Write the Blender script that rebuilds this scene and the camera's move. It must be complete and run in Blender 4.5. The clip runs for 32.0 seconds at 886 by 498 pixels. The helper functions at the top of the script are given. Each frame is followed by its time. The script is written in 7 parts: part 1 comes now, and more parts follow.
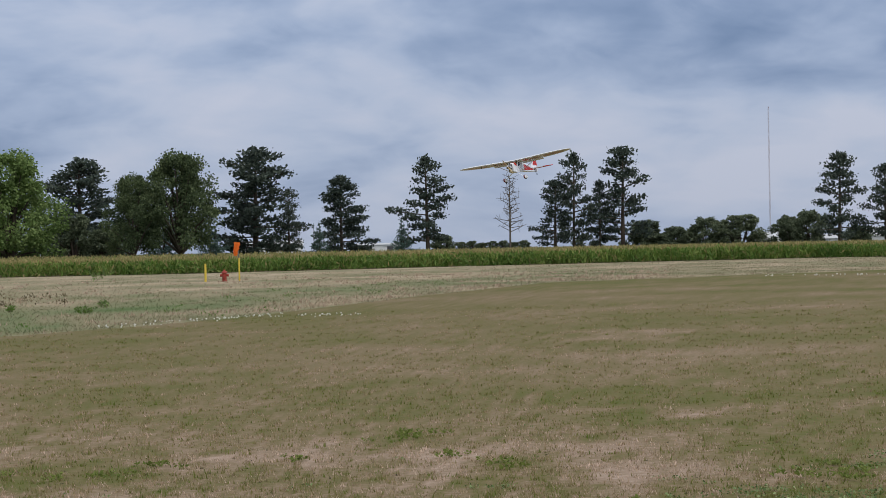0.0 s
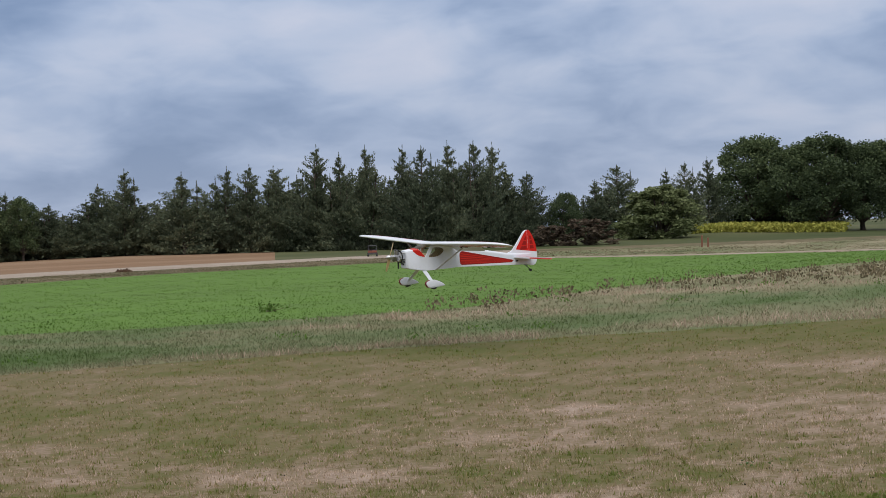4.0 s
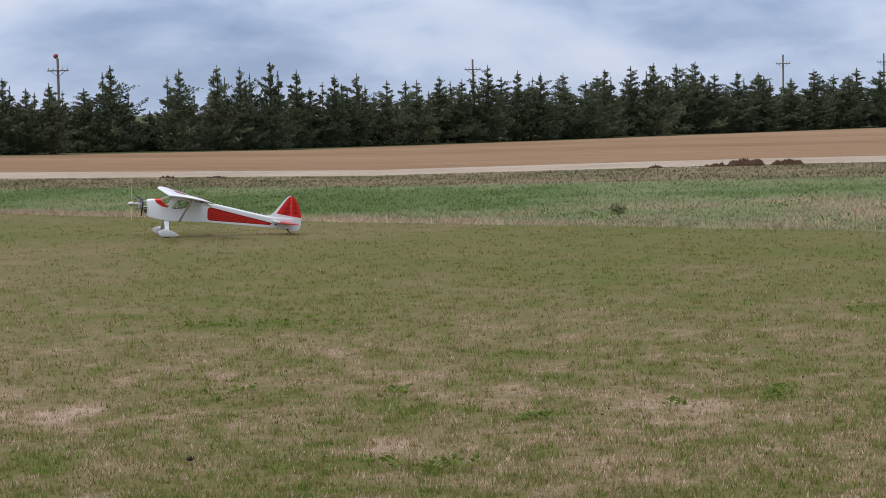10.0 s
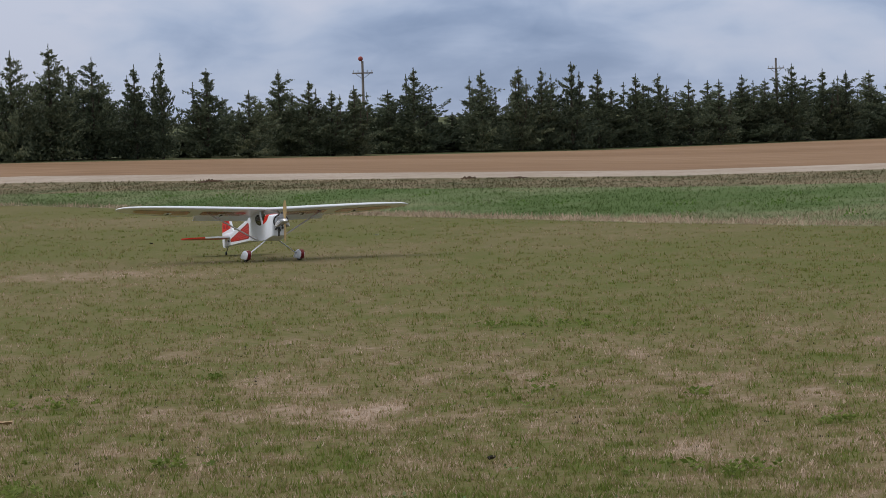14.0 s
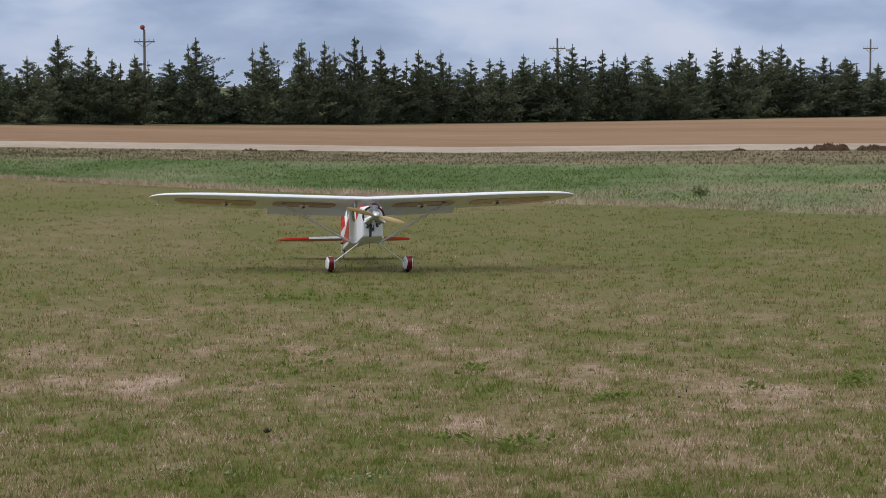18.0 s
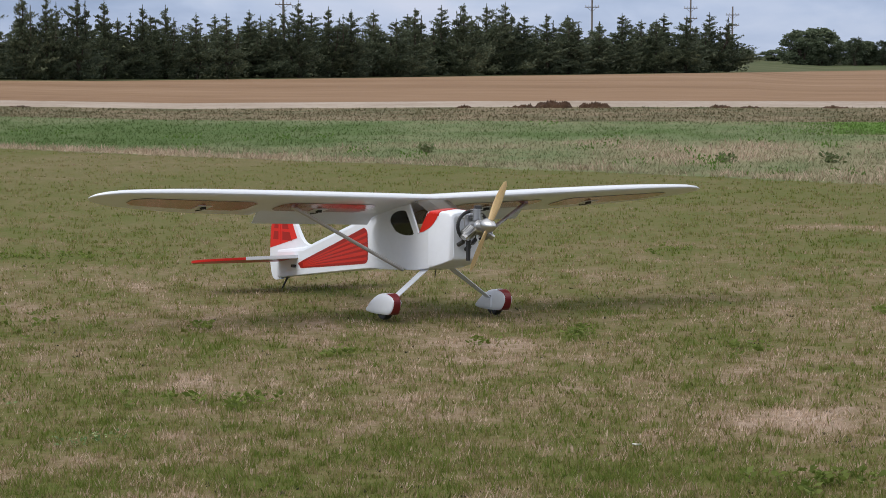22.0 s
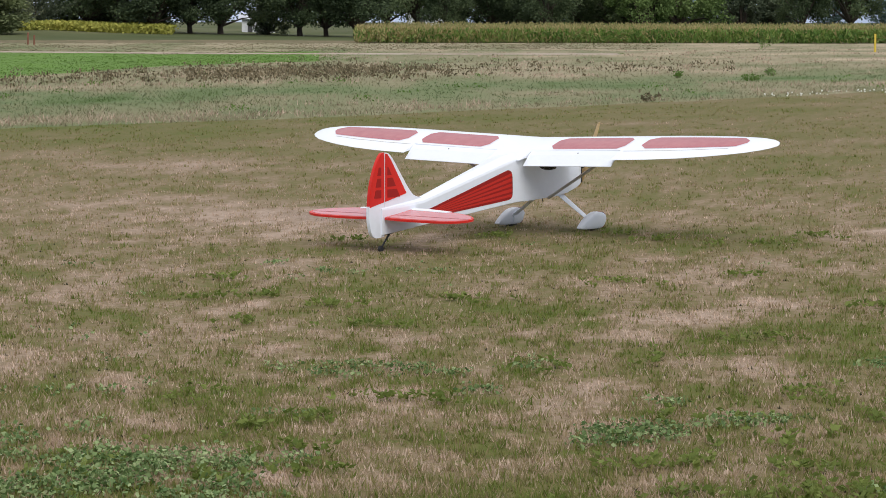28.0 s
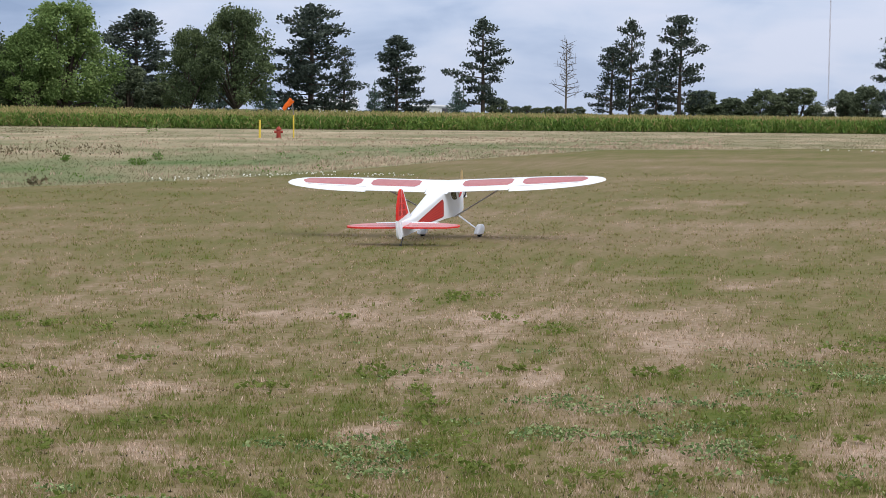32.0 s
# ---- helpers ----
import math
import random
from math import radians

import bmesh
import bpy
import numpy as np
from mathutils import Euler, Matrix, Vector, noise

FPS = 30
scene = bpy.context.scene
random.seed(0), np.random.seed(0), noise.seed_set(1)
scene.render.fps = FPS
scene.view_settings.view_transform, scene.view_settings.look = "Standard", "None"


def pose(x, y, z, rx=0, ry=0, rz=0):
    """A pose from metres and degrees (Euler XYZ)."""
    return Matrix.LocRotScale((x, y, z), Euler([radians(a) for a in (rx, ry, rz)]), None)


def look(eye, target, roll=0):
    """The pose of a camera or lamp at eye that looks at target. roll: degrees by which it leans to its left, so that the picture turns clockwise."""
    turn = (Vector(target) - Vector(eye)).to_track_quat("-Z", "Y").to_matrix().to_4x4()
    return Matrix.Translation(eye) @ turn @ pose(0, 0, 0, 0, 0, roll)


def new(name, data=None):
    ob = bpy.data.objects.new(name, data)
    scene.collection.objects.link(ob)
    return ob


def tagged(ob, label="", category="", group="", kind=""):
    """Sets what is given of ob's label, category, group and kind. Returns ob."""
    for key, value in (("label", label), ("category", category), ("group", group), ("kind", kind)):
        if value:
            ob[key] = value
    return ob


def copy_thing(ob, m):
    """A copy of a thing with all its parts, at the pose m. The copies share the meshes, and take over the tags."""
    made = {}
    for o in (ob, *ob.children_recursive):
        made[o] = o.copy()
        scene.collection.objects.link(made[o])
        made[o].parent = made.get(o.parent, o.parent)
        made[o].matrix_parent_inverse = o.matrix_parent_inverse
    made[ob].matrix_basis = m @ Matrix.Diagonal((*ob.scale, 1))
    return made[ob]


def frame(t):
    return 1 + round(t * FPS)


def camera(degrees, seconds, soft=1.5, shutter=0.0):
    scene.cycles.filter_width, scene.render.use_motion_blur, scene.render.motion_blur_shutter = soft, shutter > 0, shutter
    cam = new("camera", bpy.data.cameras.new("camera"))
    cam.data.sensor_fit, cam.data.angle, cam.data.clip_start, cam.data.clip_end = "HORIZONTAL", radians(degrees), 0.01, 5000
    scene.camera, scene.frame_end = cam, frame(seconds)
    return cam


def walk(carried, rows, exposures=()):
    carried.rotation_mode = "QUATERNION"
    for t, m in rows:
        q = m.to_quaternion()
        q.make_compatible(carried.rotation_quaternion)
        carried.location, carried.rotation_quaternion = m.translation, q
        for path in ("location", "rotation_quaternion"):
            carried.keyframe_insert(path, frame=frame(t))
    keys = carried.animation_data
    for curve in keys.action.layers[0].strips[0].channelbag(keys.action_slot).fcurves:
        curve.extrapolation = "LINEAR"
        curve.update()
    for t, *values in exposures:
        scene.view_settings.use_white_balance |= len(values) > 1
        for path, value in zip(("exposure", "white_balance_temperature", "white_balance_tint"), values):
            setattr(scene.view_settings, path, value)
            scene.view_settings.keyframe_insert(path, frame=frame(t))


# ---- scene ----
EYE = 1.6


def aim(az, pitch, roll):
    """Camera pose from a compass bearing, a tilt and a roll in degrees."""
    return pose(0, 0, EYE, 90 + pitch, 0, -az) @ pose(0, 0, 0, 0, 0, roll)


EXPOSURES = [(0, -0.08), (2, -0.22), (3, -0.25), (4, -0.05), (7, -0.04), (8, 0.18), (9, 0.25), (10, 0.23), (11, 0.22), (12, 0.09), (13, -0.14), (15.5, 0.05), (19, 0.12), (21, 0.22), (23, 0.17), (24.5, 0.22), (28, 0.26), (30, 0.27), (32, 0.37)]
cam = camera(23.374, 32.0, soft=0.45)
walk(cam, [
    (0, aim(-0.00, -0.02, -1.03)), (0.5, aim(-1.68, 0.27, -1.27)), (1, aim(-4.05, 0.53, -1.22)),
    (1.5, aim(-6.89, 0.59, -1.42)), (2, aim(-10.33, 0.47, -1.51)), (2.5, aim(-14.69, 0.40, -1.86)),
    (3, aim(-20.59, 0.26, -1.96)), (3.5, aim(-27.94, -0.05, -2.16)), (4, aim(-35.51, -0.40, -2.19)),
    (4.5, aim(-43.17, -0.72, -2.05)), (6.5, aim(-70.26, -2.35, -1.70)), (7, aim(-78.30, -2.70, -1.42)),
    (7.5, aim(-86.54, -2.95, -1.10)), (8, aim(-94.52, -3.17, -0.99)), (8.5, aim(-100.71, -3.24, -0.76)),
    (9, aim(-105.33, -3.31, -0.64)), (9.5, aim(-109.48, -3.41, -0.92)), (10, aim(-113.20, -3.44, -1.31)),
    (10.5, aim(-116.71, -3.33, -1.80)), (11, aim(-119.53, -3.22, -2.28)), (11.5, aim(-121.04, -3.14, -2.59)),
    (12, aim(-121.94, -2.98, -2.68)), (12.5, aim(-122.28, -2.93, -2.55)), (13, aim(-122.13, -3.08, -2.29)),
    (13.5, aim(-121.71, -3.19, -1.92)), (15.5, aim(-119.19, -3.52, -0.96)), (16, aim(-118.10, -3.80, -0.63)),
    (16.5, aim(-117.08, -3.89, -0.29)), (17, aim(-116.36, -3.96, -0.22)), (17.5, aim(-115.80, -3.99, -0.08)),
    (18, aim(-115.36, -4.01, -0.17)), (18.5, aim(-114.84, -3.95, -0.10)), (19, aim(-114.29, -3.90, -0.23)),
    (19.5, aim(-113.83, -3.95, -0.39)), (20, aim(-113.41, -4.16, -0.47)), (20.5, aim(-112.91, -4.43, -0.43)),
    (21, aim(-112.10, -4.56, -0.28)), (21.5, aim(-110.56, -4.78, -0.16)), (22, aim(-108.04, -5.17, 0.16)),
    (22.5, aim(-103.85, -5.49, 0.37)), (23, aim(-96.88, -5.86, 0.50)), (23.5, aim(-87.56, -6.21, 0.75)),
    (24, aim(-77.28, -6.41, 1.13)), (24.5, aim(-66.18, -6.39, 0.38)), (26.5, aim(-34.71, -6.49, -0.30)),
    (27, aim(-28.06, -6.53, -0.38)), (27.5, aim(-22.27, -6.39, -0.17)), (28, aim(-17.69, -6.06, 0.08)),
    (28.5, aim(-14.06, -5.62, 0.10)), (29, aim(-11.08, -5.22, 0.08)), (29.5, aim(-8.66, -4.89, 0.27)),
    (30, aim(-6.78, -4.61, 0.51)), (30.5, aim(-5.32, -4.40, 0.75)), (31, aim(-3.98, -4.14, 0.85)),
    (31.5, aim(-2.51, -3.85, 0.91)), (32, aim(-1.41, -3.68, 0.87)),
], EXPOSURES)

# ---- world and sun ----
SUN_EL, SUN_AZ = 46, 142


def build_world():
    w = bpy.data.worlds.new("overcast_sky")
    scene.world = w
    w.use_nodes = True
    nt = w.node_tree
    nt.nodes.clear()
    N = nt.nodes.new
    L = nt.links.new
    out, bg = N("ShaderNodeOutputWorld"), N("ShaderNodeBackground")
    sky = N("ShaderNodeTexSky")
    sky.sky_type, sky.sun_disc = "NISHITA", False
    sky.sun_elevation, sky.sun_rotation = radians(SUN_EL), radians(SUN_AZ)
    tc, sep = N("ShaderNodeTexCoord"), N("ShaderNodeSeparateXYZ")
    L(tc.outputs["Generated"], sep.inputs[0])

    def m(op, a, b=None, c=None):
        n = N("ShaderNodeMath")
        n.operation = op
        for i, v in enumerate((a, b, c)):
            if v is None:
                continue
            if isinstance(v, (int, float)):
                n.inputs[i].default_value = v
            else:
                L(v, n.inputs[i])
        return n.outputs[0]
    z = m("ABSOLUTE", sep.outputs[2])
    den = m("ADD", z, 0.33)
    comb = N("ShaderNodeCombineXYZ")
    L(m("DIVIDE", sep.outputs[0], den), comb.inputs[0])
    L(m("DIVIDE", sep.outputs[1], den), comb.inputs[1])

    def noise_tex(scale, detail, rough, dist, off):
        mp = N("ShaderNodeMapping")
        mp.inputs["Location"].default_value = off
        L(comb.outputs[0], mp.inputs[0])
        n = N("ShaderNodeTexNoise")
        n.inputs["Scale"].default_value, n.inputs["Detail"].default_value = scale, detail
        n.inputs["Roughness"].default_value, n.inputs["Distortion"].default_value = rough, dist
        L(mp.outputs[0], n.inputs["Vector"])
        return n.outputs[0]
    big = noise_tex(1.3, 3, 0.5, 0.3, (3.1, 1.7, 0))
    mid = noise_tex(3.1, 5, 0.48, 0.25, (0.4, 8.2, 3))
    fine = noise_tex(8.5, 5, 0.5, 0.6, (5.0, 2.2, 7))
    dens = m("ADD", m("ADD", m("MULTIPLY", big, 0.66), m("MULTIPLY", mid, 0.74)), m("MULTIPLY", fine, 0.24))
    ramp = N("ShaderNodeValToRGB")
    els = ramp.color_ramp.elements
    els[0].position, els[0].color = 0.66, (0.190, 0.275, 0.45, 1)
    els[1].position, els[1].color = 0.98, (0.57, 0.615, 0.755, 1)
    for p, c in ((0.735, (0.265, 0.355, 0.54, 1)), (0.81, (0.375, 0.465, 0.65, 1)), (0.88, (0.475, 0.55, 0.715, 1))):
        e = els.new(p)
        e.color = c
    L(dens, ramp.inputs[0])
    # paler towards the horizon
    low = m("POWER", m("SUBTRACT", 1.0, m("MINIMUM", m("MULTIPLY", z, 9.0), 1.0)), 2.0)
    mix = N("ShaderNodeMix")
    mix.data_type = "RGBA"
    L(m("MULTIPLY", low, 0.5), mix.inputs[0])
    L(ramp.outputs[0], mix.inputs[6])
    mix.inputs[7].default_value = (0.50, 0.56, 0.70, 1)
    # a little clear sky above the cloud sheet
    add = N("ShaderNodeMix")
    add.data_type = "RGBA"
    add.inputs[0].default_value = 0.004
    L(mix.outputs[2], add.inputs[6])
    L(sky.outputs[0], add.inputs[7])
    # an overcast sky is brighter overhead
    west = m("ADD", m("MULTIPLY", m("MAXIMUM", m("MULTIPLY", sep.outputs[0], -1.0), 0.0), 0.07), 1.0)
    L(m("MULTIPLY", m("MULTIPLY", m("ADD", m("MULTIPLY", z, 0.9), 1.0), 0.86), west), bg.inputs[1])
    # thinner, whiter cloud overhead
    top = N("ShaderNodeMix")
    top.data_type = "RGBA"
    L(m("MINIMUM", m("MULTIPLY", m("MAXIMUM", m("SUBTRACT", z, 0.12), 0.0), 3.0), 0.9), top.inputs[0])
    L(add.outputs[2], top.inputs[6])
    top.inputs[7].default_value = (0.555, 0.555, 0.56, 1)
    L(top.outputs[2], bg.inputs[0])
    L(bg.outputs[0], out.inputs[0])


build_world()
sun = new("sun", bpy.data.lights.new("sun", "SUN"))
sun.data.energy, sun.data.angle, sun.data.color = 1.45, radians(40), (1.0, 0.98, 0.95)
sun.matrix_world = look((0, 0, 50), (-50 * math.sin(radians(SUN_AZ)) / math.tan(radians(SUN_EL)), -50 * math.cos(radians(SUN_AZ)) / math.tan(radians(SUN_EL)), 0))


# ---- materials ----
def material(name, stops, scale=1.0, scale2=None, rough=0.8, metal=0.0, bump=0.0, bump_scale=None, island=0.0, coords="Object", stretch=(1, 1, 1), obj_rand=0.0, spec=0.3, trans=0.0, mixw=0.5, gain=2.2, fine=None, northing=0.0, field=""):
    """A surface whose colour runs through stops by two noises, with optional relief and per-piece variation."""
    mt = bpy.data.materials.new(name)
    mt.use_nodes = True
    nt = mt.node_tree
    N, L = nt.nodes.new, nt.links.new
    b = nt.nodes["Principled BSDF"]
    b.inputs["Roughness"].default_value, b.inputs["Metallic"].default_value = rough, metal
    b.inputs["Specular IOR Level"].default_value = spec
    tc, mp = N("ShaderNodeTexCoord"), N("ShaderNodeMapping")
    mp.inputs["Scale"].default_value = stretch
    L(tc.outputs[coords], mp.inputs[0])

    def nz(s, d=4, r=0.55):
        n = N("ShaderNodeTexNoise")
        n.inputs["Scale"].default_value, n.inputs["Detail"].default_value, n.inputs["Roughness"].default_value = s, d, r
        L(mp.outputs[0], n.inputs["Vector"])
        return n.outputs[0]

    def m(op, a, c):
        n = N("ShaderNodeMath")
        n.operation = op
        for i, v in enumerate((a, c)):
            if isinstance(v, (int, float)):
                n.inputs[i].default_value = v
            else:
                L(v, n.inputs[i])
        return n.outputs[0]
    f = nz(scale)
    if scale2:
        f = m("ADD", m("MULTIPLY", f, 1 - mixw), m("MULTIPLY", nz(scale2), mixw))
    # spread the noise's middle values over the whole ramp
    f = m("ADD", m("MULTIPLY", m("SUBTRACT", f, 0.5), gain), 0.5)
    if field:
        # how dry the grass grows here, stored with the mesh
        at_n = N("ShaderNodeAttribute")
        at_n.attribute_name = field
        f = m("ADD", at_n.outputs["Fac"], m("MULTIPLY", m("SUBTRACT", f, 0.5), 0.12))
    if northing:
        # drier towards the north of the field
        sp = N("ShaderNodeSeparateXYZ")
        L(tc.outputs[coords], sp.inputs[0])
        f = m("ADD", f, m("MINIMUM", m("MAXIMUM", m("MULTIPLY", sp.outputs[1], northing), -0.06), 0.03))
    if fine:
        f = m("ADD", f, m("MULTIPLY", m("SUBTRACT", nz(fine[0], 3, 0.6), 0.5), fine[1]))
    if island:
        g = N("ShaderNodeNewGeometry")
        f = m("ADD", f, m("MULTIPLY", m("SUBTRACT", g.outputs["Random Per Island"], 0.5), island))
    if obj_rand:
        o = N("ShaderNodeObjectInfo")
        f = m("ADD", f, m("MULTIPLY", m("SUBTRACT", o.outputs["Random"], 0.5), obj_rand))
    ramp = N("ShaderNodeValToRGB")
    els = ramp.color_ramp.elements
    els[0].position, els[0].color = stops[0][0], (*stops[0][1], 1)
    els[1].position, els[1].color = stops[-1][0], (*stops[-1][1], 1)
    for p, c in stops[1:-1]:
        e = els.new(p)
        e.color = (*c, 1)
    L(f, ramp.inputs[0])
    L(ramp.outputs[0], b.inputs["Base Color"])
    if bump:
        bp = N("ShaderNodeBump")
        bp.inputs["Strength"].default_value, bp.inputs["Distance"].default_value = bump, 0.02
        L(nz(bump_scale or scale * 6), bp.inputs["Height"])
        L(bp.outputs[0], b.inputs["Normal"])
    if trans:
        tr, ms, outn = N("ShaderNodeBsdfTranslucent"), N("ShaderNodeMixShader"), nt.nodes["Material Output"]
        L(ramp.outputs[0], tr.inputs[0])
        ms.inputs[0].default_value = trans
        L(b.outputs[0], ms.inputs[1])
        L(tr.outputs[0], ms.inputs[2])
        L(ms.outputs[0], outn.inputs[0])
    return mt


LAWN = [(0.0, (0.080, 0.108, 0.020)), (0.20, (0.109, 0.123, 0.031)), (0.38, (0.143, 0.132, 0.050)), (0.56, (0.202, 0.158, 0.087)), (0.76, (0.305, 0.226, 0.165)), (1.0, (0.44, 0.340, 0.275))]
# turf colours darkened for the shade between the blades
LAWN_SHADED = [(p, tuple(v * 0.94 for v in c)) for p, c in LAWN]
# the same colours lightened, so the blades look lit above the turf
LAWN_LIT = [(p, tuple(v * 1.61 for v in c)) for p, c in LAWN]
M_LAWN = material("lawn_turf_shaded", LAWN_SHADED, 0.6, 5, 0.95, bump=0.5, bump_scale=18, spec=0.1, fine=(16, 0.7), field="dry")
M_BLADE = material("lawn_blades_lit", LAWN_LIT, 0.6, 5, 0.8, island=0.4, spec=0.15, trans=0.45, field="dry")
BELT = [(0.05, (0.081, 0.126, 0.039)), (0.28, (0.148, 0.178, 0.084)), (0.48, (0.208, 0.198, 0.114)), (0.74, (0.325, 0.273, 0.184)), (1.0, (0.48, 0.395, 0.29))]
M_BELT = material("uncut_grass_ground", BELT, 0.2, 1.4, 0.95, bump=0.8, bump_scale=8, spec=0.1, fine=(6, 0.5), field="dry")
M_BELT_BLADE = material("uncut_grass_blades", BELT, 0.2, 1.4, 0.85, island=0.13, spec=0.1, trans=0.5, field="dry")
GREEN = [(0.10, (0.105, 0.150, 0.050)), (0.40, (0.112, 0.190, 0.044)), (0.75, (0.130, 0.232, 0.045)), (0.95, (0.165, 0.265, 0.065))]
M_GREEN = material("green_crop_ground", GREEN, 0.15, 1.0, 0.9, bump=0.8, bump_scale=8, spec=0.1, gain=1.4, northing=0.008)
M_GREEN_BLADE = material("green_crop_leaves", GREEN, 0.15, 1.0, 0.75, island=0.2, spec=0.15, trans=0.45, gain=1.4, northing=0.008)
DRY = [(0.12, (0.080, 0.088, 0.041)), (0.45, (0.148, 0.128, 0.074)), (0.85, (0.25, 0.195, 0.132))]
M_DRY = material("dry_verge_ground", DRY, 0.25, 1.5, 0.95, bump=0.8, bump_scale=8, spec=0.1)
M_DRY_BLADE = material("dry_verge_blades", DRY, 0.25, 1.5, 0.85, island=0.22, spec=0.1, trans=0.2)
M_ROAD = material("gravel_road", [(0.2, (0.30, 0.240, 0.190)), (0.5, (0.37, 0.305, 0.252)), (0.8, (0.44, 0.37, 0.315))], 0.2, 3.0, 0.95, bump=0.4, bump_scale=30, spec=0.1)
M_STUBBLE = material("wheat_stubble", [(0.15, (0.195, 0.118, 0.068)), (0.5, (0.258, 0.162, 0.099)), (0.85, (0.315, 0.212, 0.139))], 0.03, 0.5, 0.95, bump=0.5, bump_scale=5, spec=0.1, stretch=(2.5, 0.4, 1))
M_FAR = material("far_fields", [(0.2, (0.058, 0.076, 0.030)), (0.5, (0.092, 0.102, 0.046)), (0.8, (0.140, 0.138, 0.072))], 0.004, 0.05, 0.95, spec=0.1)


# ---- ground ----
def table(az, *pairs):
    return float(np.interp(az, [p[0] for p in pairs], [p[1] for p in pairs]))


def el_mown(a):
    return table(a, (-165, -1.5), (-132.3, -1.72), (-123, -2.3), (-115.6, -2.68), (-108, -2.96), (-96, -3.36), (-84, -3.49), (-70, -3.38), (-58, -3.37), (-47, -3.25), (-37, -3.0), (-22, -2.59), (-11, -2.08), (-5.8, -1.78), (-1.2, -1.32), (2.8, -0.97), (6.2, -0.90), (11.6, -0.77), (40, -0.77))


def z_mown(a):
    return table(a, (-165, -0.4), (-132, -0.6), (-120, -0.5), (-90, -0.46), (-60, -0.45), (-40, -0.36), (-20, -0.3), (0, -0.3), (40, -0.2))


def el_green_start(a):
    return table(a, (-165, -1.3), (-129.4, -1.89), (-115.6, -2.3), (-105, -2.1), (-95, -2.03), (-87, -2.1), (-76, -1.95), (-66, -1.98), (-56, -1.9), (-54, -2.25), (-43, -2.2), (-35, -2.0), (-31, -1.6), (-25, -1.17), (-19, -1.0), (0, -0.85), (5, -0.75), (40, -0.7))


def el_green_end(a):
    return table(a, (-165, -1.2), (-129.3, -1.43), (-115, -1.74), (-105, -1.75), (-95, -1.72), (-86, -1.70), (-76, -1.52), (-66, -1.44), (-55, -1.26), (-49, -0.95), (-43, -0.78), (-34, -0.68), (-30, -0.78), (-25, -0.87), (-19, -0.75), (0, -0.68), (5, -0.62), (40, -0.6))


def el_road(a):
    return table(a, (-165, -1.0), (-132, -1.12), (-124, -1.28), (-115, -1.44), (-105, -1.36), (-96, -1.33), (-84, -1.1), (-70, -0.92), (-58, -0.78), (-50, -0.77), (-38, -0.58), (-33, -0.57), (-19, -0.57), (-7, -0.56), (0, -0.50), (10, -0.43), (40, -0.43))


def d_road(a):
    if a < -33:
        c, s = math.cos(radians(a)), math.sin(radians(a))
        return min(70 / max(0.2, -s - 0.2 * c), 190) if a > -140 else 85
    return table(a, (-33, 186), (-20, 200), (12, 215), (40, 215))


def el_road_far(a):
    return table(a, (-165, -0.85), (-132, -0.95), (-124, -1.12), (-115, -1.29), (-105, -1.2), (-96, -1.17), (-84, -0.96), (-70, -0.77), (-58, -0.63), (-50, -0.59), (-38, -0.5), (-33, -0.5), (40, -0.4))


def el_tan(a):
    return table(a, (-165, -0.5), (-132, -0.60), (-124, -0.68), (-117, -0.70), (-111, -0.62), (-100, -0.43), (-97, -0.37), (-93, -0.29), (-84, -0.22), (-70, -0.08), (-60, -0.01), (-54.7, -0.14), (-49, -0.30), (-44, -0.25), (-33, -0.43), (-28, -0.22), (-20, -0.28), (12, -0.25), (40, -0.25))


def d_tan(a):
    return table(a, (-165, 150), (-140, 112), (-131, 114), (-117, 135), (-108, 160), (-100, 190), (-98, 300), (-84, 340), (-60, 340), (-50, 260), (-47, 215), (-33, 205), (-28, 235), (-20, 290), (12, 330), (40, 330))


def lip(a):
    return table(a, (-70, 10), (-35, 5))


def lines(a):
    """Distance and height of the ground's boundary lines along one bearing."""
    def tn(e):
        return math.tan(radians(e))
    z1 = z_mown(a)
    d1 = (z1 - EYE) / tn(el_mown(a))
    d4 = max(d_road(a), d1 * 1.25)
    z4 = EYE + d4 * tn(el_road(a))
    s = (z4 - z1) / (d4 - d1)

    def meet(e, s, d, z):
        return (EYE - z + s * d) / (s - tn(e))
    d2 = min(max(meet(el_green_start(a), s, d1, z1), d1 * 1.02), d4 * 0.95)
    d3 = min(max(meet(el_green_end(a), s, d1, z1), d2 * 1.01), d4 * 0.98)
    d6 = d_tan(a)
    z6 = EYE + d6 * tn(el_tan(a))
    s2 = (z6 - z4) / (d6 - d4)
    d5 = min(max(meet(el_road_far(a), s2, d4, z4), d4 * 1.03), d4 + 14)
    # a low green rise stands behind the windbreak
    zf = EYE + 950 * tn(table(a, (-150, -0.04), (-138, 0.30), (-104, 0.30), (-101.5, -0.04)))
    return [(lip(a), 0.0), (d1, z1), (d2, z1 + s * (d2 - d1)), (d3, z1 + s * (d3 - d1)), (d4, z4), (d5, z4 + s2 * (d5 - d4)), (d6, z6), (950, zf), (4800, EYE - 4800 * 0.0004)]


LINES = {k: lines(k * 0.5) for k in range(-360, 361)}
GRID_A, GRID_STEP = -180.0, 0.5
LINE_D = np.array([[p[0] for p in LINES[k]] for k in range(-360, 361)])
LINE_Z = np.array([[p[1] for p in LINES[k]] for k in range(-360, 361)])


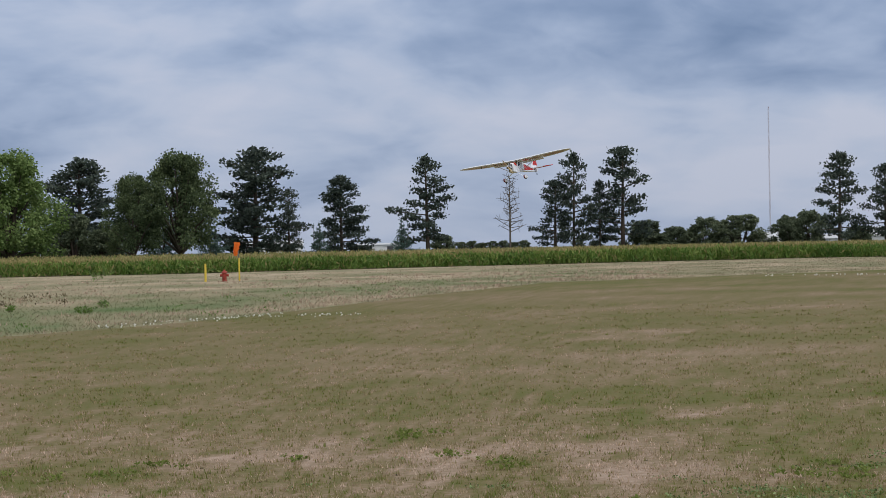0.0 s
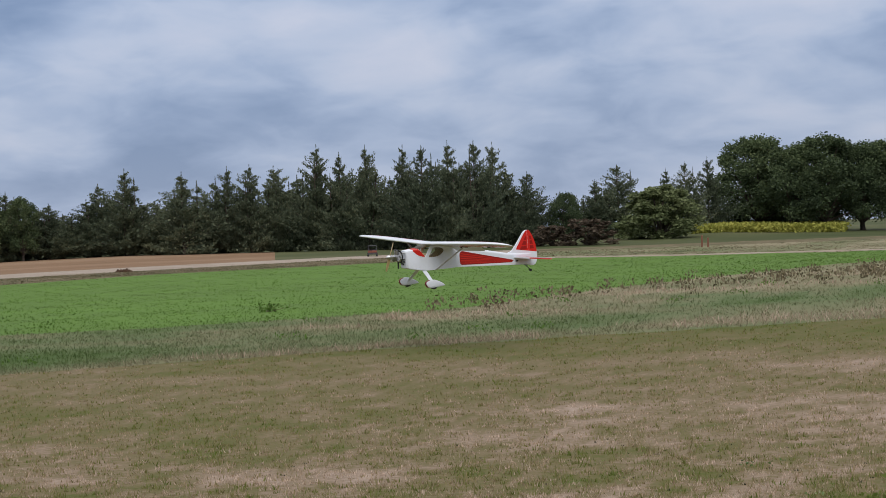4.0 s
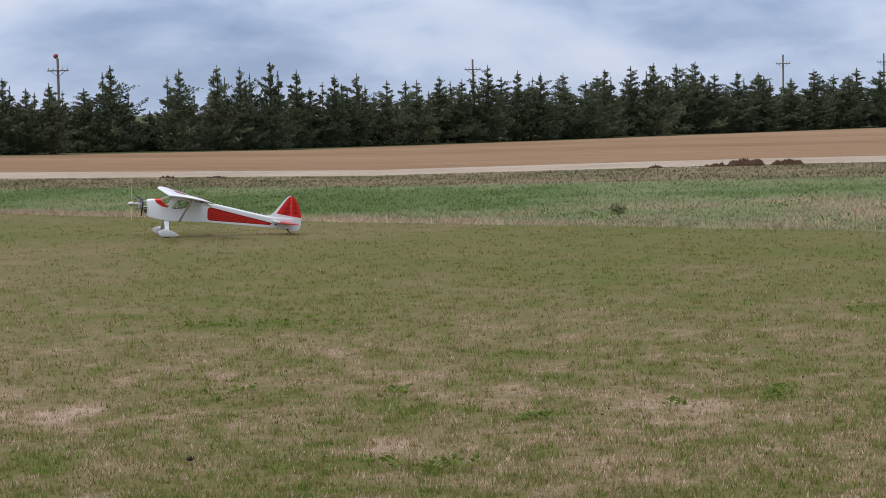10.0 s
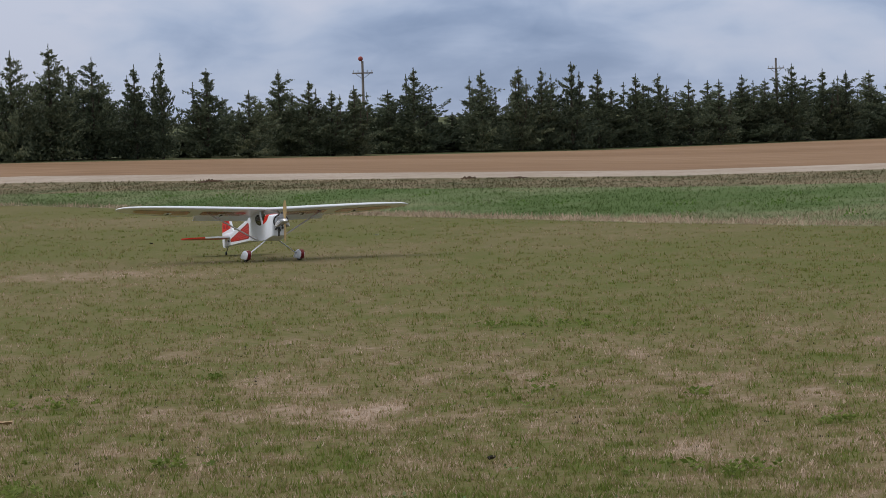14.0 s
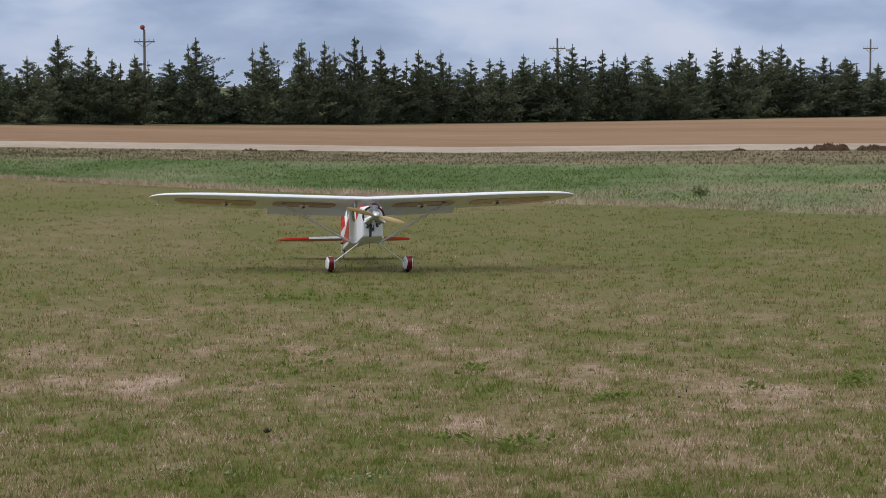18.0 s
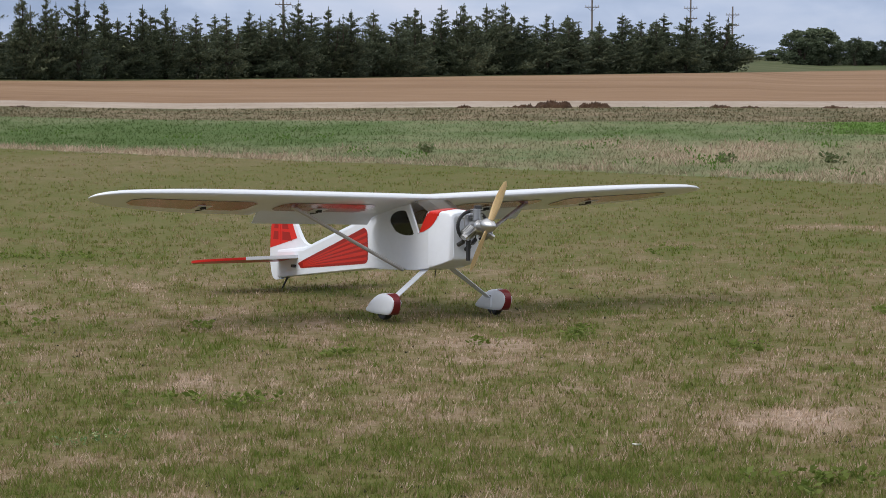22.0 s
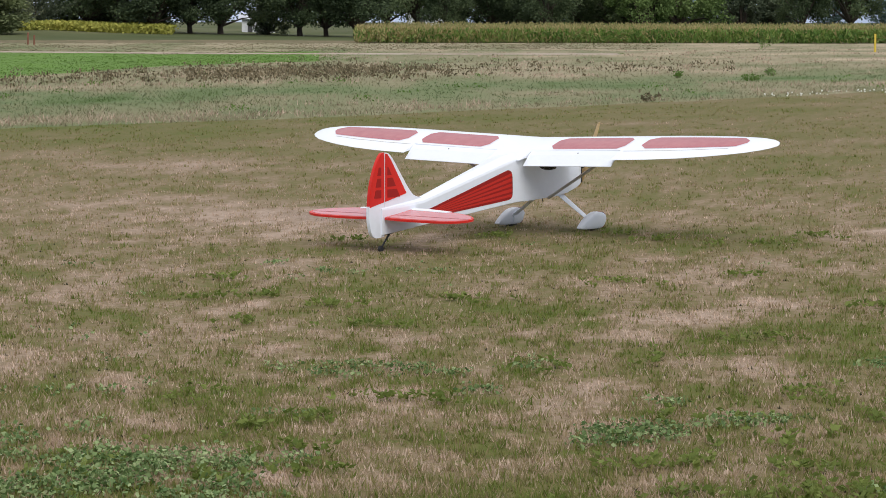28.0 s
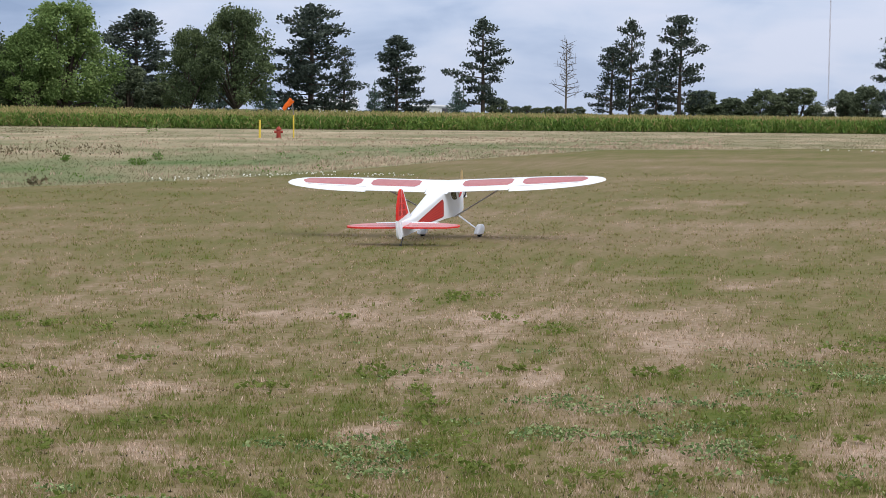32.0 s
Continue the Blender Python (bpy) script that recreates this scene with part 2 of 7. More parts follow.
def ground_z(x, y):
    a = math.degrees(math.atan2(x, y))
    d = math.hypot(x, y)
    k = math.floor(a * 2)
    w = a * 2 - k
    out = []
    for kk in (k, min(k + 1, 360)):
        prof = LINES[kk]
        out.append(float(np.interp(d, [p[0] for p in prof], [p[1] for p in prof])))
    return out[0] * (1 - w) + out[1] * w


def at(az, d, dz=0.0):
    """The point on the ground at a bearing and a distance."""
    x, y = d * math.sin(radians(az)), d * math.cos(radians(az))
    return Vector((x, y, ground_z(x, y) + dz))


def patch_noise(x, y, size, seed):
    """Soft noise between -1 and 1 whose blots measure about size metres."""
    tab = np.random.default_rng(seed).uniform(-1, 1, (97, 97))
    u, v = x / size + 1000.3, y / size + 1000.7
    i, j = np.floor(u).astype(int), np.floor(v).astype(int)
    fu, fv = u - i, v - j
    fu, fv = fu * fu * (3 - 2 * fu), fv * fv * (3 - 2 * fv)

    def cell(p, q):
        return tab[p % 97, q % 97]
    return (cell(i, j) * (1 - fu) + cell(i + 1, j) * fu) * (1 - fv) + (cell(i, j + 1) * (1 - fu) + cell(i + 1, j + 1) * fu) * fv


# worn and lush places of the lawn: bearing, distance, half width, half depth, strength
DRY_A = [(-130.2, 28.3, 1.12, 1.4, 0.3), (-126.1, 14.1, 0.3, 0.42, 0.3), (-125.6, 17.1, 0.18, 0.42, 0.3), (-123.6, 12.2, 0.31, 0.59, 0.5), (-116.4, 15.5, 0.25, 0.35, 0.3), (-114.5, 10.6, 0.17, 0.32, 0.3), (-111.2, 11.9, 0.13, 0.21, 0.35), (-109.8, 16.6, 0.13, 0.51, 0.35), (-107.4, 12.2, 0.42, 0.55, 0.4), (-106.6, 11.4, 0.3, 0.24, 0.35), (-98.1, 9.4, 0.5, 0.38, 0.3), (-96.4, 23.4, 1.17, 0.71, 0.35), (-91.6, 9.1, 0.24, 0.31, 0.35), (-90.6, 14.8, 0.43, 0.5, 0.3), (-87.6, 8.5, 0.11, 0.15, 0.35), (-87.2, 19.3, 1.12, 1.1, 0.35), (-87.1, 10.3, 0.24, 0.28, 0.3)]
DRY_B = [(-84.5, 15.5, 0.25, 0.45, 0.3), (-79.7, 10.1, 0.21, 0.29, 0.4), (-73.9, 20.3, 1.07, 0.93, 0.3), (-73.2, 13.7, 0.22, 0.5, 0.4), (-69.1, 12.5, 0.56, 0.88, 0.35), (-38.6, 15.6, 0.82, 0.84, 0.3), (-37.7, 10.8, 0.37, 0.81, 0.4), (-34.3, 8.5, 0.4, 0.63, 0.4), (-33.1, 13.0, 0.55, 0.47, 0.35), (-32.0, 21.0, 0.33, 0.74, 0.35), (-30.9, 10.6, 0.7, 0.39, 0.25), (-28.8, 7.2, 0.06, 0.13, 0.5), (-24.7, 26.9, 1.42, 1.48, 0.25), (-23.5, 12.5, 0.49, 0.37, 0.3), (-22.8, 7.6, 0.18, 0.14, 0.45), (-20.5, 19.0, 1.5, 1.22, 0.25), (-19.3, 9.3, 0.27, 0.21, 0.35)]
DRY_C = [(-16.2, 10.4, 0.25, 0.19, 0.3), (-13.2, 9.5, 0.2, 0.18, 0.3), (-12.7, 11.3, 0.18, 0.39, 0.45), (-10.9, 11.9, 0.47, 0.62, 0.5), (-8.8, 12.5, 0.26, 0.42, 0.4), (-5.9, 17.0, 0.81, 0.77, 0.35), (-3.3, 16.6, 0.26, 0.56, 0.35), (-3.2, 10.7, 0.2, 0.5, 0.5), (0.2, 16.3, 0.39, 0.81, 0.35), (1.2, 13.0, 0.14, 0.57, 0.4), (1.9, 17.4, 0.92, 0.5, 0.2), (2.6, 10.5, 0.17, 0.27, 0.3), (3.4, 21.7, 0.74, 0.63, 0.25), (4.7, 38.7, 0.92, 1.5, 0.3), (4.8, 14.8, 0.19, 0.51, 0.35), (5.1, 41.5, 1.31, 2.28, 0.3), (5.6, 15.6, 0.45, 0.81, 0.3)]
DRY_D = [(6.6, 20.8, 0.33, 0.58, 0.4), (7.1, 21.5, 0.57, 0.53, 0.3)]
LUSH_A = [(-131.8, 13.1, 0.28, 0.42, 0.3), (-119.7, 18.2, 0.29, 0.36, 0.3), (-118.9, 13.1, 0.34, 0.77, 0.2), (-117.7, 18.2, 0.58, 0.6, 0.25), (-114.1, 9.8, 0.39, 0.19, 0.25), (-110.9, 11.5, 0.12, 0.19, 0.3), (-104.5, 12.5, 0.1, 0.17, 0.35), (-101.9, 19.4, 0.21, 0.56, 0.35), (-99.8, 12.0, 0.19, 0.22, 0.25), (-98.4, 8.1, 0.26, 0.14, 0.25), (-86.1, 7.9, 0.13, 0.13, 0.3), (-81.8, 12.9, 0.14, 0.25, 0.35), (-76.0, 7.9, 0.12, 0.15, 0.35), (-70.9, 7.6, 0.08, 0.12, 0.4), (-70.9, 17.1, 0.27, 0.44, 0.3), (-34.0, 7.2, 0.23, 0.15, 0.35), (-27.2, 7.8, 0.21, 0.37, 0.4)]
LUSH_B = [(-24.3, 9.4, 0.15, 0.21, 0.35), (-23.1, 8.5, 0.13, 0.13, 0.4), (-12.1, 10.4, 0.14, 0.29, 0.4), (-10.9, 7.8, 0.1, 0.15, 0.45), (-3.4, 13.2, 0.21, 0.29, 0.35), (-2.0, 10.0, 0.13, 0.24, 0.45), (-1.4, 18.5, 0.24, 0.45, 0.35), (-0.8, 19.1, 0.3, 0.37, 0.3), (1.3, 15.9, 0.25, 0.59, 0.4), (4.9, 13.3, 0.21, 0.3, 0.4), (6.8, 11.5, 0.33, 0.55, 0.35)]


def lawn_dryness(x, y):
    """How dry the mown lawn is: 0 lush, 1 bleached."""
    az, d = np.degrees(np.arctan2(x, y)), np.hypot(x, y)
    fade = np.clip(13 / np.maximum(d, 1), 0.25, 1) * np.clip(d / 6 - 0.1, 0.15, 1)
    u, v = x * 0.8 + y * 0.6, y * 0.8 - x * 0.6
    patchy = np.interp(az, [-70, -45], [0.42, 0.72])
    f = 0.455 + patchy * (0.11 * patch_noise(u, v, 5.5, 1) + 0.14 * patch_noise(v, u, 1.9, 2) + 0.14 * np.clip(20 / np.maximum(d, 1), 0.4, 1) * patch_noise(u, v, 0.8, 3))
    f += fade * np.interp(az, [-70, -45], [0.8, 1.0]) * (0.18 * patch_noise(v, u, 0.33, 4) + 0.24 * patch_noise(u, v, 0.12, 5))
    f += np.interp(az, [-135, -110, -80, -50, -20, 10], [-0.005, -0.005, -0.025, 0.04, 0.06, 0.05])
    # the strip along the uncut grass is greener, with long tan drifts across the far lawn
    f -= np.interp(az, [-60, -12, 0], [0.09, 0.09, 0.05]) * np.clip((d - 13) / 18, 0, 1)
    f += np.interp(az, [-40, -15], [0.07, 0.13]) * np.clip((d - 12) / 10, 0, 1) * patch_noise(x * 0.55, y * 1.3, 9.0, 14)
    wu, wv = 0.5 * patch_noise(x, y, 0.5, 6) + 0.3 * patch_noise(x, y, 0.2, 8), 0.5 * patch_noise(x, y, 0.6, 7) + 0.3 * patch_noise(x, y, 0.22, 9)
    for rows, sign in ((DRY_A + DRY_B + DRY_C + DRY_D, 1.0), (LUSH_A + LUSH_B, -0.7)):
        for a, dd, rx, ry, k in rows:
            sa, ca = math.sin(radians(a)), math.cos(radians(a))
            px, py = x - dd * sa, y - dd * ca
            near = np.abs(px) + np.abs(py) < 3 * (rx + ry)
            if not near.any():
                continue
            p, q = (ca * px[near] - sa * py[near]) / (rx * 1.05) + wu[near], (sa * px[near] + ca * py[near]) / (ry * 0.8) + wv[near]
            f[near] += sign * k * 0.72 * np.clip((1.3 - np.hypot(p, q)) / 0.75, 0, 1)
    return np.clip(f, 0, 0.9)


def belt_dryness(az, d, x, y):
    """How pale the uncut grass is, by its place between the mown edge and the crops."""
    d1 = np.interp(az, np.arange(-360, 361) * 0.5, LINE_D[:, 1])
    d2 = np.where(az < -22, np.interp(az, np.arange(-360, 361) * 0.5, LINE_D[:, 2]), np.interp(az, np.arange(-360, 361) * 0.5, LINE_D[:, 4]))
    e = np.clip((1 / d1 - 1 / np.maximum(d, 1)) / (1 / d1 - 1 / d2), 0, 1)
    knots = [0, 0.07, 0.16, 0.32, 0.46, 0.62, 0.80, 1.0]
    bands = [(-150, (0.50, 0.55, 0.50, 0.45, 0.5, 0.5, 0.5, 0.5)), (-130, (0.60, 0.66, 0.60, 0.50, 0.40, 0.30, 0.25, 0.2)), (-118, (0.88, 0.92, 0.80, 0.42, 0.20, 0.14, 0.10, 0.08)), (-108, (0.68, 0.70, 0.54, 0.46, 0.52, 0.54, 0.40, 0.22)), (-95, (0.54, 0.56, 0.42, 0.40, 0.48, 0.50, 0.54, 0.46)), (-60, (0.52, 0.56, 0.36, 0.32, 0.42, 0.46, 0.46, 0.34)), (-42, (0.52, 0.54, 0.30, 0.22, 0.38, 0.48, 0.54, 0.32)), (-23, (0.46, 0.48, 0.32, 0.26, 0.34, 0.44, 0.54, 0.54)), (-21, (0.44, 0.48, 0.30, 0.26, 0.36, 0.46, 0.44, 0.60)), (-9, (0.50, 0.50, 0.38, 0.30, 0.50, 0.72, 0.66, 0.64)), (-3, (0.70, 0.74, 0.66, 0.46, 0.48, 0.62, 0.62, 0.72)), (12, (0.70, 0.74, 0.66, 0.58, 0.60, 0.66, 0.68, 0.72))]
    cols = np.stack([np.interp(e, knots, b[1]) for b in bands])
    at_az = np.array([b[0] for b in bands], float)
    k = np.clip(np.searchsorted(at_az, az) - 1, 0, len(bands) - 2)
    w = np.clip((az - at_az[k]) / (at_az[k + 1] - at_az[k]), 0, 1)
    i = np.arange(len(az))
    f = cols[k, i] * (1 - w) + cols[k + 1, i] * w
    f += 0.22 * patch_noise(x, y, 4.5, 11) + 0.15 * patch_noise(x, y, 1.7, 12) + 0.07 * patch_noise(x, y, 0.6, 13)
    return np.clip(f, 0, 1)


def mesh_np(name, verts, faces, mats=(), smooth=False, mat_index=None, dry=None):
    """A mesh from arrays; faces all have the same number of corners."""
    verts, faces = np.asarray(verts, np.float32), np.asarray(faces, np.int32)
    me = bpy.data.meshes.new(name)
    me.vertices.add(len(verts))
    me.vertices.foreach_set("co", verts.ravel())
    n = faces.shape[1]
    me.loops.add(faces.size)
    me.loops.foreach_set("vertex_index", faces.ravel())
    me.polygons.add(len(faces))
    me.polygons.foreach_set("loop_start", np.arange(0, faces.size, n, dtype=np.int32))
    for m in mats:
        me.materials.append(m)
    if mat_index is not None:
        me.polygons.foreach_set("material_index", np.asarray(mat_index, np.int32))
    if smooth:
        me.polygons.foreach_set("use_smooth", np.ones(len(faces), bool))
    if dry is not None:
        me.attributes.new("dry", "FLOAT", "POINT").data.foreach_set("value", np.asarray(dry, np.float32))
    me.update(calc_edges=True)
    return me


def build_ground():
    rng = np.random.default_rng(4)
    azs = [a * 0.25 for a in range(-600, 121)] + [float(a) for a in range(32, 210, 2)]
    steps = (108, 14, 6, 6, 3, 8, 6, 4)
    verts, n_az = [], len(azs)
    for a in azs:
        aw = a if a <= 180 else a - 360
        prof = list(lines(aw))
        jit = [0.0] + [1.0] * 3 + [0.3, 0.3] + [0.0] * 3
        if -150 < aw < 30:
            for i in range(1, 6):
                d, z = prof[i]
                w = noise.noise((a * 0.55, i * 7.3, 0)) * 0.9 + noise.noise((a * 2.1, i * 3.1, 5)) * 0.5
                prof[i] = (d * (1 + 0.012 * jit[i] * w), z)
        edge = prof[0][0]
        prof = [(0.0, 0.0)] + prof[1:]
        first = prof[0]
        col = [first]
        for i in range(len(prof) - 1):
            (d0, z0), (d1, z1) = prof[i], prof[i + 1]
            for k in range(1, steps[i] + 1):
                f = k / steps[i]
                d = d0 + (d1 - d0) * f if 0 < i < 6 else d0 * (d1 / d0) ** f if i else 0.35 * k if k < 16 else 5.6 * (d1 / 5.6) ** ((k - 16) / 92)
                if i == 0:
                    zz = z1 * max(0.0, (d - edge) / (d1 - edge))
                else:
                    zz = z0 + (z1 - z0) * (d - d0) / (d1 - d0)
                col.append((d, zz))
        for d, z in col:
            verts.append((d * math.sin(radians(a)), d * math.cos(radians(a)), z) if d else (0.05, -0.06, 0.0))
    n_r = sum(steps) + 1
    zone_of = [i for i, s in enumerate(steps) for _ in range(s)]
    mats = [M_LAWN, M_BELT, M_GREEN, M_DRY, M_ROAD, M_STUBBLE, M_FAR]
    faces, mi = [], []
    for j in range(n_az):
        jn = (j + 1) % n_az
        a = azs[j]
        for r in range(n_r - 1):
            z = zone_of[r]
            if z == 0:
                m = 0
            elif z == 1:
                m = 1
            elif z == 2:
                m = 2 if -98 < a < -21 else 1
            elif z == 3:
                m = 3 if a < -33 else 1
            elif z == 4:
                m = 4 if a < -33.5 else 3
            elif z == 5:
                m = 5 if a < -40 else 6
            else:
                m = 6
            faces.append((j * n_r + r, jn * n_r + r, jn * n_r + r + 1, j * n_r + r + 1))
            mi.append(m)
    P = np.array(verts)
    lawn = np.tile(np.arange(n_r) <= steps[0], n_az)
    az, d = np.degrees(np.arctan2(P[:, 0], P[:, 1])), np.hypot(P[:, 0], P[:, 1])
    dry = belt_dryness(az, d, P[:, 0], P[:, 1])
    dry[lawn] = lawn_dryness(P[lawn, 0], P[lawn, 1])
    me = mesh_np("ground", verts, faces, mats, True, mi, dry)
    return tagged(new("ground", me), "mown grass airfield with tall grass belt, gravel track and tan stubble field", "ground", kind="structure")


build_ground()


# ---- trees ----
def foliage(name, stops, island=0.6):
    return material(name, stops, 0.6, None, 0.7, island=island, spec=0.25, trans=0.3, obj_rand=0.25)


M_CEDAR = foliage("cedar_foliage", [(0.05, (0.058, 0.078, 0.050)), (0.5, (0.124, 0.150, 0.092)), (0.95, (0.225, 0.240, 0.145))])
M_PINE = foliage("pine_needles", [(0.05, (0.033, 0.047, 0.041)), (0.5, (0.064, 0.086, 0.069)), (0.95, (0.114, 0.136, 0.101))])
M_DARKLEAF = foliage("dark_leaves", [(0.05, (0.040, 0.059, 0.031)), (0.5, (0.082, 0.116, 0.054)), (0.95, (0.165, 0.205, 0.092))])
M_LEAF = foliage("bright_leaves", [(0.05, (0.082, 0.138, 0.038)), (0.5, (0.160, 0.240, 0.074)), (0.95, (0.265, 0.345, 0.125))])
M_PALELEAF = foliage("pale_green_leaves", [(0.05, (0.074, 0.105, 0.045)), (0.5, (0.140, 0.184, 0.086)), (0.95, (0.25, 0.295, 0.15))])
M_BLUESPR = foliage("blue_spruce_needles", [(0.05, (0.058, 0.098, 0.082)), (0.5, (0.108, 0.166, 0.146)), (0.95, (0.195, 0.264, 0.234))])
M_RUST = foliage("rusty_leaves", [(0.05, (0.060, 0.046, 0.032)), (0.5, (0.115, 0.085, 0.060)), (0.95, (0.18, 0.14, 0.10))])
M_FARLEAF = foliage("grey_green_leaves", [(0.05, (0.062, 0.085, 0.052)), (0.5, (0.120, 0.151, 0.090)), (0.95, (0.200, 0.232, 0.138))])
M_FARDARK = foliage("far_dark_leaves", [(0.05, (0.038, 0.053, 0.034)), (0.5, (0.078, 0.102, 0.060)), (0.95, (0.140, 0.166, 0.098))])
M_OLIVE = foliage("olive_leaves", [(0.05, (0.085, 0.110, 0.045)), (0.5, (0.150, 0.182, 0.080)), (0.95, (0.235, 0.265, 0.125))])
M_BARK = material("grey_brown_bark", [(0.2, (0.045, 0.035, 0.028)), (0.8, (0.12, 0.095, 0.075))], 3, 20, 0.9, bump=0.6, stretch=(1, 1, 0.2))
M_DEADWOOD = material("bleached_deadwood", [(0.2, (0.10, 0.085, 0.07)), (0.8, (0.19, 0.165, 0.14))], 3, 20, 0.9, bump=0.4, stretch=(1, 1, 0.2))


def leaf_quads(p, d, size, rng, aspect=0.45, spread=0.7):
    """One diamond-shaped leaf clump per point, its long axis near d."""
    n = len(p)
    d = d + rng.normal(0, spread, (n, 3))
    d /= np.linalg.norm(d, axis=1, keepdims=True) + 1e-9
    s = np.cross(d, rng.normal(0, 1, (n, 3)))
    s /= np.linalg.norm(s, axis=1, keepdims=True) + 1e-9
    L = (size * rng.uniform(0.6, 1.4, n))[:, None]
    v = np.empty((n, 4, 3))
    v[:, 0], v[:, 1], v[:, 2], v[:, 3] = p - d * L * 0.5, p + s * L * aspect, p + d * L * 0.6, p - s * L * aspect
    return v.reshape(-1, 3), np.arange(n * 4).reshape(-1, 4)


def tubes(segs, sides=5):
    """Tapered tubes: rows of start, end, radius at start, radius at end."""
    V, F = [], []
    for a, b, r0, r1 in segs:
        a, b = np.array(a, float), np.array(b, float)
        d = (b - a) / (np.linalg.norm(b - a) + 1e-9)
        u = np.cross(d, (0.3, 0.9, 0.31))
        u /= np.linalg.norm(u)
        w = np.cross(d, u)
        base = len(V)
        for c, r in ((a, r0), (b, r1)):
            for k in range(sides):
                t = 2 * math.pi * k / sides
                V.append(c + r * (math.cos(t) * u + math.sin(t) * w))
        for k in range(sides):
            F.append((base + k, base + (k + 1) % sides, base + sides + (k + 1) % sides, base + sides + k))
    return np.array(V), np.array(F)


def tree_thing(name, crown, segs, leaf, bark, label, category="tree"):
    """A template tree of unit height: an empty with trunk and crown below it."""
    root = tagged(new(name), label, category)
    tv, tf = tubes(segs, 6)
    trunk = new("trunk", mesh_np("trunk", tv, tf, [bark], True))
    trunk.parent = root
    if crown:
        cv = np.concatenate([c[0] for c in crown])
        off, cf = 0, []
        for v, f in crown:
            cf.append(f + off)
            off += len(v)
        c = new("crown", mesh_np("crown", cv, np.concatenate(cf), [leaf]))
        c.parent = root
    return root


def cedar(seed, leaf=None, n=95, label="dark green eastern red cedar with a ragged spiky top", name="cedar_tree", slim=1.0, droop=0.0):
    """A cone of upswept plumes, with two to four leaders and a loose skirt."""
    rng = np.random.default_rng(seed)
    crown, segs = [], [((0, 0, -0.03), (0, 0, 0.5), 0.022, 0.014), ((0, 0, 0.5), (0, 0, 0.97), 0.014, 0.002)]
    tops = [(0.0, 0.0, 1.0, n)]
    for _ in range(rng.integers(1, 4)):
        tops.append((rng.uniform(-0.17, 0.17), rng.uniform(-0.17, 0.17), rng.uniform(0.62, 0.93), n // 3))
    for tx, ty, th, m in tops:
        if th < 1:
            segs.append(((0, 0, 0), (tx, ty, 0.5), 0.012, 0.008))
            segs.append(((tx, ty, 0.5), (tx, ty, th * 0.97), 0.008, 0.002))
        lop = rng.uniform(0, 6.28)
        for i in range(m):
            # plumes sit in threes along one limb, so that the crown breaks into clumps
            if i % 3 == 0:
                limb_u, limb_a, limb_k = (i + rng.uniform(0, 3)) / m, i * 0.8 + rng.uniform(-0.9, 0.9), rng.uniform(0.62, 1.18)
            u = min(1.0, max(0.0, limb_u + rng.normal(0, 0.010)))
            z = th * (0.02 + 0.93 * u ** 1.05)
            ang = limb_a + rng.normal(0, 0.24)
            q = max(0.0, 1 - z / th)
            env = (0.33 if th == 1.0 else 0.20) * slim * min(1.0, q / 0.74) ** 1.0 * (0.82 + 0.18 * q) + 0.012
            env *= 1 + 0.22 * math.cos(ang - lop)
            ln = env * limb_k * (rng.uniform(0.6, 1.0) if rng.uniform(0, 1) < 0.75 else rng.uniform(1.0, 1.35))
            rise = rng.uniform(0.12, 0.55) + 0.30 * (1 - q) - droop
            a = np.array((tx * min(1, z * 2), ty * min(1, z * 2), z - 0.02))
            out = np.array((math.cos(ang), math.sin(ang), 0.0))
            tip = a + out * ln + np.array((0, 0, ln * rise))
            if i % 3 == 0:
                segs.append((a, tip, 0.004, 0.0012))
            # a plume that bends upwards and thins towards its tip
            k = 26 + int(230 * env)
            t = 0.08 + 0.94 * rng.uniform(0, 1, k) ** 0.75
            p = a + out * (ln * t)[:, None] + np.array((0, 0, 1.0)) * (ln * rise * t ** 1.5)[:, None]
            p += rng.normal(0, 1, (k, 3)) * ((0.004 + 0.019 * np.sin(np.clip(t, 0, 1) * 2.75) * (0.4 + 2.2 * env))[:, None] * np.array((1, 1, 0.6)))
            d = out * 0.7 + np.array((0, 0, 0.35)) + np.outer(t, np.array((0, 0, rise)))
            crown.append(leaf_quads(p, d, np.full(k, 0.015 + 0.010 * min(1.0, q * 1.6)), rng, 0.28, 0.42))
        m2 = 60
        z = th - rng.uniform(0, 0.15, m2)
        r = (th - z) * 0.14 * rng.uniform(0.3, 1, m2)
        ang = rng.uniform(0, 6.28, m2)
        p = np.stack([tx + r * np.cos(ang), ty + r * np.sin(ang), z], 1)
        crown.append(leaf_quads(p, np.stack([np.cos(ang) * 0.4, np.sin(ang) * 0.4, np.ones(m2)], 1), np.full(m2, 0.017), rng, 0.2, 0.3))
    # inner mass near the ground
    m = 1500
    z = 0.66 * rng.uniform(0, 1, m) ** 1.2
    ang = rng.uniform(0, 6.28, m)
    r = 0.24 * slim * np.minimum(1, (1 - z) / 0.7) * rng.uniform(0.1, 1, m)
    p = np.stack([r * np.cos(ang), r * np.sin(ang), z + 0.02], 1)
    crown.append(leaf_quads(p, np.stack([np.cos(ang), np.sin(ang), np.full(m, 0.9)], 1), np.full(m, 0.028), rng, 0.34, 0.6))
    return tree_thing(name, crown, segs, leaf or M_CEDAR, M_BARK, label)


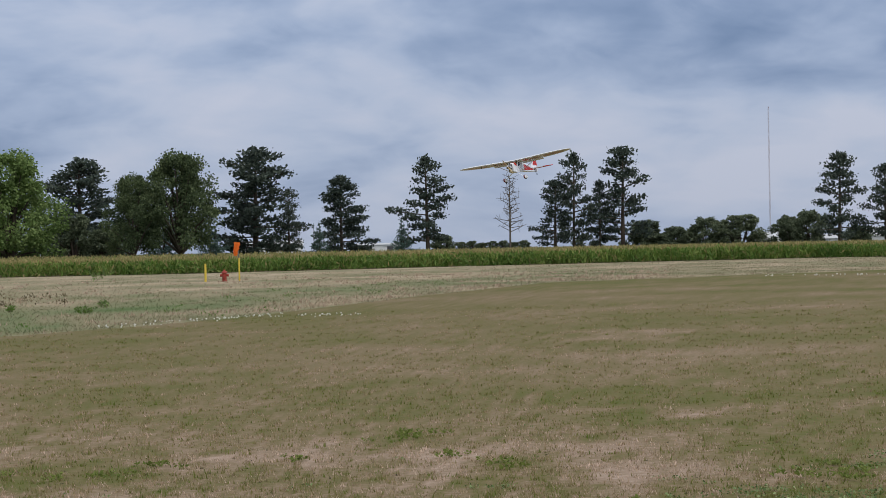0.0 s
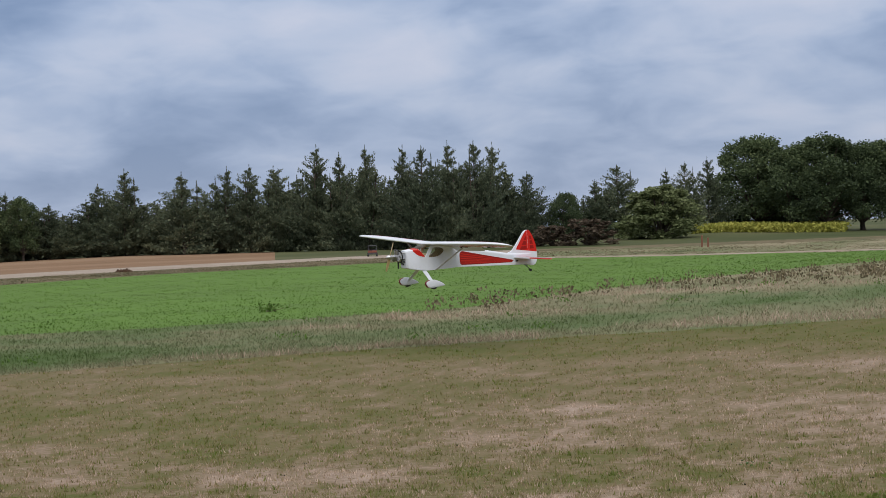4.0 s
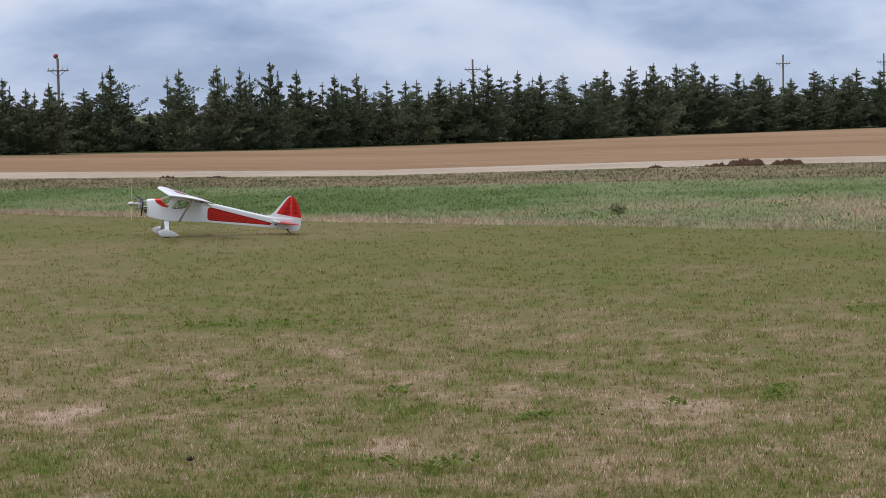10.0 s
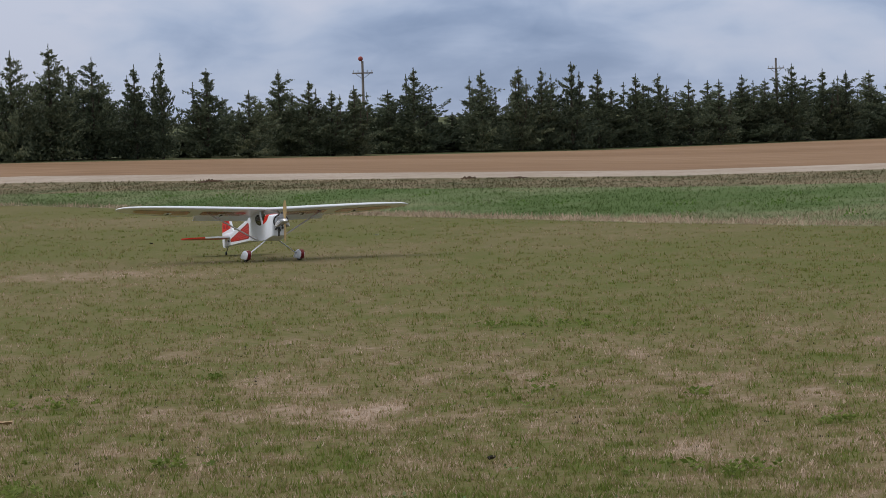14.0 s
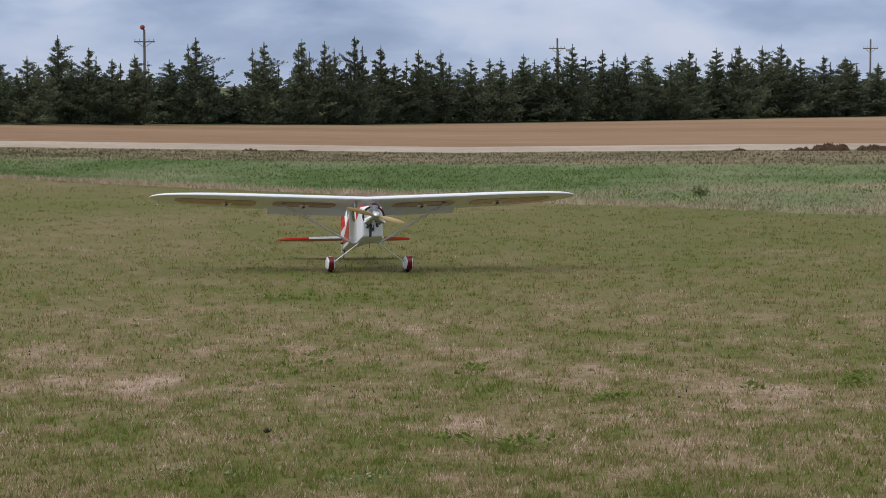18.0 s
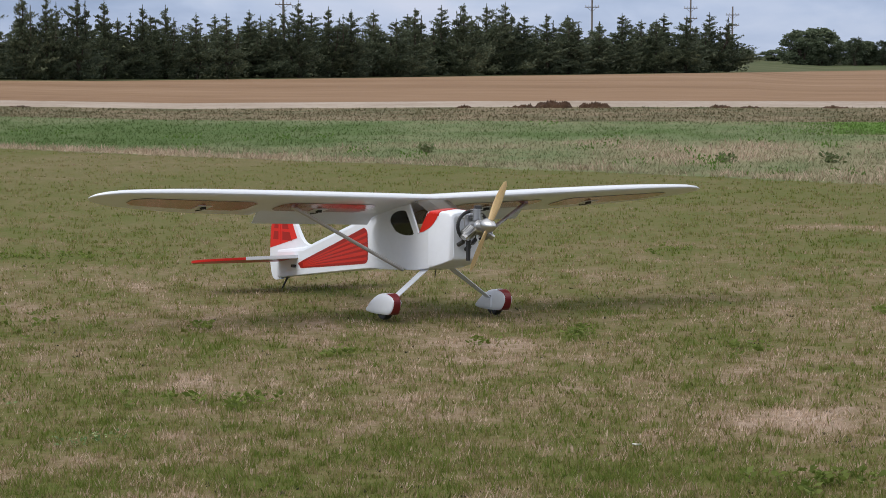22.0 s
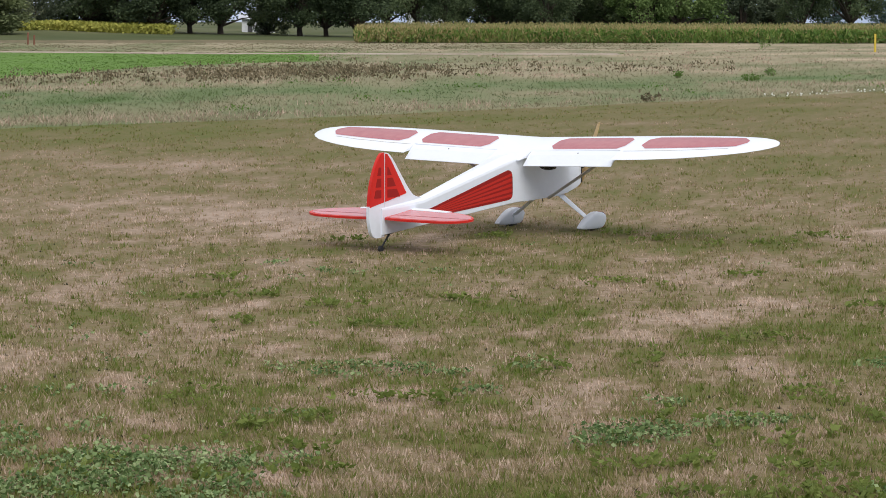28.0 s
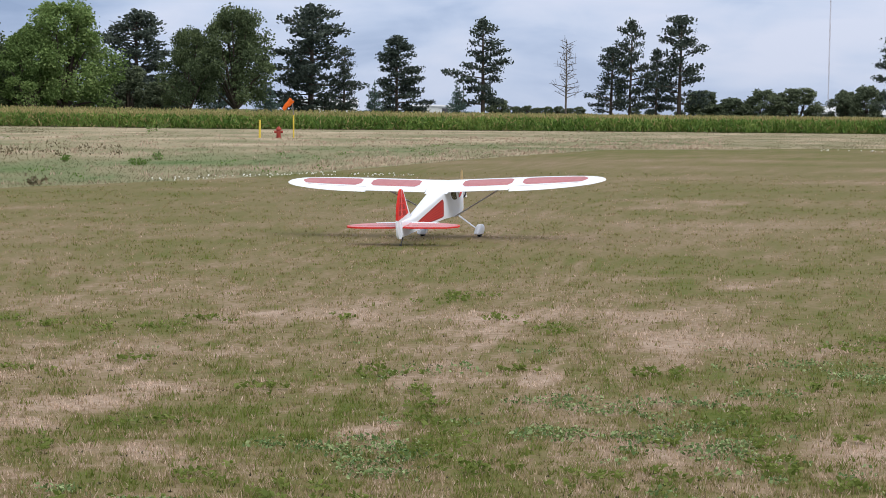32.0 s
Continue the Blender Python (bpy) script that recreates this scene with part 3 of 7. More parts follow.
def pine(seed, n_limb=30, first=0.16, label="tall dark pine with tufted limbs and open gaps", dense=1.0, n_leaf=110):
    rng = np.random.default_rng(seed)
    crown, segs = [], []
    lean = rng.uniform(-0.02, 0.02, 2)
    knots = [(0, 0, -0.03), (lean[0] * 0.4, lean[1] * 0.4, 0.35), (lean[0], lean[1], 0.7), (lean[0] * 1.2, lean[1] * 1.2, 0.97)]
    for k, (a, b) in enumerate(zip(knots[:-1], knots[1:])):
        segs.append((a, b, 0.022 - 0.006 * k, 0.016 - 0.006 * k))
    for i in range(n_limb):
        u = (i + rng.uniform(0, 0.9)) / n_limb
        z = first + (0.98 - first) * u
        ang = i * 2.4 + rng.uniform(-0.7, 0.7)
        env = 0.34 * (1 - u) ** 0.62 * (0.7 + 0.3 * min(1, u / 0.2)) + 0.02
        ln = env * rng.uniform(0.25, 1.2) * min(1.1, dense)
        a = np.array((lean[0] * z, lean[1] * z, z - 0.015))
        b = a + np.array((ln * math.cos(ang), ln * math.sin(ang), ln * (0.55 * u - 0.12 + rng.uniform(-0.12, 0.18))))
        segs.append((a, b, 0.007, 0.003))
        # two or three flat tufts along the limb
        for f in ((1.0,) if ln < 0.09 else (0.62, 1.0) if ln < 0.18 else (0.45, 0.75, 1.0)):
            m = int(n_leaf * dense * rng.uniform(0.35, 0.75))
            c = a + (b - a) * f
            p = c + np.clip(rng.normal(0, 1, (m, 3)), -1.8, 1.8) * np.array((0.036, 0.036, 0.019)) + np.array((0, 0, 0.008))
            d = np.tile((math.cos(ang) * 0.6, math.sin(ang) * 0.6, 0.7), (m, 1))
            crown.append(leaf_quads(p, d, np.full(m, 0.027), rng, 0.32, 0.7))
    for z, r, m in ((0.975, 0.018, 50), (0.93, 0.032, 70)):
        p = rng.normal(0, 1, (m, 3)) * np.array((r, r, 0.02)) + np.array((lean[0] * 1.2, lean[1] * 1.2, z))
        crown.append(leaf_quads(p, np.tile((0, 0, 1.0), (m, 1)), np.full(m, 0.034), rng, 0.34, 0.6))
    return tree_thing("pine_tree", crown, segs, M_PINE, M_BARK, label)


def broadleaf(seed, leaf=None, blobs=26, n=150, fork=0.16, name="broadleaf_tree", label="full dark green broadleaf tree", size=0.030, squat=1.0):
    rng = np.random.default_rng(seed)
    crown, segs = [], []
    segs.append(((0, 0, -0.03), (0.01, 0, fork), 0.032, 0.024))
    for i in range(blobs):
        u = (i + 0.5) / blobs
        z = fork + (0.06 if fork > 0.05 else 0.02) + (0.90 - fork) * u ** 0.85
        t = (z - fork) / (1 - fork)
        env = 0.40 * squat * (math.sin(math.pi * min(1, 0.16 + 0.84 * t)) ** 0.55 if t < 0.98 else 0.1)
        ang = i * 2.399 + rng.uniform(-0.4, 0.4)
        rad = env * rng.uniform(0.15, 0.86) ** 0.7
        c = np.array((rad * math.cos(ang), rad * math.sin(ang), z + rng.uniform(-0.03, 0.02)))
        if i % 2 == 0:
            segs.append(((0.01, 0, fork - 0.03), tuple(c * np.array((0.55, 0.55, 1)) - np.array((0, 0, (c[2] - fork) * 0.35))), 0.016, 0.008))
            segs.append((segs[-1][1], tuple(c), 0.008, 0.003))
        r = rng.uniform(0.065, 0.135) * (1.1 - 0.35 * t)
        dv = rng.normal(0, 1, (n, 3))
        dv /= np.linalg.norm(dv, axis=1, keepdims=True)
        p = c + dv * (r * np.clip(np.abs(rng.normal(0.76, 0.28, n)), 0, 1.25))[:, None] * np.array((1.1, 1.1, 0.85))
        crown.append(leaf_quads(p, dv + np.array((0, 0, -0.2)), np.full(n, size), rng, 0.42, 0.8))
    return tree_thing(name, crown, segs, leaf or M_DARKLEAF, M_BARK, label)


def bare_tree(seed):
    rng = np.random.default_rng(seed)
    segs = [((0, 0, -0.02), (0.005, 0, 0.5), 0.016, 0.011), ((0.005, 0, 0.5), (0, 0.004, 0.98), 0.011, 0.003)]
    for i in range(44):
        z = 0.28 + 0.66 * (i + rng.uniform(0, 1)) / 44
        ang = i * 2.4 + rng.uniform(-0.6, 0.6)
        ln = (0.24 * (1.05 - z) + 0.05) * rng.uniform(0.6, 1.2)
        a = np.array((0.003, 0.002, z))
        b = a + np.array((ln * math.cos(ang), ln * math.sin(ang), ln * rng.uniform(0.1, 0.55)))
        segs.append((a, b, 0.005, 0.0022))
        for _ in range(4):
            t = rng.uniform(0.35, 1)
            q = a + (b - a) * t
            segs.append((q, q + rng.normal(0, 1, 3) * 0.045 + np.array((0, 0, 0.015)), 0.0026, 0.0012))
    return tree_thing("dead_tree", [], segs, None, M_DEADWOOD, "leafless grey dead tree with thin bare branches behind the corn")


def plant(tpl, az, d, top, wid, ratio, group="", base=None, turn=None, label=""):
    """Copy a template tree to a bearing and distance, so tall that its top stands at the elevation top (degrees)."""
    p = at(az, d)
    if base is not None:
        p.z = base
    h = EYE + d * math.tan(radians(top)) - p.z
    w = d * math.radians(wid)
    k = w / (ratio * h)
    c = copy_thing(tpl, Matrix.Translation(p) @ Matrix.Rotation(az * 7.1 if turn is None else turn, 4, "Z") @ Matrix.Diagonal((h * k, h * k, h, 1)))
    return tagged(c, label, group=group)


CEDARS = [cedar(s) for s in (11, 12, 13, 14)] + [cedar(15, slim=0.85), cedar(16, slim=0.7), cedar(17, slim=1.2), cedar(18, n=70, slim=0.95)]
GROVE = [cedar(s, n=110, slim=k, label="broad dark green cedar with a full ragged crown") for s, k in ((81, 1.35), (82, 1.6), (83, 1.2), (84, 1.45), (85, 1.05))]
PINES = [pine(s) for s in (21, 22, 23)] + [pine(24, 46, 0.06, dense=1.3)]
BROAD = [broadleaf(s, None, 60, 430, 0.115, squat=1.15, size=0.0200) for s in (31, 32, 33, 34)]
PALEBROAD = [broadleaf(s, M_PALELEAF, 60, 430, 0.12, squat=1.15, size=0.0200, label="full pale green broadleaf tree") for s in (43, 44)]
BRIGHT = [broadleaf(s, M_LEAF, 60, 430, 0.08, squat=1.1, size=0.0200, label="full bright green maple-like broadleaf tree") for s in (41, 42)]
FARBROAD = [broadleaf(s, M_FARLEAF, 56, 170, 0.012, label="far dark green broadleaf tree at the field's edge", size=0.038, squat=1.25) for s in (51, 52, 53, 54)]
OPENBROAD = [broadleaf(s, M_FARDARK, 34, 230, 0.03, label="far open-crowned broadleaf tree at the field's edge", size=0.026, squat=1.0) for s in (57, 58, 59)]
BUSH = broadleaf(55, M_OLIVE, 60, 220, 0.0, "round_bush", "broad rounded olive green bush", 0.040, 1.3)
BRUSH = broadleaf(56, M_RUST, 30, 120, 0.0, "brush_heap", "rusty brown heap of cut brush", 0.06, 1.3)
SPRUCE = [cedar(61, M_BLUESPR, 80, "grey-blue spruce with a dense conical crown", "spruce_tree", 1.1, 0.35)]
DEAD = bare_tree(71)
TEMPLATES = CEDARS + GROVE + PINES + BROAD + PALEBROAD + BRIGHT + FARBROAD + OPENBROAD + SPRUCE + [DEAD, BUSH, BRUSH]


def row_of(tpls, rows, d, ratio, group, back=3.0, grow=1.0, **kw):
    rng = random.Random(len(rows) * 7 + int(rows[0][0] * 10))
    for i, (az, top, wid) in enumerate(rows):
        dist = d_tan(az) + back if d is None else d
        plant(tpls[rng.randrange(len(tpls))], az, dist * rng.uniform(0.995, 1.02), top, wid * grow, ratio, group, **kw)


def plant_all():
    g = "cedars of the windbreak row"
    # windbreak row beyond the stubble field
    row_of(CEDARS, [(-133.4, 2.10, 1.1), (-132.5, 2.34, 1.2), (-131.5, 2.49, 1.5), (-130.4, 2.14, 1.2), (-129.3, 1.91, 1.1), (-128.6, 2.19, 0.9), (-127.4, 1.78, 1.3), (-126.3, 1.15, 1.1), (-125.5, 1.69, 1.2), (-124.7, 1.38, 1.1), (-124.1, 1.09, 1.1), (-123.5, 1.21, 1.1), (-122.6, 1.06, 1.1), (-121.9, 1.65, 1.2), (-120.1, 1.53, 1.1), (-119.1, 1.61, 1.0), (-118.5, 1.54, 0.9)], None, 0.74, g, grow=1.75)
    row_of(CEDARS, [(-117.7, 1.69, 1.0), (-117.0, 1.44, 1.0), (-116.0, 1.31, 1.0), (-115.4, 1.30, 0.9), (-114.6, 1.10, 1.0), (-113.8, 1.09, 1.0), (-113.2, 1.19, 1.0), (-112.6, 1.08, 0.9), (-111.9, 1.44, 1.0), (-111.1, 1.29, 1.0), (-110.5, 1.21, 0.9), (-109.9, 1.20, 1.0), (-109.3, 0.97, 0.9), (-108.8, 1.27, 1.0), (-108.1, 1.33, 1.0), (-107.5, 1.40, 1.0), (-106.9, 1.37, 1.0), (-106.4, 1.42, 1.0), (-105.9, 1.08, 1.0), (-105.3, 1.12, 0.9), (-104.7, 1.0, 1.0), (-103.9, 0.84, 1.0), (-103.3, 1.13, 1.0), (-102.8, 0.97, 0.9), (-102.4, 0.97, 0.9), (-101.6, 1.07, 1.1), (-101.0, 1.15, 0.9), (-100.5, 0.80, 1.0)], None, 0.74, g, grow=1.85)
    # a second, lower rank that closes the row
    row_of(CEDARS, [(-134.6 + 0.9 * i, 1.55 + 0.35 * math.sin(i * 1.9), 1.7) for i in range(7)] + [(-128.2, 0.18, 1.2), (-127.0, 1.0, 1.4)], None, 0.74, g, 6, grow=1.5)
    row_of(CEDARS, [(a, 0.42 if abs(a + 120.85) < 0.5 else 0.92 + 0.2 * math.sin(i * 2.3), 1.7) for i, a in enumerate(-126.0 + 0.85 * k for k in range(30))], None, 0.74, g, 6, grow=1.5)
    # cedar grove north of the track
    g = "cedars of the grove"
    row_of(GROVE, [(-47.0, 1.55, 1.0), (-45.9, 1.2, 1.1), (-44.6, 1.68, 1.0), (-43.9, 2.04, 1.2), (-42.4, 1.91, 1.2), (-41.2, 2.02, 1.0), (-40.6, 2.06, 1.0), (-39.9, 1.81, 1.0), (-38.8, 2.52, 1.1), (-38.2, 2.30, 1.0), (-37.5, 2.47, 1.0), (-36.5, 2.43, 1.0), (-36.0, 2.41, 1.0), (-35.3, 2.50, 1.0), (-34.6, 2.50, 1.0), (-34.1, 2.41, 1.0), (-33.2, 1.60, 0.9)], 208, 0.95, g, grow=2.1)
    row_of(GROVE, [(-47.4 + 0.62 * i, 1.15 + 0.25 * math.sin(i * 1.7) + (0.6 if i > 11 else 0.15 if i > 5 else 0), 1.7) for i in range(23)], 213, 0.95, g, grow=1.5)
    row_of(GROVE, [(-30.8, 1.69, 1.3), (-31.4, 1.3, 1.1), (-29.5, 1.53, 0.8), (-29.0, 1.69, 0.8), (-28.4, 1.79, 0.95)], 236, 0.95, g, grow=1.7)
    row_of(BROAD, [(-47.6, 1.79, 1.4), (-46.6, 1.35, 1.1), (-32.2, 0.95, 1.0)], 206, 0.86, "broadleaf trees of the grove")
    # tall broadleaf belt
    g = "broadleaf trees of the belt"
    row_of(BROAD, [(-27.1, 2.27, 1.8), (-26.2, 2.0, 1.5), (-25.4, 2.21, 1.9), (-24.4, 2.0, 1.5), (-23.6, 2.05, 1.8), (-21.5, 2.19, 1.8), (-20.0, 2.28, 1.8), (-20.8, 1.9, 1.5)], 240, 0.86, g, grow=1.4)
    row_of(BROAD, [(-14.0, 2.46, 1.9), (-19.2, 2.3, 1.4), (-7.0, 2.67, 1.7), (-8.2, 2.09, 1.2), (-13.2, 1.6, 1.4)], 300, 0.86, g, grow=1.35)
    row_of(PALEBROAD, [(-18.4, 2.78, 1.8), (-17.2, 2.82, 1.9), (-15.7, 2.75, 2.0)], 295, 0.86, "pale broadleaf trees of the belt", grow=1.35)
    row_of(BRIGHT, [(-11.5, 2.72, 2.2), (-12.4, 2.0, 1.5)], 295, 0.86, "bright broadleaf trees of the belt", grow=1.35)
    row_of(BROAD, [(-16.4, 1.69, 1.5), (-14.9, 1.5, 1.4), (-17.6, 1.4, 1.2)], 288, 0.86, g, grow=1.25)
    # pines behind the corn
    g = "pines behind the corn"
    for i, (az, top, wid, k) in enumerate([(-9.6, 2.51, 1.75, 3), (-5.0, 2.75, 1.85, 3), (-4.1, 1.65, 0.75, 0), (-2.7, 1.97, 1.15, 3), (-0.4, 2.45, 1.25, 0), (3.0, 1.75, 1.0, 1), (3.5, 2.47, 1.0, 0), (4.2, 1.73, 0.75, 2), (4.8, 2.59, 1.4, 1), (10.5, 2.33, 1.2, 2), (11.7, 2.01, 1.1, 0)]):
        plant(PINES[k], az, 335, top, wid, 0.45, g)
    row_of(SPRUCE, [(-8.6, 1.34, 1.1), (-7.4, 0.80, 1.3), (-6.2, 0.94, 1.1), (-3.3, 0.81, 0.7), (-1.1, 0.87, 0.8), (-9.9, 1.0, 1.4)], 322, 0.78, "spruces behind the corn")
    row_of(FARBROAD, [(0.0, 0.38, 0.7), (5.4, 0.68, 1.0), (6.2, 0.49, 1.0), (7.0, 0.73, 1.0), (7.9, 0.78, 1.2), (9.2, 0.73, 0.9), (9.7, 0.87, 1.0), (5.9, 0.3, 1.2), (11.0, 0.45, 0.8)], 345, 1.0, grow=1.3, group="low broadleaf trees behind the corn")
    # undergrowth that closes the belt
    row_of(FARBROAD, [(-27.6 + 0.75 * i, 0.55 + 0.3 * math.sin(i * 1.9), 1.1) for i in (0, 1, 2, 3, 7)], 246, 1.0, "undergrowth of the belt", grow=1.2)
    row_of(FARBROAD, [(-19.4 + 0.8 * i, 0.75 + 0.35 * math.sin(i * 1.7), 1.2) for i in range(4, 14)], 310, 1.0, "undergrowth of the belt", grow=1.2)
    plant(BUSH, -29.7, 218, 1.12, 2.4, 1.0)
    plant(BRUSH, -31.6, 203, 0.30, 1.5, 1.0)
    plant(BRUSH, -32.6, 205, 0.15, 1.2, 1.0, turn=1.0)
    plant(DEAD, 1.8, 335, 2.01, 0.95, 0.5)
    # far woods beyond the stubble field
    g = "far broadleaf trees beyond the stubble"
    row_of(FARBROAD, [(-81.0, 1.14, 1.4), (-79.5, 1.13, 1.4), (-78.6, 1.05, 1.1), (-77.6, 1.17, 1.2), (-76.6, 1.13, 1.3), (-75.4, 0.95, 1.3), (-74.5, 1.11, 1.3), (-73.8, 0.87, 1.1), (-72.7, 0.76, 1.1), (-71.6, 0.99, 1.2), (-70.4, 0.81, 1.2), (-69.0, 0.83, 1.3), (-67.8, 0.65, 1.2), (-66.9, 0.51, 1.1), (-66.0, 0.77, 1.0), (-65.3, 0.66, 0.9), (-64.6, 0.70, 0.7), (-63.7, 0.84, 0.6), (-63.1, 0.55, 0.9), (-62.4, 0.67, 1.0), (-61.6, 0.54, 1.0), (-60.8, 0.67, 0.9), (-59.9, 0.86, 1.3), (-58.9, 0.79, 1.2)], 420, 1.0, g, grow=1.7)
    row_of(FARBROAD, [(-98.55, 0.72, 0.9), (-98.1, 0.78, 0.9), (-96.9, 0.42, 0.7), (-94.1, 0.86, 0.8), (-91.8, 1.0, 0.8), (-89.0, 1.0, 0.9), (-86.9, 0.82, 0.8), (-84.2, 0.9, 0.8), (-81.9, 0.52, 0.9)], 410, 1.0, g, grow=1.5)
    row_of(OPENBROAD, [(-97.2, 0.52, 0.6), (-96.5, 0.44, 0.5), (-95.9, 0.93, 0.8), (-95.2, 1.40, 1.1), (-94.9, 1.05, 0.7), (-93.4, 0.98, 1.0), (-92.4, 1.08, 0.9), (-90.9, 0.92, 0.9), (-89.6, 1.14, 1.0), (-88.1, 1.01, 1.1), (-86.2, 0.95, 1.0), (-84.9, 1.33, 1.1), (-83.2, 1.07, 0.65), (-80.9, 1.13, 1.1), (-79.6, 1.15, 1.1)], 408, 1.0, g, grow=1.5)
    row_of(FARBROAD, [(-98.2 + 0.9 * i, 0.28 + 0.12 * math.sin(i * 2.3) + 0.012 * i, 1.4) for i in range(20)], 425, 1.1, g)
    row_of(FARBROAD, [(-81.5 + 1.1 * i, (0.62 if i < 10 else 0.45) + 0.12 * math.sin(i * 2.1), 1.9) for i in range(22)], 430, 1.1, g)
    row_of(FARBROAD, [(-57.0, 0.25, 0.7), (-56.2, 0.28, 0.8), (-55.4, 0.2, 0.7), (-54.5, 0.38, 0.8), (-54.0, 0.35, 0.8), (-53.4, 0.91, 1.0), (-52.6, 0.86, 1.3), (-51.8, 0.51, 0.8), (-51.2, 0.36, 1.1), (-50.3, 0.37, 1.1), (-49.4, 0.49, 1.2), (-98.6, 0.25, 0.9), (-99.3, 0.18, 0.9), (-100.1, 0.2, 1.0)], 520, 1.0, g)
    for i in range(9):
        plant(FARBROAD[i % 3], 0.5 + i * 0.28 * (1 if i < 7 else 1.6), 900, 0.17 + 0.03 * math.sin(i * 2.2), 0.5, 1.2, "far trees on the horizon")


plant_all()
for tpl in TEMPLATES:
    for o in (*tpl.children_recursive, tpl):
        bpy.data.objects.remove(o)


# ---- things round the field ----
def part(name, bm, mat, parent, label="", smooth=False):
    """Links a bmesh as one mesh object under a thing or a part."""
    me = bpy.data.meshes.new(name)
    bmesh.ops.recalc_face_normals(bm, faces=bm.faces)
    bm.to_mesh(me)
    bm.free()
    for m in (mat if isinstance(mat, (list, tuple)) else [mat]):
        me.materials.append(m)
    if smooth:
        for p in me.polygons:
            p.use_smooth = True
        me.set_sharp_from_angle(angle=radians(38))
    ob = new(name, me)
    ob.parent = parent
    if label:
        ob["label"] = label
    return ob


def loft(bm, rings, caps=True):
    """Skins closed rings of equally many points."""
    vs = [[bm.verts.new(p) for p in r] for r in rings]
    n = len(rings[0])
    for a, b in zip(vs[:-1], vs[1:]):
        for k in range(n):
            bm.faces.new((a[k], a[(k + 1) % n], b[(k + 1) % n], b[k]))
    if caps:
        bm.faces.new(vs[0][::-1])
        bm.faces.new(vs[-1])
    return bm


def rod(a, b, r0, r1=None, sides=10, bm=None, flat=1.0, flat_dir=(1, 0, 0)):
    bm = bm or bmesh.new()
    a, b = Vector(a), Vector(b)
    d = (b - a).normalized()
    ref = Vector(flat_dir)
    if abs(d.dot(ref)) > 0.98:
        ref = Vector((0, 1, 0))
    u = (ref - d * d.dot(ref)).normalized()
    w = d.cross(u)
    rings = []
    for c, r in ((a, r0), (b, r0 if r1 is None else r1)):
        rings.append([c + u * (r * flat * math.cos(2 * math.pi * k / sides)) + w * (r * math.sin(2 * math.pi * k / sides)) for k in range(sides)])
    return loft(bm, rings)


def block(x0, x1, y0, y1, z0, z1, bm=None, bevel=0.0):
    bm = bm or bmesh.new()
    k = bevel
    rings = [[(x0 + e, y0 + e, z), (x1 - e, y0 + e, z), (x1 - e, y1 - e, z), (x0 + e, y1 - e, z)] for z, e in ((z0, 0), (z1 - k, 0), (z1, k))]
    return loft(bm, rings)


def facing(az, d, dz=0.0):
    """A pose on the ground whose x runs to the right and whose y runs away from the eye."""
    return Matrix.Translation(at(az, d, dz)) @ Matrix.Rotation(radians(-az), 4, "Z")


M_POLE = material("weathered_pole_wood", [(0.2, (0.15, 0.13, 0.12)), (0.8, (0.28, 0.25, 0.23))], 2, 15, 0.9, stretch=(1, 1, 0.1))
M_YELLOW = material("yellow_post_paint", [(0.2, (0.62, 0.45, 0.05)), (0.8, (0.72, 0.54, 0.09))], 3, 20, 0.5)
M_ORANGE = material("orange_windsock_cloth", [(0.2, (0.80, 0.15, 0.02)), (0.8, (0.90, 0.24, 0.04))], 4, 20, 0.8, trans=0.35)
M_HYDRANT = material("faded_red_hydrant_paint", [(0.2, (0.26, 0.035, 0.025)), (0.8, (0.36, 0.06, 0.04))], 4, 20, 0.5)
M_SOIL = material("dark_clod_soil", [(0.2, (0.034, 0.017, 0.009)), (0.8, (0.090, 0.048, 0.026))], 1.5, 9, 0.95, bump=0.8, bump_scale=6)
M_SHED = material("pale_painted_metal_siding", [(0.2, (0.60, 0.61, 0.63)), (0.8, (0.74, 0.75, 0.77))], 0.2, 3, 0.5)
M_SHEDROOF = material("grey_metal_roofing", [(0.2, (0.42, 0.44, 0.47)), (0.8, (0.58, 0.60, 0.63))], 0.2, 3, 0.4)
M_GREYDARK = material("dark_opening_paint", [(0.2, (0.05, 0.05, 0.055)), (0.8, (0.09, 0.09, 0.1))], 1, 5, 0.7)
M_MAST = material("weathered_mast_steel", [(0.2, (0.36, 0.31, 0.34)), (0.8, (0.50, 0.44, 0.46))], 0.05, 1, 0.6)
M_RUSTRED = material("rusty_red_paint", [(0.2, (0.16, 0.055, 0.035)), (0.8, (0.26, 0.09, 0.06))], 2, 9, 0.7)
M_TYRE = material("black_tyre", [(0.2, (0.02, 0.02, 0.02)), (0.8, (0.035, 0.035, 0.035))], 4, 20, 0.8)
M_CERAMIC = material("grey_insulator", [(0.2, (0.30, 0.30, 0.31)), (0.8, (0.42, 0.42, 0.43))], 4, 20, 0.4)
M_BALL = material("faded_orange_ball", [(0.2, (0.28, 0.055, 0.045)), (0.8, (0.36, 0.08, 0.06))], 2, 9, 0.6)
M_BROWNPOST = material("brown_fence_post", [(0.2, (0.16, 0.075, 0.045)), (0.8, (0.26, 0.12, 0.08))], 3, 15, 0.8)


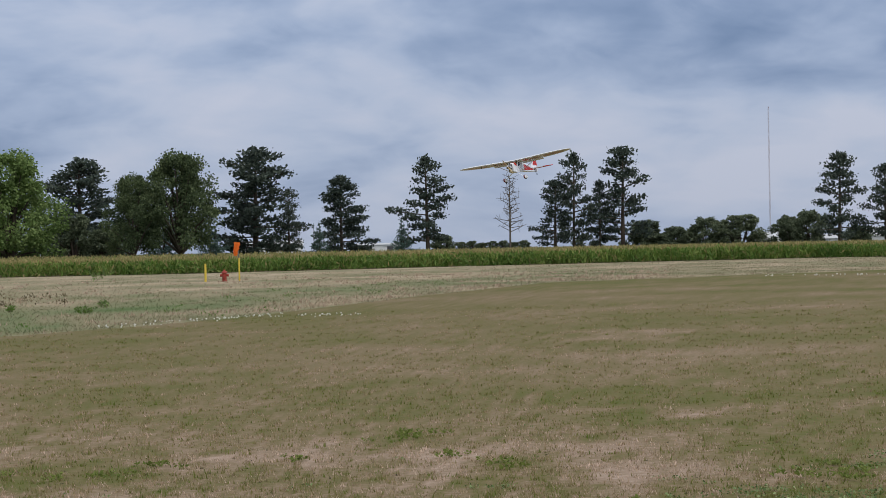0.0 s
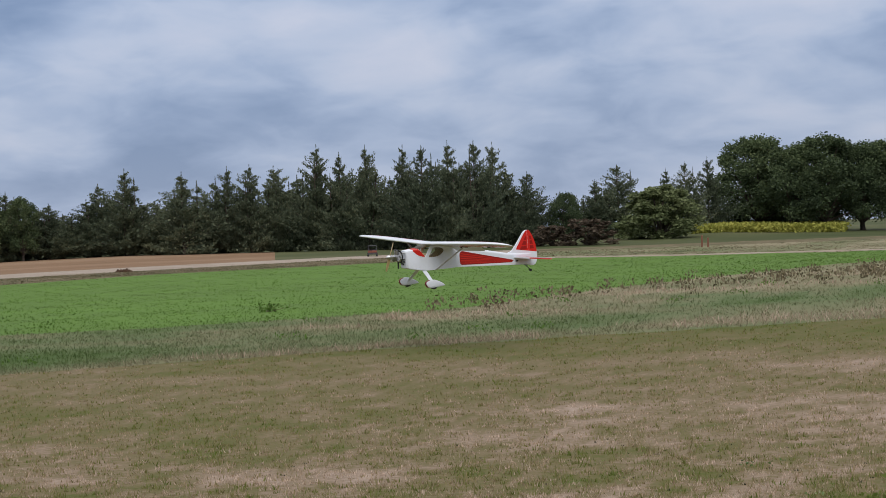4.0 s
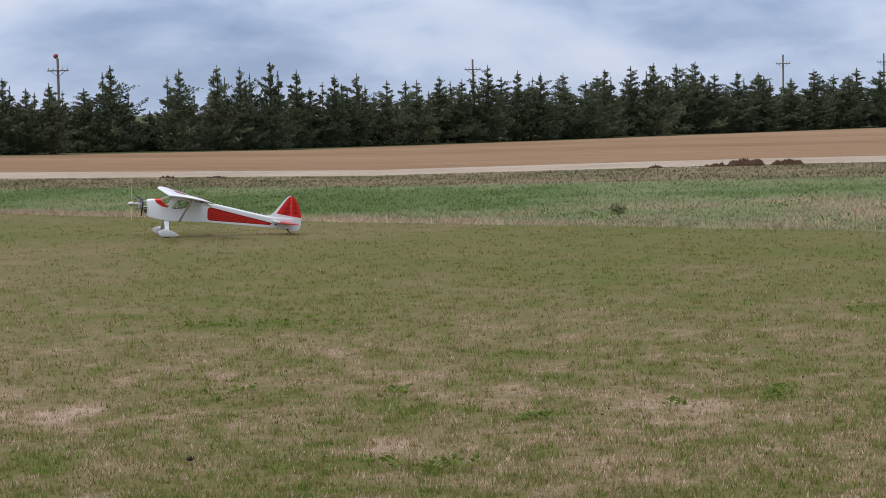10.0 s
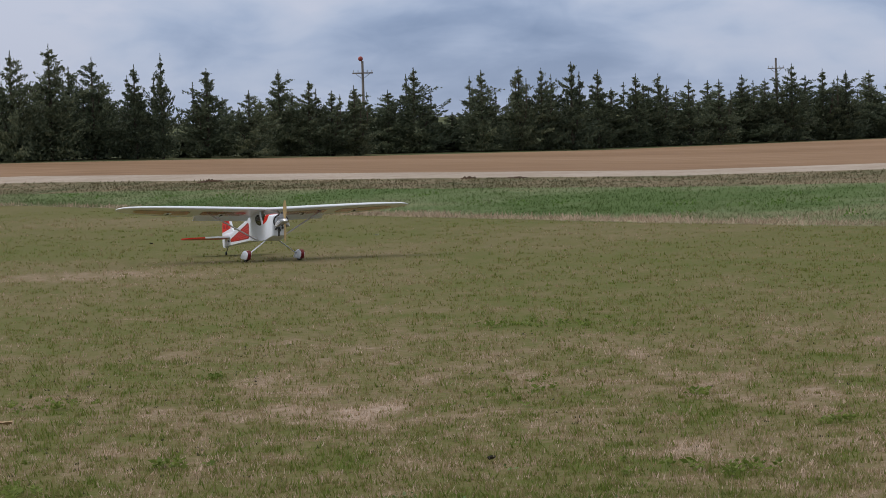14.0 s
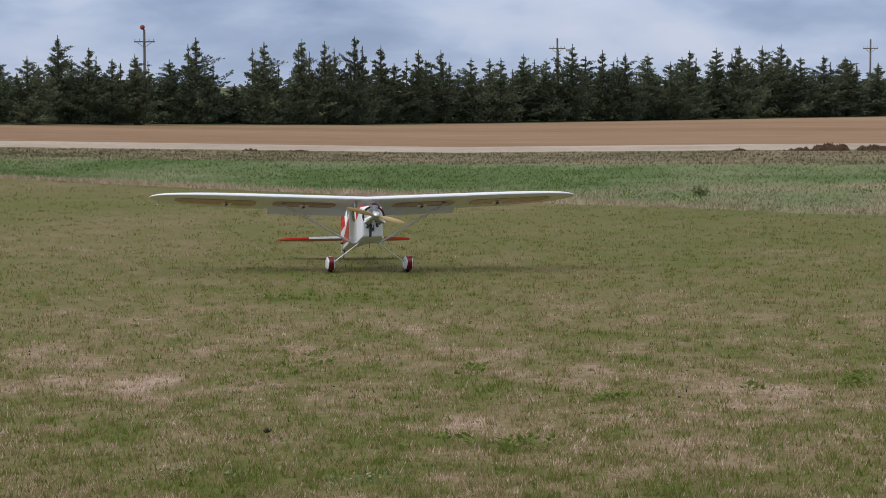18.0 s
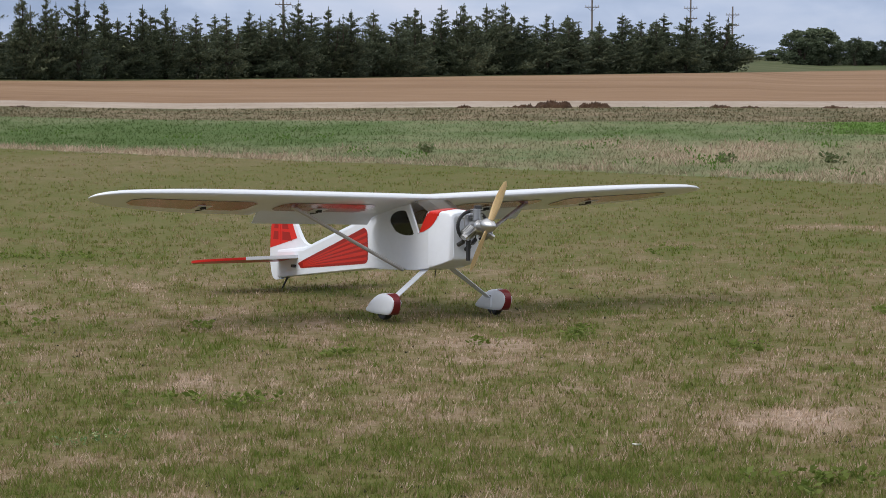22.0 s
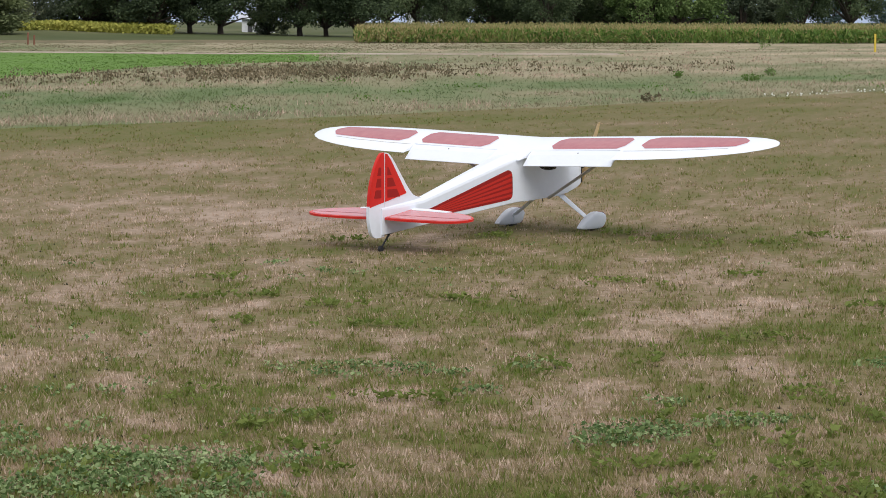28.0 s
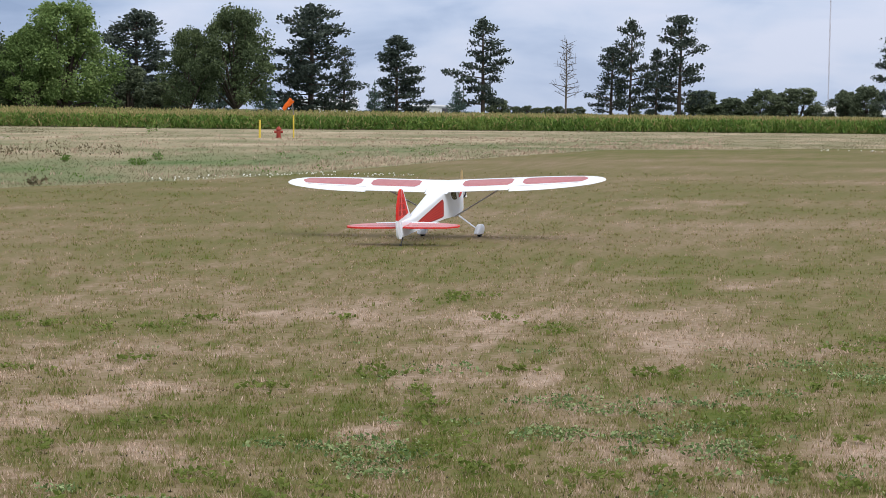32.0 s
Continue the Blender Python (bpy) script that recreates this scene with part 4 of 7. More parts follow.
def utility_pole(az, d, top, arms=1, ball=False):
    m = facing(az, d)
    h = EYE + d * math.tan(radians(top)) - m.translation.z
    root = tagged(new("utility_pole"), "tall weathered wooden utility pole" + (" with an orange marker ball" if ball else " beyond the field"), "utility pole", "utility poles")
    root.matrix_world = m
    part("shaft", rod((0, 0, -0.4), (0, 0, h), 0.12, 0.08), M_POLE, root)
    for i in range(arms):
        z = h - (0.9 if not ball else 0.85) - i * 1.1
        arm = part("crossarm", block(-0.72, 0.72, -0.18, -0.08, z - 0.045, z + 0.045), M_POLE, root)
        for x in (-0.64, -0.32, 0.32, 0.64):
            part("insulator", rod((x, -0.12, z + 0.06), (x, -0.12, z + 0.20), 0.035, 0.025, 8), M_CERAMIC, arm)
        for s in (-1, 1):
            part("brace", rod((s * 0.48, -0.16, z - 0.05), (0, -0.16, z - 0.42), 0.018, sides=6), M_POLE, arm)
    if not arms:
        part("bracket", rod((0, -0.1, h - 1.5), (0.25, -0.1, h - 1.3), 0.05, sides=6), M_CERAMIC, root)
    if ball:
        bm = bmesh.new()
        bmesh.ops.create_icosphere(bm, subdivisions=3, radius=0.17)
        bmesh.ops.translate(bm, verts=bm.verts, vec=(-0.12, 0, h + 0.15))
        part("marker_ball", bm, M_BALL, root, "faded orange marker ball", True)
    return root


for pole_row in ((-112.3, 190, 1.60, 1), (-104.1, 215, 1.52, 1), (-101.5, 230, 1.48, 2), (-100.4, 232, 1.30, 2), (-90.1, 335, 1.20, 1), (-77.0, 338, 1.43, 0), (-62.7, 338, 1.65, 0)):
    utility_pole(*pole_row)
utility_pole(-123.25, 150, 1.85, 1, True)


def windsock():
    d = 143
    root = tagged(new("windsock"), "limp orange windsock on a thin yellow pole", "windsock")
    root.matrix_world = facing(-5.44, d)
    h = d * math.radians(1.0)
    part("pole", rod((0, 0, -0.3), (-0.02, 0, h * 0.62), 0.055, 0.05), M_YELLOW, root, "yellow lower pole")
    part("mast", rod((-0.02, 0, h * 0.62), (-0.12, 0, h), 0.03), M_POLE, root, "dark upper mast")
    part("hoop", rod((-0.22, 0, h * 1.02), (0.02, 0, h * 1.0), 0.02), M_POLE, root)
    rings = []
    for i, (z, r, ox) in enumerate(((0.0, 0.19, 0), (-0.12, 0.20, 0.01), (-0.30, 0.165, -0.02), (-0.42, 0.175, 0.01), (-0.60, 0.13, -0.03), (-0.72, 0.14, 0.01), (-0.88, 0.10, -0.02))):
        rings.append([(ox + r * math.cos(t) * (1 + 0.2 * math.sin(3 * t + i)), r * 0.9 * math.sin(t), z + 0.03 * math.sin(2 * t + i)) for t in [2 * math.pi * k / 14 for k in range(14)]])
    sock = part("sock", loft(bmesh.new(), rings, False), M_ORANGE, root, "crumpled bright orange sock", True)
    sock.location = (-0.14, 0, h * 1.03)
    return sock


def marker_post():
    root = tagged(new("marker_post"), "short yellow painted marker post in dry grass", "post")
    root.matrix_world = facing(-6.34, 144)
    part("shaft", rod((0, 0, -0.3), (0, 0, 1.16), 0.075, 0.072), M_YELLOW, root)
    part("cap", rod((0, 0, 1.16), (0, 0, 1.20), 0.082, 0.05), M_YELLOW, root)


def hydrant():
    root = tagged(new("fire_hydrant"), "faded red water hydrant between yellow posts", "hydrant")
    root.matrix_world = facing(-5.84, 142.5)
    part("barrel", rod((0, 0, -0.1), (0, 0, 0.55), 0.15, 0.14, 14), M_HYDRANT, root, smooth=True)
    part("bonnet", loft(bmesh.new(), [[(r * math.cos(2 * math.pi * k / 14), r * math.sin(2 * math.pi * k / 14), z) for k in range(14)] for z, r in ((0.55, 0.2), (0.60, 0.2), (0.68, 0.15), (0.74, 0.06), (0.80, 0.05))]), M_HYDRANT, root, smooth=True)
    for s in (1, -1):
        part("nozzle", rod((s * 0.1, 0, 0.42), (s * 0.29, 0, 0.42), 0.085, 0.095, 12), M_HYDRANT, root)
    part("front_nozzle", rod((0, -0.1, 0.36), (0, -0.27, 0.36), 0.10, 0.11, 12), M_HYDRANT, root)
    part("foot_flange", rod((0, 0, 0.02), (0, 0, 0.07), 0.2, 0.2, 14), M_HYDRANT, root)


SOCK = windsock()
marker_post()
hydrant()
for post_row in ((-28.62, 178, 0.95), (-28.46, 177, 0.75)):
    r = tagged(new("fence_post"), "weathered reddish brown wooden fence post by the track", "post", "pair of fence posts")
    r.matrix_world = facing(post_row[0], post_row[1])
    part("shaft", rod((0, 0, -0.2), (0.03, 0, post_row[2]), 0.085, 0.075, 8), M_BROWNPOST, r)
    part("top", rod((0.03, 0, post_row[2]), (0.03, 0, post_row[2] + 0.03), 0.075, 0.04, 8), M_BROWNPOST, r)


def utility_cart():
    root = tagged(new("utility_cart"), "small dark utility cart with a rusty box on the track", "cart")
    root.matrix_world = facing(-37.4, 166)
    part("chassis", block(-0.36, 0.36, -0.55, 0.6, 0.16, 0.30), M_GREYDARK, root)
    part("box", block(-0.34, 0.34, -0.58, -0.1, 0.30, 0.46, bevel=0.03), M_RUSTRED, root, "rusty red load box")
    part("seat", block(-0.28, 0.28, 0.0, 0.35, 0.30, 0.55, bevel=0.04), M_GREYDARK, root)
    part("roof", block(-0.34, 0.34, -0.5, 0.5, 0.80, 0.86, bevel=0.02), M_GREYDARK, root, "flat dark roof")
    for x in (-0.34, 0.34):
        for y in (-0.46, 0.46):
            part("roof_post", rod((x * 0.9, y, 0.28), (x * 0.9, y, 0.81), 0.025, sides=6), M_GREYDARK, root)
        for y in (-0.4, 0.45):
            w = part("wheel", rod((x - 0.06, y, 0.14), (x + 0.06, y, 0.14), 0.15, sides=14), M_TYRE, root)
            part("hub", rod((x - 0.07, y, 0.14), (x + 0.07, y, 0.14), 0.06, sides=10), M_CERAMIC, w)


utility_cart()


def farm_shed(az, d, w, depth, wall, roof, label, turn=0.0, base=None, doors=2):
    root = tagged(new("farm_shed"), label, "shed", "sheds behind the trees")
    m = facing(az, d)
    if base is not None:
        m.translation.z = base
    root.matrix_world = m @ Matrix.Rotation(turn, 4, "Z")
    part("wall", block(-w / 2, w / 2, 0, depth, -0.5, wall), M_SHED, root, "pale metal siding")
    e = 0.35
    ridge = [[(-w / 2 - e, -e, wall), (-w / 2 - e, depth + e, wall), (-w / 2 - e, depth / 2, wall + roof)], [(w / 2 + e, -e, wall), (w / 2 + e, depth + e, wall), (w / 2 + e, depth / 2, wall + roof)]]
    part("roof", loft(bmesh.new(), ridge), M_SHEDROOF, root, "low-pitched grey metal roof")
    for i in range(doors):
        x = w * (-0.25 + 0.5 * i / max(1, doors - 1))
        dr = part("door", block(x - w * 0.07, x + w * 0.07, -0.08, -0.01, 0.0, wall * 0.8), M_GREYDARK, root, "dark sliding door")
        part("door_track", block(x - w * 0.15, x + w * 0.15, -0.12, -0.02, wall * 0.8, wall * 0.8 + 0.12), M_SHEDROOF, dr)


farm_shed(-17.9, 345, 9, 8, 2.6, 1.4, "white farm shed behind the tree trunks")
farm_shed(-22.6, 262, 4, 3, 1.6, 0.6, "small grey shed under the tree belt", doors=1)
farm_shed(8.9, 560, 12, 10, 2.4, 1.6, "white-roofed farm shed beyond the corn")
farm_shed(11.5, 420, 11, 9, 2.3, 1.7, "white-roofed farm shed beyond the corn")
farm_shed(10.3, 430, 8, 8, 1.9, 0.9, "low white farm building beyond the corn")
farm_shed(-1.7, 600, 12, 9, 2.4, 0.5, "low flat grey building on the horizon")
farm_shed(-4.6, 480, 14, 9, 2.4, 1.2, "low white farm building beyond the corn")


def radio_mast():
    d = 1500
    root = tagged(new("radio_mast"), "very tall slender grey radio mast on the horizon", "radio mast")
    root.matrix_world = facing(8.7, d)
    h = EYE + d * math.tan(radians(3.54)) - root.matrix_world.translation.z
    tri = [(0.42 * math.cos(a), 0.42 * math.sin(a)) for a in (0.5, 2.6, 4.7)]
    for i, (x, y) in enumerate(tri):
        part("leg", rod((x, y, 0), (x, y, h), 0.075, 0.065, 6), M_MAST, root)
    bm = bmesh.new()
    n = 44
    for k in range(n):
        z0, z1 = h * k / n, h * (k + 1) / n
        a, b = tri[k % 3], tri[(k + 1) % 3]
        rod((*a, z0), (*b, z1), 0.07, sides=5, bm=bm)
    part("bracing", bm, M_MAST, root)
    part("beacon", rod((0, 0, h), (0, 0, h + 1.2), 0.25, 0.2, 8), M_RUSTRED, root)


radio_mast()


def soil_mound(az, wid, hgt, seed):
    rng = np.random.default_rng(seed)
    d = d_road(az) - 0.6
    m = facing(az, d)
    w, h = d * radians(wid) / 2, max(0.10, d * radians(hgt))
    n, k = 40, 13
    V, F = [], []
    for i in range(n):
        for j in range(k):
            u, v = i / (n - 1) * 2 - 1, j / (k - 1) * 2 - 1
            base = max(0.0, 1 - u * u) ** 0.6 * max(0.0, 1 - v * v) ** 0.6
            nz = 0.60 + 0.75 * noise.noise((u * 2.9 + seed * 3.1, v * 2, seed)) + 0.55 * noise.noise((u * 8 + seed, v * 6, 3)) + 0.22 * noise.noise((u * 19 + seed, v * 14, 5))
            x, y = u * w, v * min(w * 0.6, 0.9)
            p = m @ Vector((x, y, 0))
            V.append((p.x, p.y, ground_z(p.x, p.y) - 0.03 + base * h * max(0.15, nz)))
    for i in range(n - 1):
        for j in range(k - 1):
            F.append((i * k + j, (i + 1) * k + j, (i + 1) * k + j + 1, i * k + j + 1))
    ob = new("soil_mound", mesh_np("soil_mound", V, F, [M_SOIL], True))
    return tagged(ob, "low mound of dark brown dug soil beside the track", "soil mound", "soil mounds along the track")


MOUNDS = [(-107.5, 0.45, 0.12), (-105.9, 0.8, 0.10), (-105.1, 1.05, 0.27), (-104.0, 0.9, 0.20), (-105.8, 0.5, 0.14), (-100.7, 0.7, 0.13), (-99.9, 0.6, 0.09), (-97.7, 0.9, 0.10), (-94.5, 0.7, 0.08), (-93.6, 0.8, 0.08), (-92.3, 0.7, 0.08), (-90.2, 1.2, 0.08), (-89.5, 1.3, 0.20), (-88.7, 1.0, 0.09), (-86.0, 0.6, 0.10), (-83.8, 0.35, 0.12), (-81.7, 1.0, 0.19), (-80.8, 0.8, 0.12), (-67.3, 0.4, 0.13), (-65.5, 0.5, 0.08), (-54.7, 0.5, 0.10), (-53.5, 0.7, 0.07), (-50.6, 0.4, 0.09), (-49.8, 0.7, 0.13), (-49.1, 0.5, 0.07), (-44.0, 0.5, 0.12), (-120.5, 0.5, 0.10), (-119.2, 0.7, 0.06), (-127.4, 0.8, 0.10)]
for i, row in enumerate(MOUNDS):
    soil_mound(*row, i + 1)


# ---- model aeroplane ----
def paint(name, col, rough=0.3, metal=0.0, coat=0.0, vary=0.06, spec=0.5, trans=0.0):
    c0 = tuple(max(0, v * (1 - vary)) for v in col)
    mt = material(name, [(0.1, c0), (0.9, col)], 3.0, 25, rough, metal, spec=spec, trans=trans)
    b = mt.node_tree.nodes["Principled BSDF"]
    b.inputs["Coat Weight"].default_value = coat
    return mt


M_WHITE = paint("white_film", (0.82, 0.85, 0.915), 0.32, coat=0.2)
M_RED = paint("red_film", (0.64, 0.022, 0.014), 0.42, coat=0.04, spec=0.3)
M_REDDARK = paint("red_film_over_open_frame", (0.31, 0.009, 0.006), 0.42, coat=0.05, spec=0.3)
M_STRINGER = paint("red_film_over_stringer", (0.56, 0.024, 0.014), 0.42, coat=0.05, spec=0.3)
M_CRIMSON = paint("dark_crimson_paint", (0.17, 0.008, 0.014), 0.35)
# red film seen from above: the sky's pale sheen is mixed into its colour
M_REDSHEEN = material("translucent_red_wing_film_sky_sheen", [(0.2, (0.54, 0.18, 0.21)), (0.8, (0.61, 0.24, 0.26))], 2.0, 14, 0.22, spec=0.6, trans=0.3)
# the same red film from below, its colour browned for the wing's shade
M_REDSHADE = paint("translucent_red_wing_film_shaded", (0.40, 0.085, 0.068), 0.2, coat=0.3)
M_TAILFILM = paint("translucent_red_tail_film", (0.60, 0.125, 0.13), 0.25, coat=0.3)
M_SILVER = paint("bare_aluminium", (0.62, 0.62, 0.63), 0.3, 1.0)
M_STRUT = paint("grey_strut_paint", (0.53, 0.51, 0.50), 0.4)
M_BLACK = paint("black_rubber", (0.018, 0.018, 0.02), 0.6)
M_DARKMETAL = paint("dark_engine_metal", (0.10, 0.10, 0.105), 0.4, 0.8)
M_WOOD = material("varnished_maple", [(0.2, (0.48, 0.33, 0.15)), (0.8, (0.64, 0.47, 0.25))], 4, 40, 0.35, stretch=(8, 8, 1))
M_FORMER = material("varnished_plywood_edge", [(0.2, (0.17, 0.085, 0.035)), (0.8, (0.27, 0.15, 0.07))], 5, 40, 0.5)
M_PLY = material("light_plywood", [(0.2, (0.46, 0.33, 0.19)), (0.8, (0.60, 0.46, 0.29))], 5, 40, 0.6)


def glass(name, tint=(0.93, 0.95, 0.95), haze=0.1):
    mt = bpy.data.materials.new(name)
    mt.use_nodes = True
    nt = mt.node_tree
    N, L = nt.nodes.new, nt.links.new
    tr, gl, ms, fr = N("ShaderNodeBsdfTransparent"), N("ShaderNodeBsdfGlossy"), N("ShaderNodeMixShader"), N("ShaderNodeFresnel")
    tr.inputs[0].default_value = (*tint, 1)
    gl.inputs["Roughness"].default_value = 0.06
    fr.inputs[0].default_value = 1.5
    L(fr.outputs[0], ms.inputs[0])
    L(tr.outputs[0], ms.inputs[1])
    L(gl.outputs[0], ms.inputs[2])
    df, mx = N("ShaderNodeBsdfTranslucent"), N("ShaderNodeMixShader")
    df.inputs[0].default_value = (0.85, 0.86, 0.86, 1)
    mx.inputs[0].default_value = haze
    L(ms.outputs[0], mx.inputs[1])
    L(df.outputs[0], mx.inputs[2])
    L(mx.outputs[0], nt.nodes["Material Output"].inputs[0])
    return mt


M_GLASS = glass("clear_plastic_glazing", haze=0.0)
M_SCREEN = glass("scuffed_plastic_windscreen", haze=0.3)


def plate(outline, axis, lo, hi, bm=None, holes=()):
    """A flat plate: an outline in two coordinates, thick along the third axis from lo to hi."""
    bm = bm or bmesh.new()

    def mk(p, v):
        return {"x": (v, p[0], p[1]), "y": (p[0], v, p[1]), "z": (p[0], p[1], v)}[axis]
    if not holes:
        loft(bm, [[mk(p, lo) for p in outline], [mk(p, hi) for p in outline]])
        return bm
    sides = []
    for v in (lo, hi):
        loops, edges = [], []
        for lp in (outline, *holes):
            vs = [bm.verts.new(mk(p, v)) for p in lp]
            loops.append(vs)
            edges += [bm.edges.new((vs[i], vs[(i + 1) % len(vs)])) for i in range(len(vs))]
        bmesh.ops.triangle_fill(bm, edges=edges, use_beauty=True)
        sides.append(loops)
    for la, lb in zip(*sides):
        for i in range(len(la)):
            k = (i + 1) % len(la)
            bm.faces.new((la[i], la[k], lb[k], lb[i]))
    return bm


def turned(profile, axis_at, sides=20, bm=None):
    """A body turned about the forward axis: rows of x and radius."""
    bm = bm or bmesh.new()
    y0, z0 = axis_at
    rings = [[(x, y0 + r * math.cos(2 * math.pi * k / sides), z0 + r * math.sin(2 * math.pi * k / sides)) for k in range(sides)] for x, r in profile]
    return loft(bm, rings)


def smooth_line(pts, n=6):
    """Points along a soft curve through pts (Catmull-Rom)."""
    out = []
    P = [pts[0]] + list(pts) + [pts[-1]]
    for i in range(1, len(P) - 2):
        for k in range(n):
            t = k / n
            a, b, c, d = (np.array(P[i + j], float) for j in (-1, 0, 1, 2))
            out.append(tuple(0.5 * (2 * b + (c - a) * t + (2 * a - 5 * b + 4 * c - d) * t * t + (3 * b - a - 3 * c + d) * t ** 3)))
    out.append(tuple(pts[-1]))
    return out


# wing planform: span station, leading edge, trailing edge
SPAN = [0.0, 0.145, 0.158, 0.163, 0.3, 0.6, 0.985, 0.990, 1.0, 1.3, 1.55, 1.75, 1.92, 2.04, 2.13, 2.185, 2.213]


def lead(y):
    return float(np.interp(abs(y), [0, 1.3, 1.6, 1.85, 2.04, 2.14, 2.19, 2.213], [-0.085, -0.091, -0.099, -0.117, -0.150, -0.192, -0.240, -0.30]))


def trail(y):
    return float(np.interp(abs(y), [0, 1.0, 1.3, 1.6, 1.85, 2.04, 2.14, 2.19, 2.213], [-0.72, -0.72, -0.71, -0.672, -0.605, -0.522, -0.450, -0.395, -0.335]))


def wing_z(y):
    return 0.687 + 0.034 * abs(y)


def foil(c):
    """Upper and lower height of the section at chord fraction c, in chords."""
    t = 0.60 * (0.2969 * math.sqrt(c) - 0.126 * c - 0.3516 * c * c + 0.2843 * c ** 3 - 0.1030 * c ** 4)
    camber = 0.028 * math.sin(math.pi * c ** 0.8)
    return camber + t * 1.05, camber - t * 0.75


def skin(y, c, upper, lift=0.0):
    """A point of the wing's upper or lower skin; the wing stands nose-up."""
    le, ch = lead(y), max(lead(y) - trail(y), 0.01)
    x = le - c * ch
    return (x, y, wing_z(y) + foil(c)[0 if upper else 1] * ch + 0.22 * (x + 0.36) + lift)


CH = [0.0, 0.012, 0.04, 0.1, 0.2, 0.32, 0.46, 0.6, 0.74, 0.87, 1.0]


def wing_film(y0, y1, c0, c1, upper, corner=0.04, n=14, lift=0.0):
    """A thin film patch that follows the wing's skin."""
    bm = bmesh.new()
    grid = []
    for j in range(n + 1):
        y = y0 + (y1 - y0) * j / n
        ch = lead(y) - trail(y)
        e = min(abs(y - y0), abs(y1 - y))
        ins = (corner - math.sqrt(max(0, corner ** 2 - max(0, corner - e) ** 2))) / ch
        row = []
        for k in range(7):
            c = (c0 + ins) + (c1 - c0 - 2 * ins) * k / 6
            row.append(bm.verts.new(skin(y, c, upper, 0.003 + lift if upper else -0.0045 - lift)))
        grid.append(row)
    for a, b in zip(grid[:-1], grid[1:]):
        for k in range(6):
            bm.faces.new((a[k], a[k + 1], b[k + 1], b[k]))
    return bm


def fuselage_half(x):
    return float(np.interp(x, [-2.34, -0.6, 0.05, 0.30], [0.026, 0.145, 0.145, 0.125]))


def fuselage_bottom(x):
    return float(np.interp(x, [-2.34, -0.75, -0.1, 0.1, 0.30], [0.125, 0.275, 0.298, 0.325, 0.372]))


def fuselage_top(x):
    return float(np.interp(x, [-2.34, -1.86, -0.72, -0.6, 0.05, 0.30], [0.325, 0.365, 0.632, 0.648, 0.672, 0.675]))


def fus_ring(x, crown=0.02):
    h, b, t = fuselage_half(x), fuselage_bottom(x), fuselage_top(x)
    k = min(0.022, h * 0.5)
    kb = 0.005
    pts = [(-h + kb, b), (-h, b + kb), (-h, t - k * 1.2), (-h + k * 0.3, t - k * 0.4), (-h + k, t), (0, t + crown), (h - k, t), (h - k * 0.3, t - k * 0.4), (h, t - k * 1.2), (h, b + kb), (h - kb, b), (0, b - 0.003)]
    return [(x, y, z) for y, z in pts]


def side_panel(outline, side, mat, parent, name, lift=0.002, label=""):
    """A film patch laid on the tapering side of the fuselage."""
    bm = bmesh.new()
    rows = [[], []]
    for x, z in outline:
        h = fuselage_half(x)
        for i, o in enumerate((lift * 0.2, lift)):
            rows[i].append((x, side * (h + o), z))
    loft(bm, rows)
    return part(name, bm, mat, parent, label)


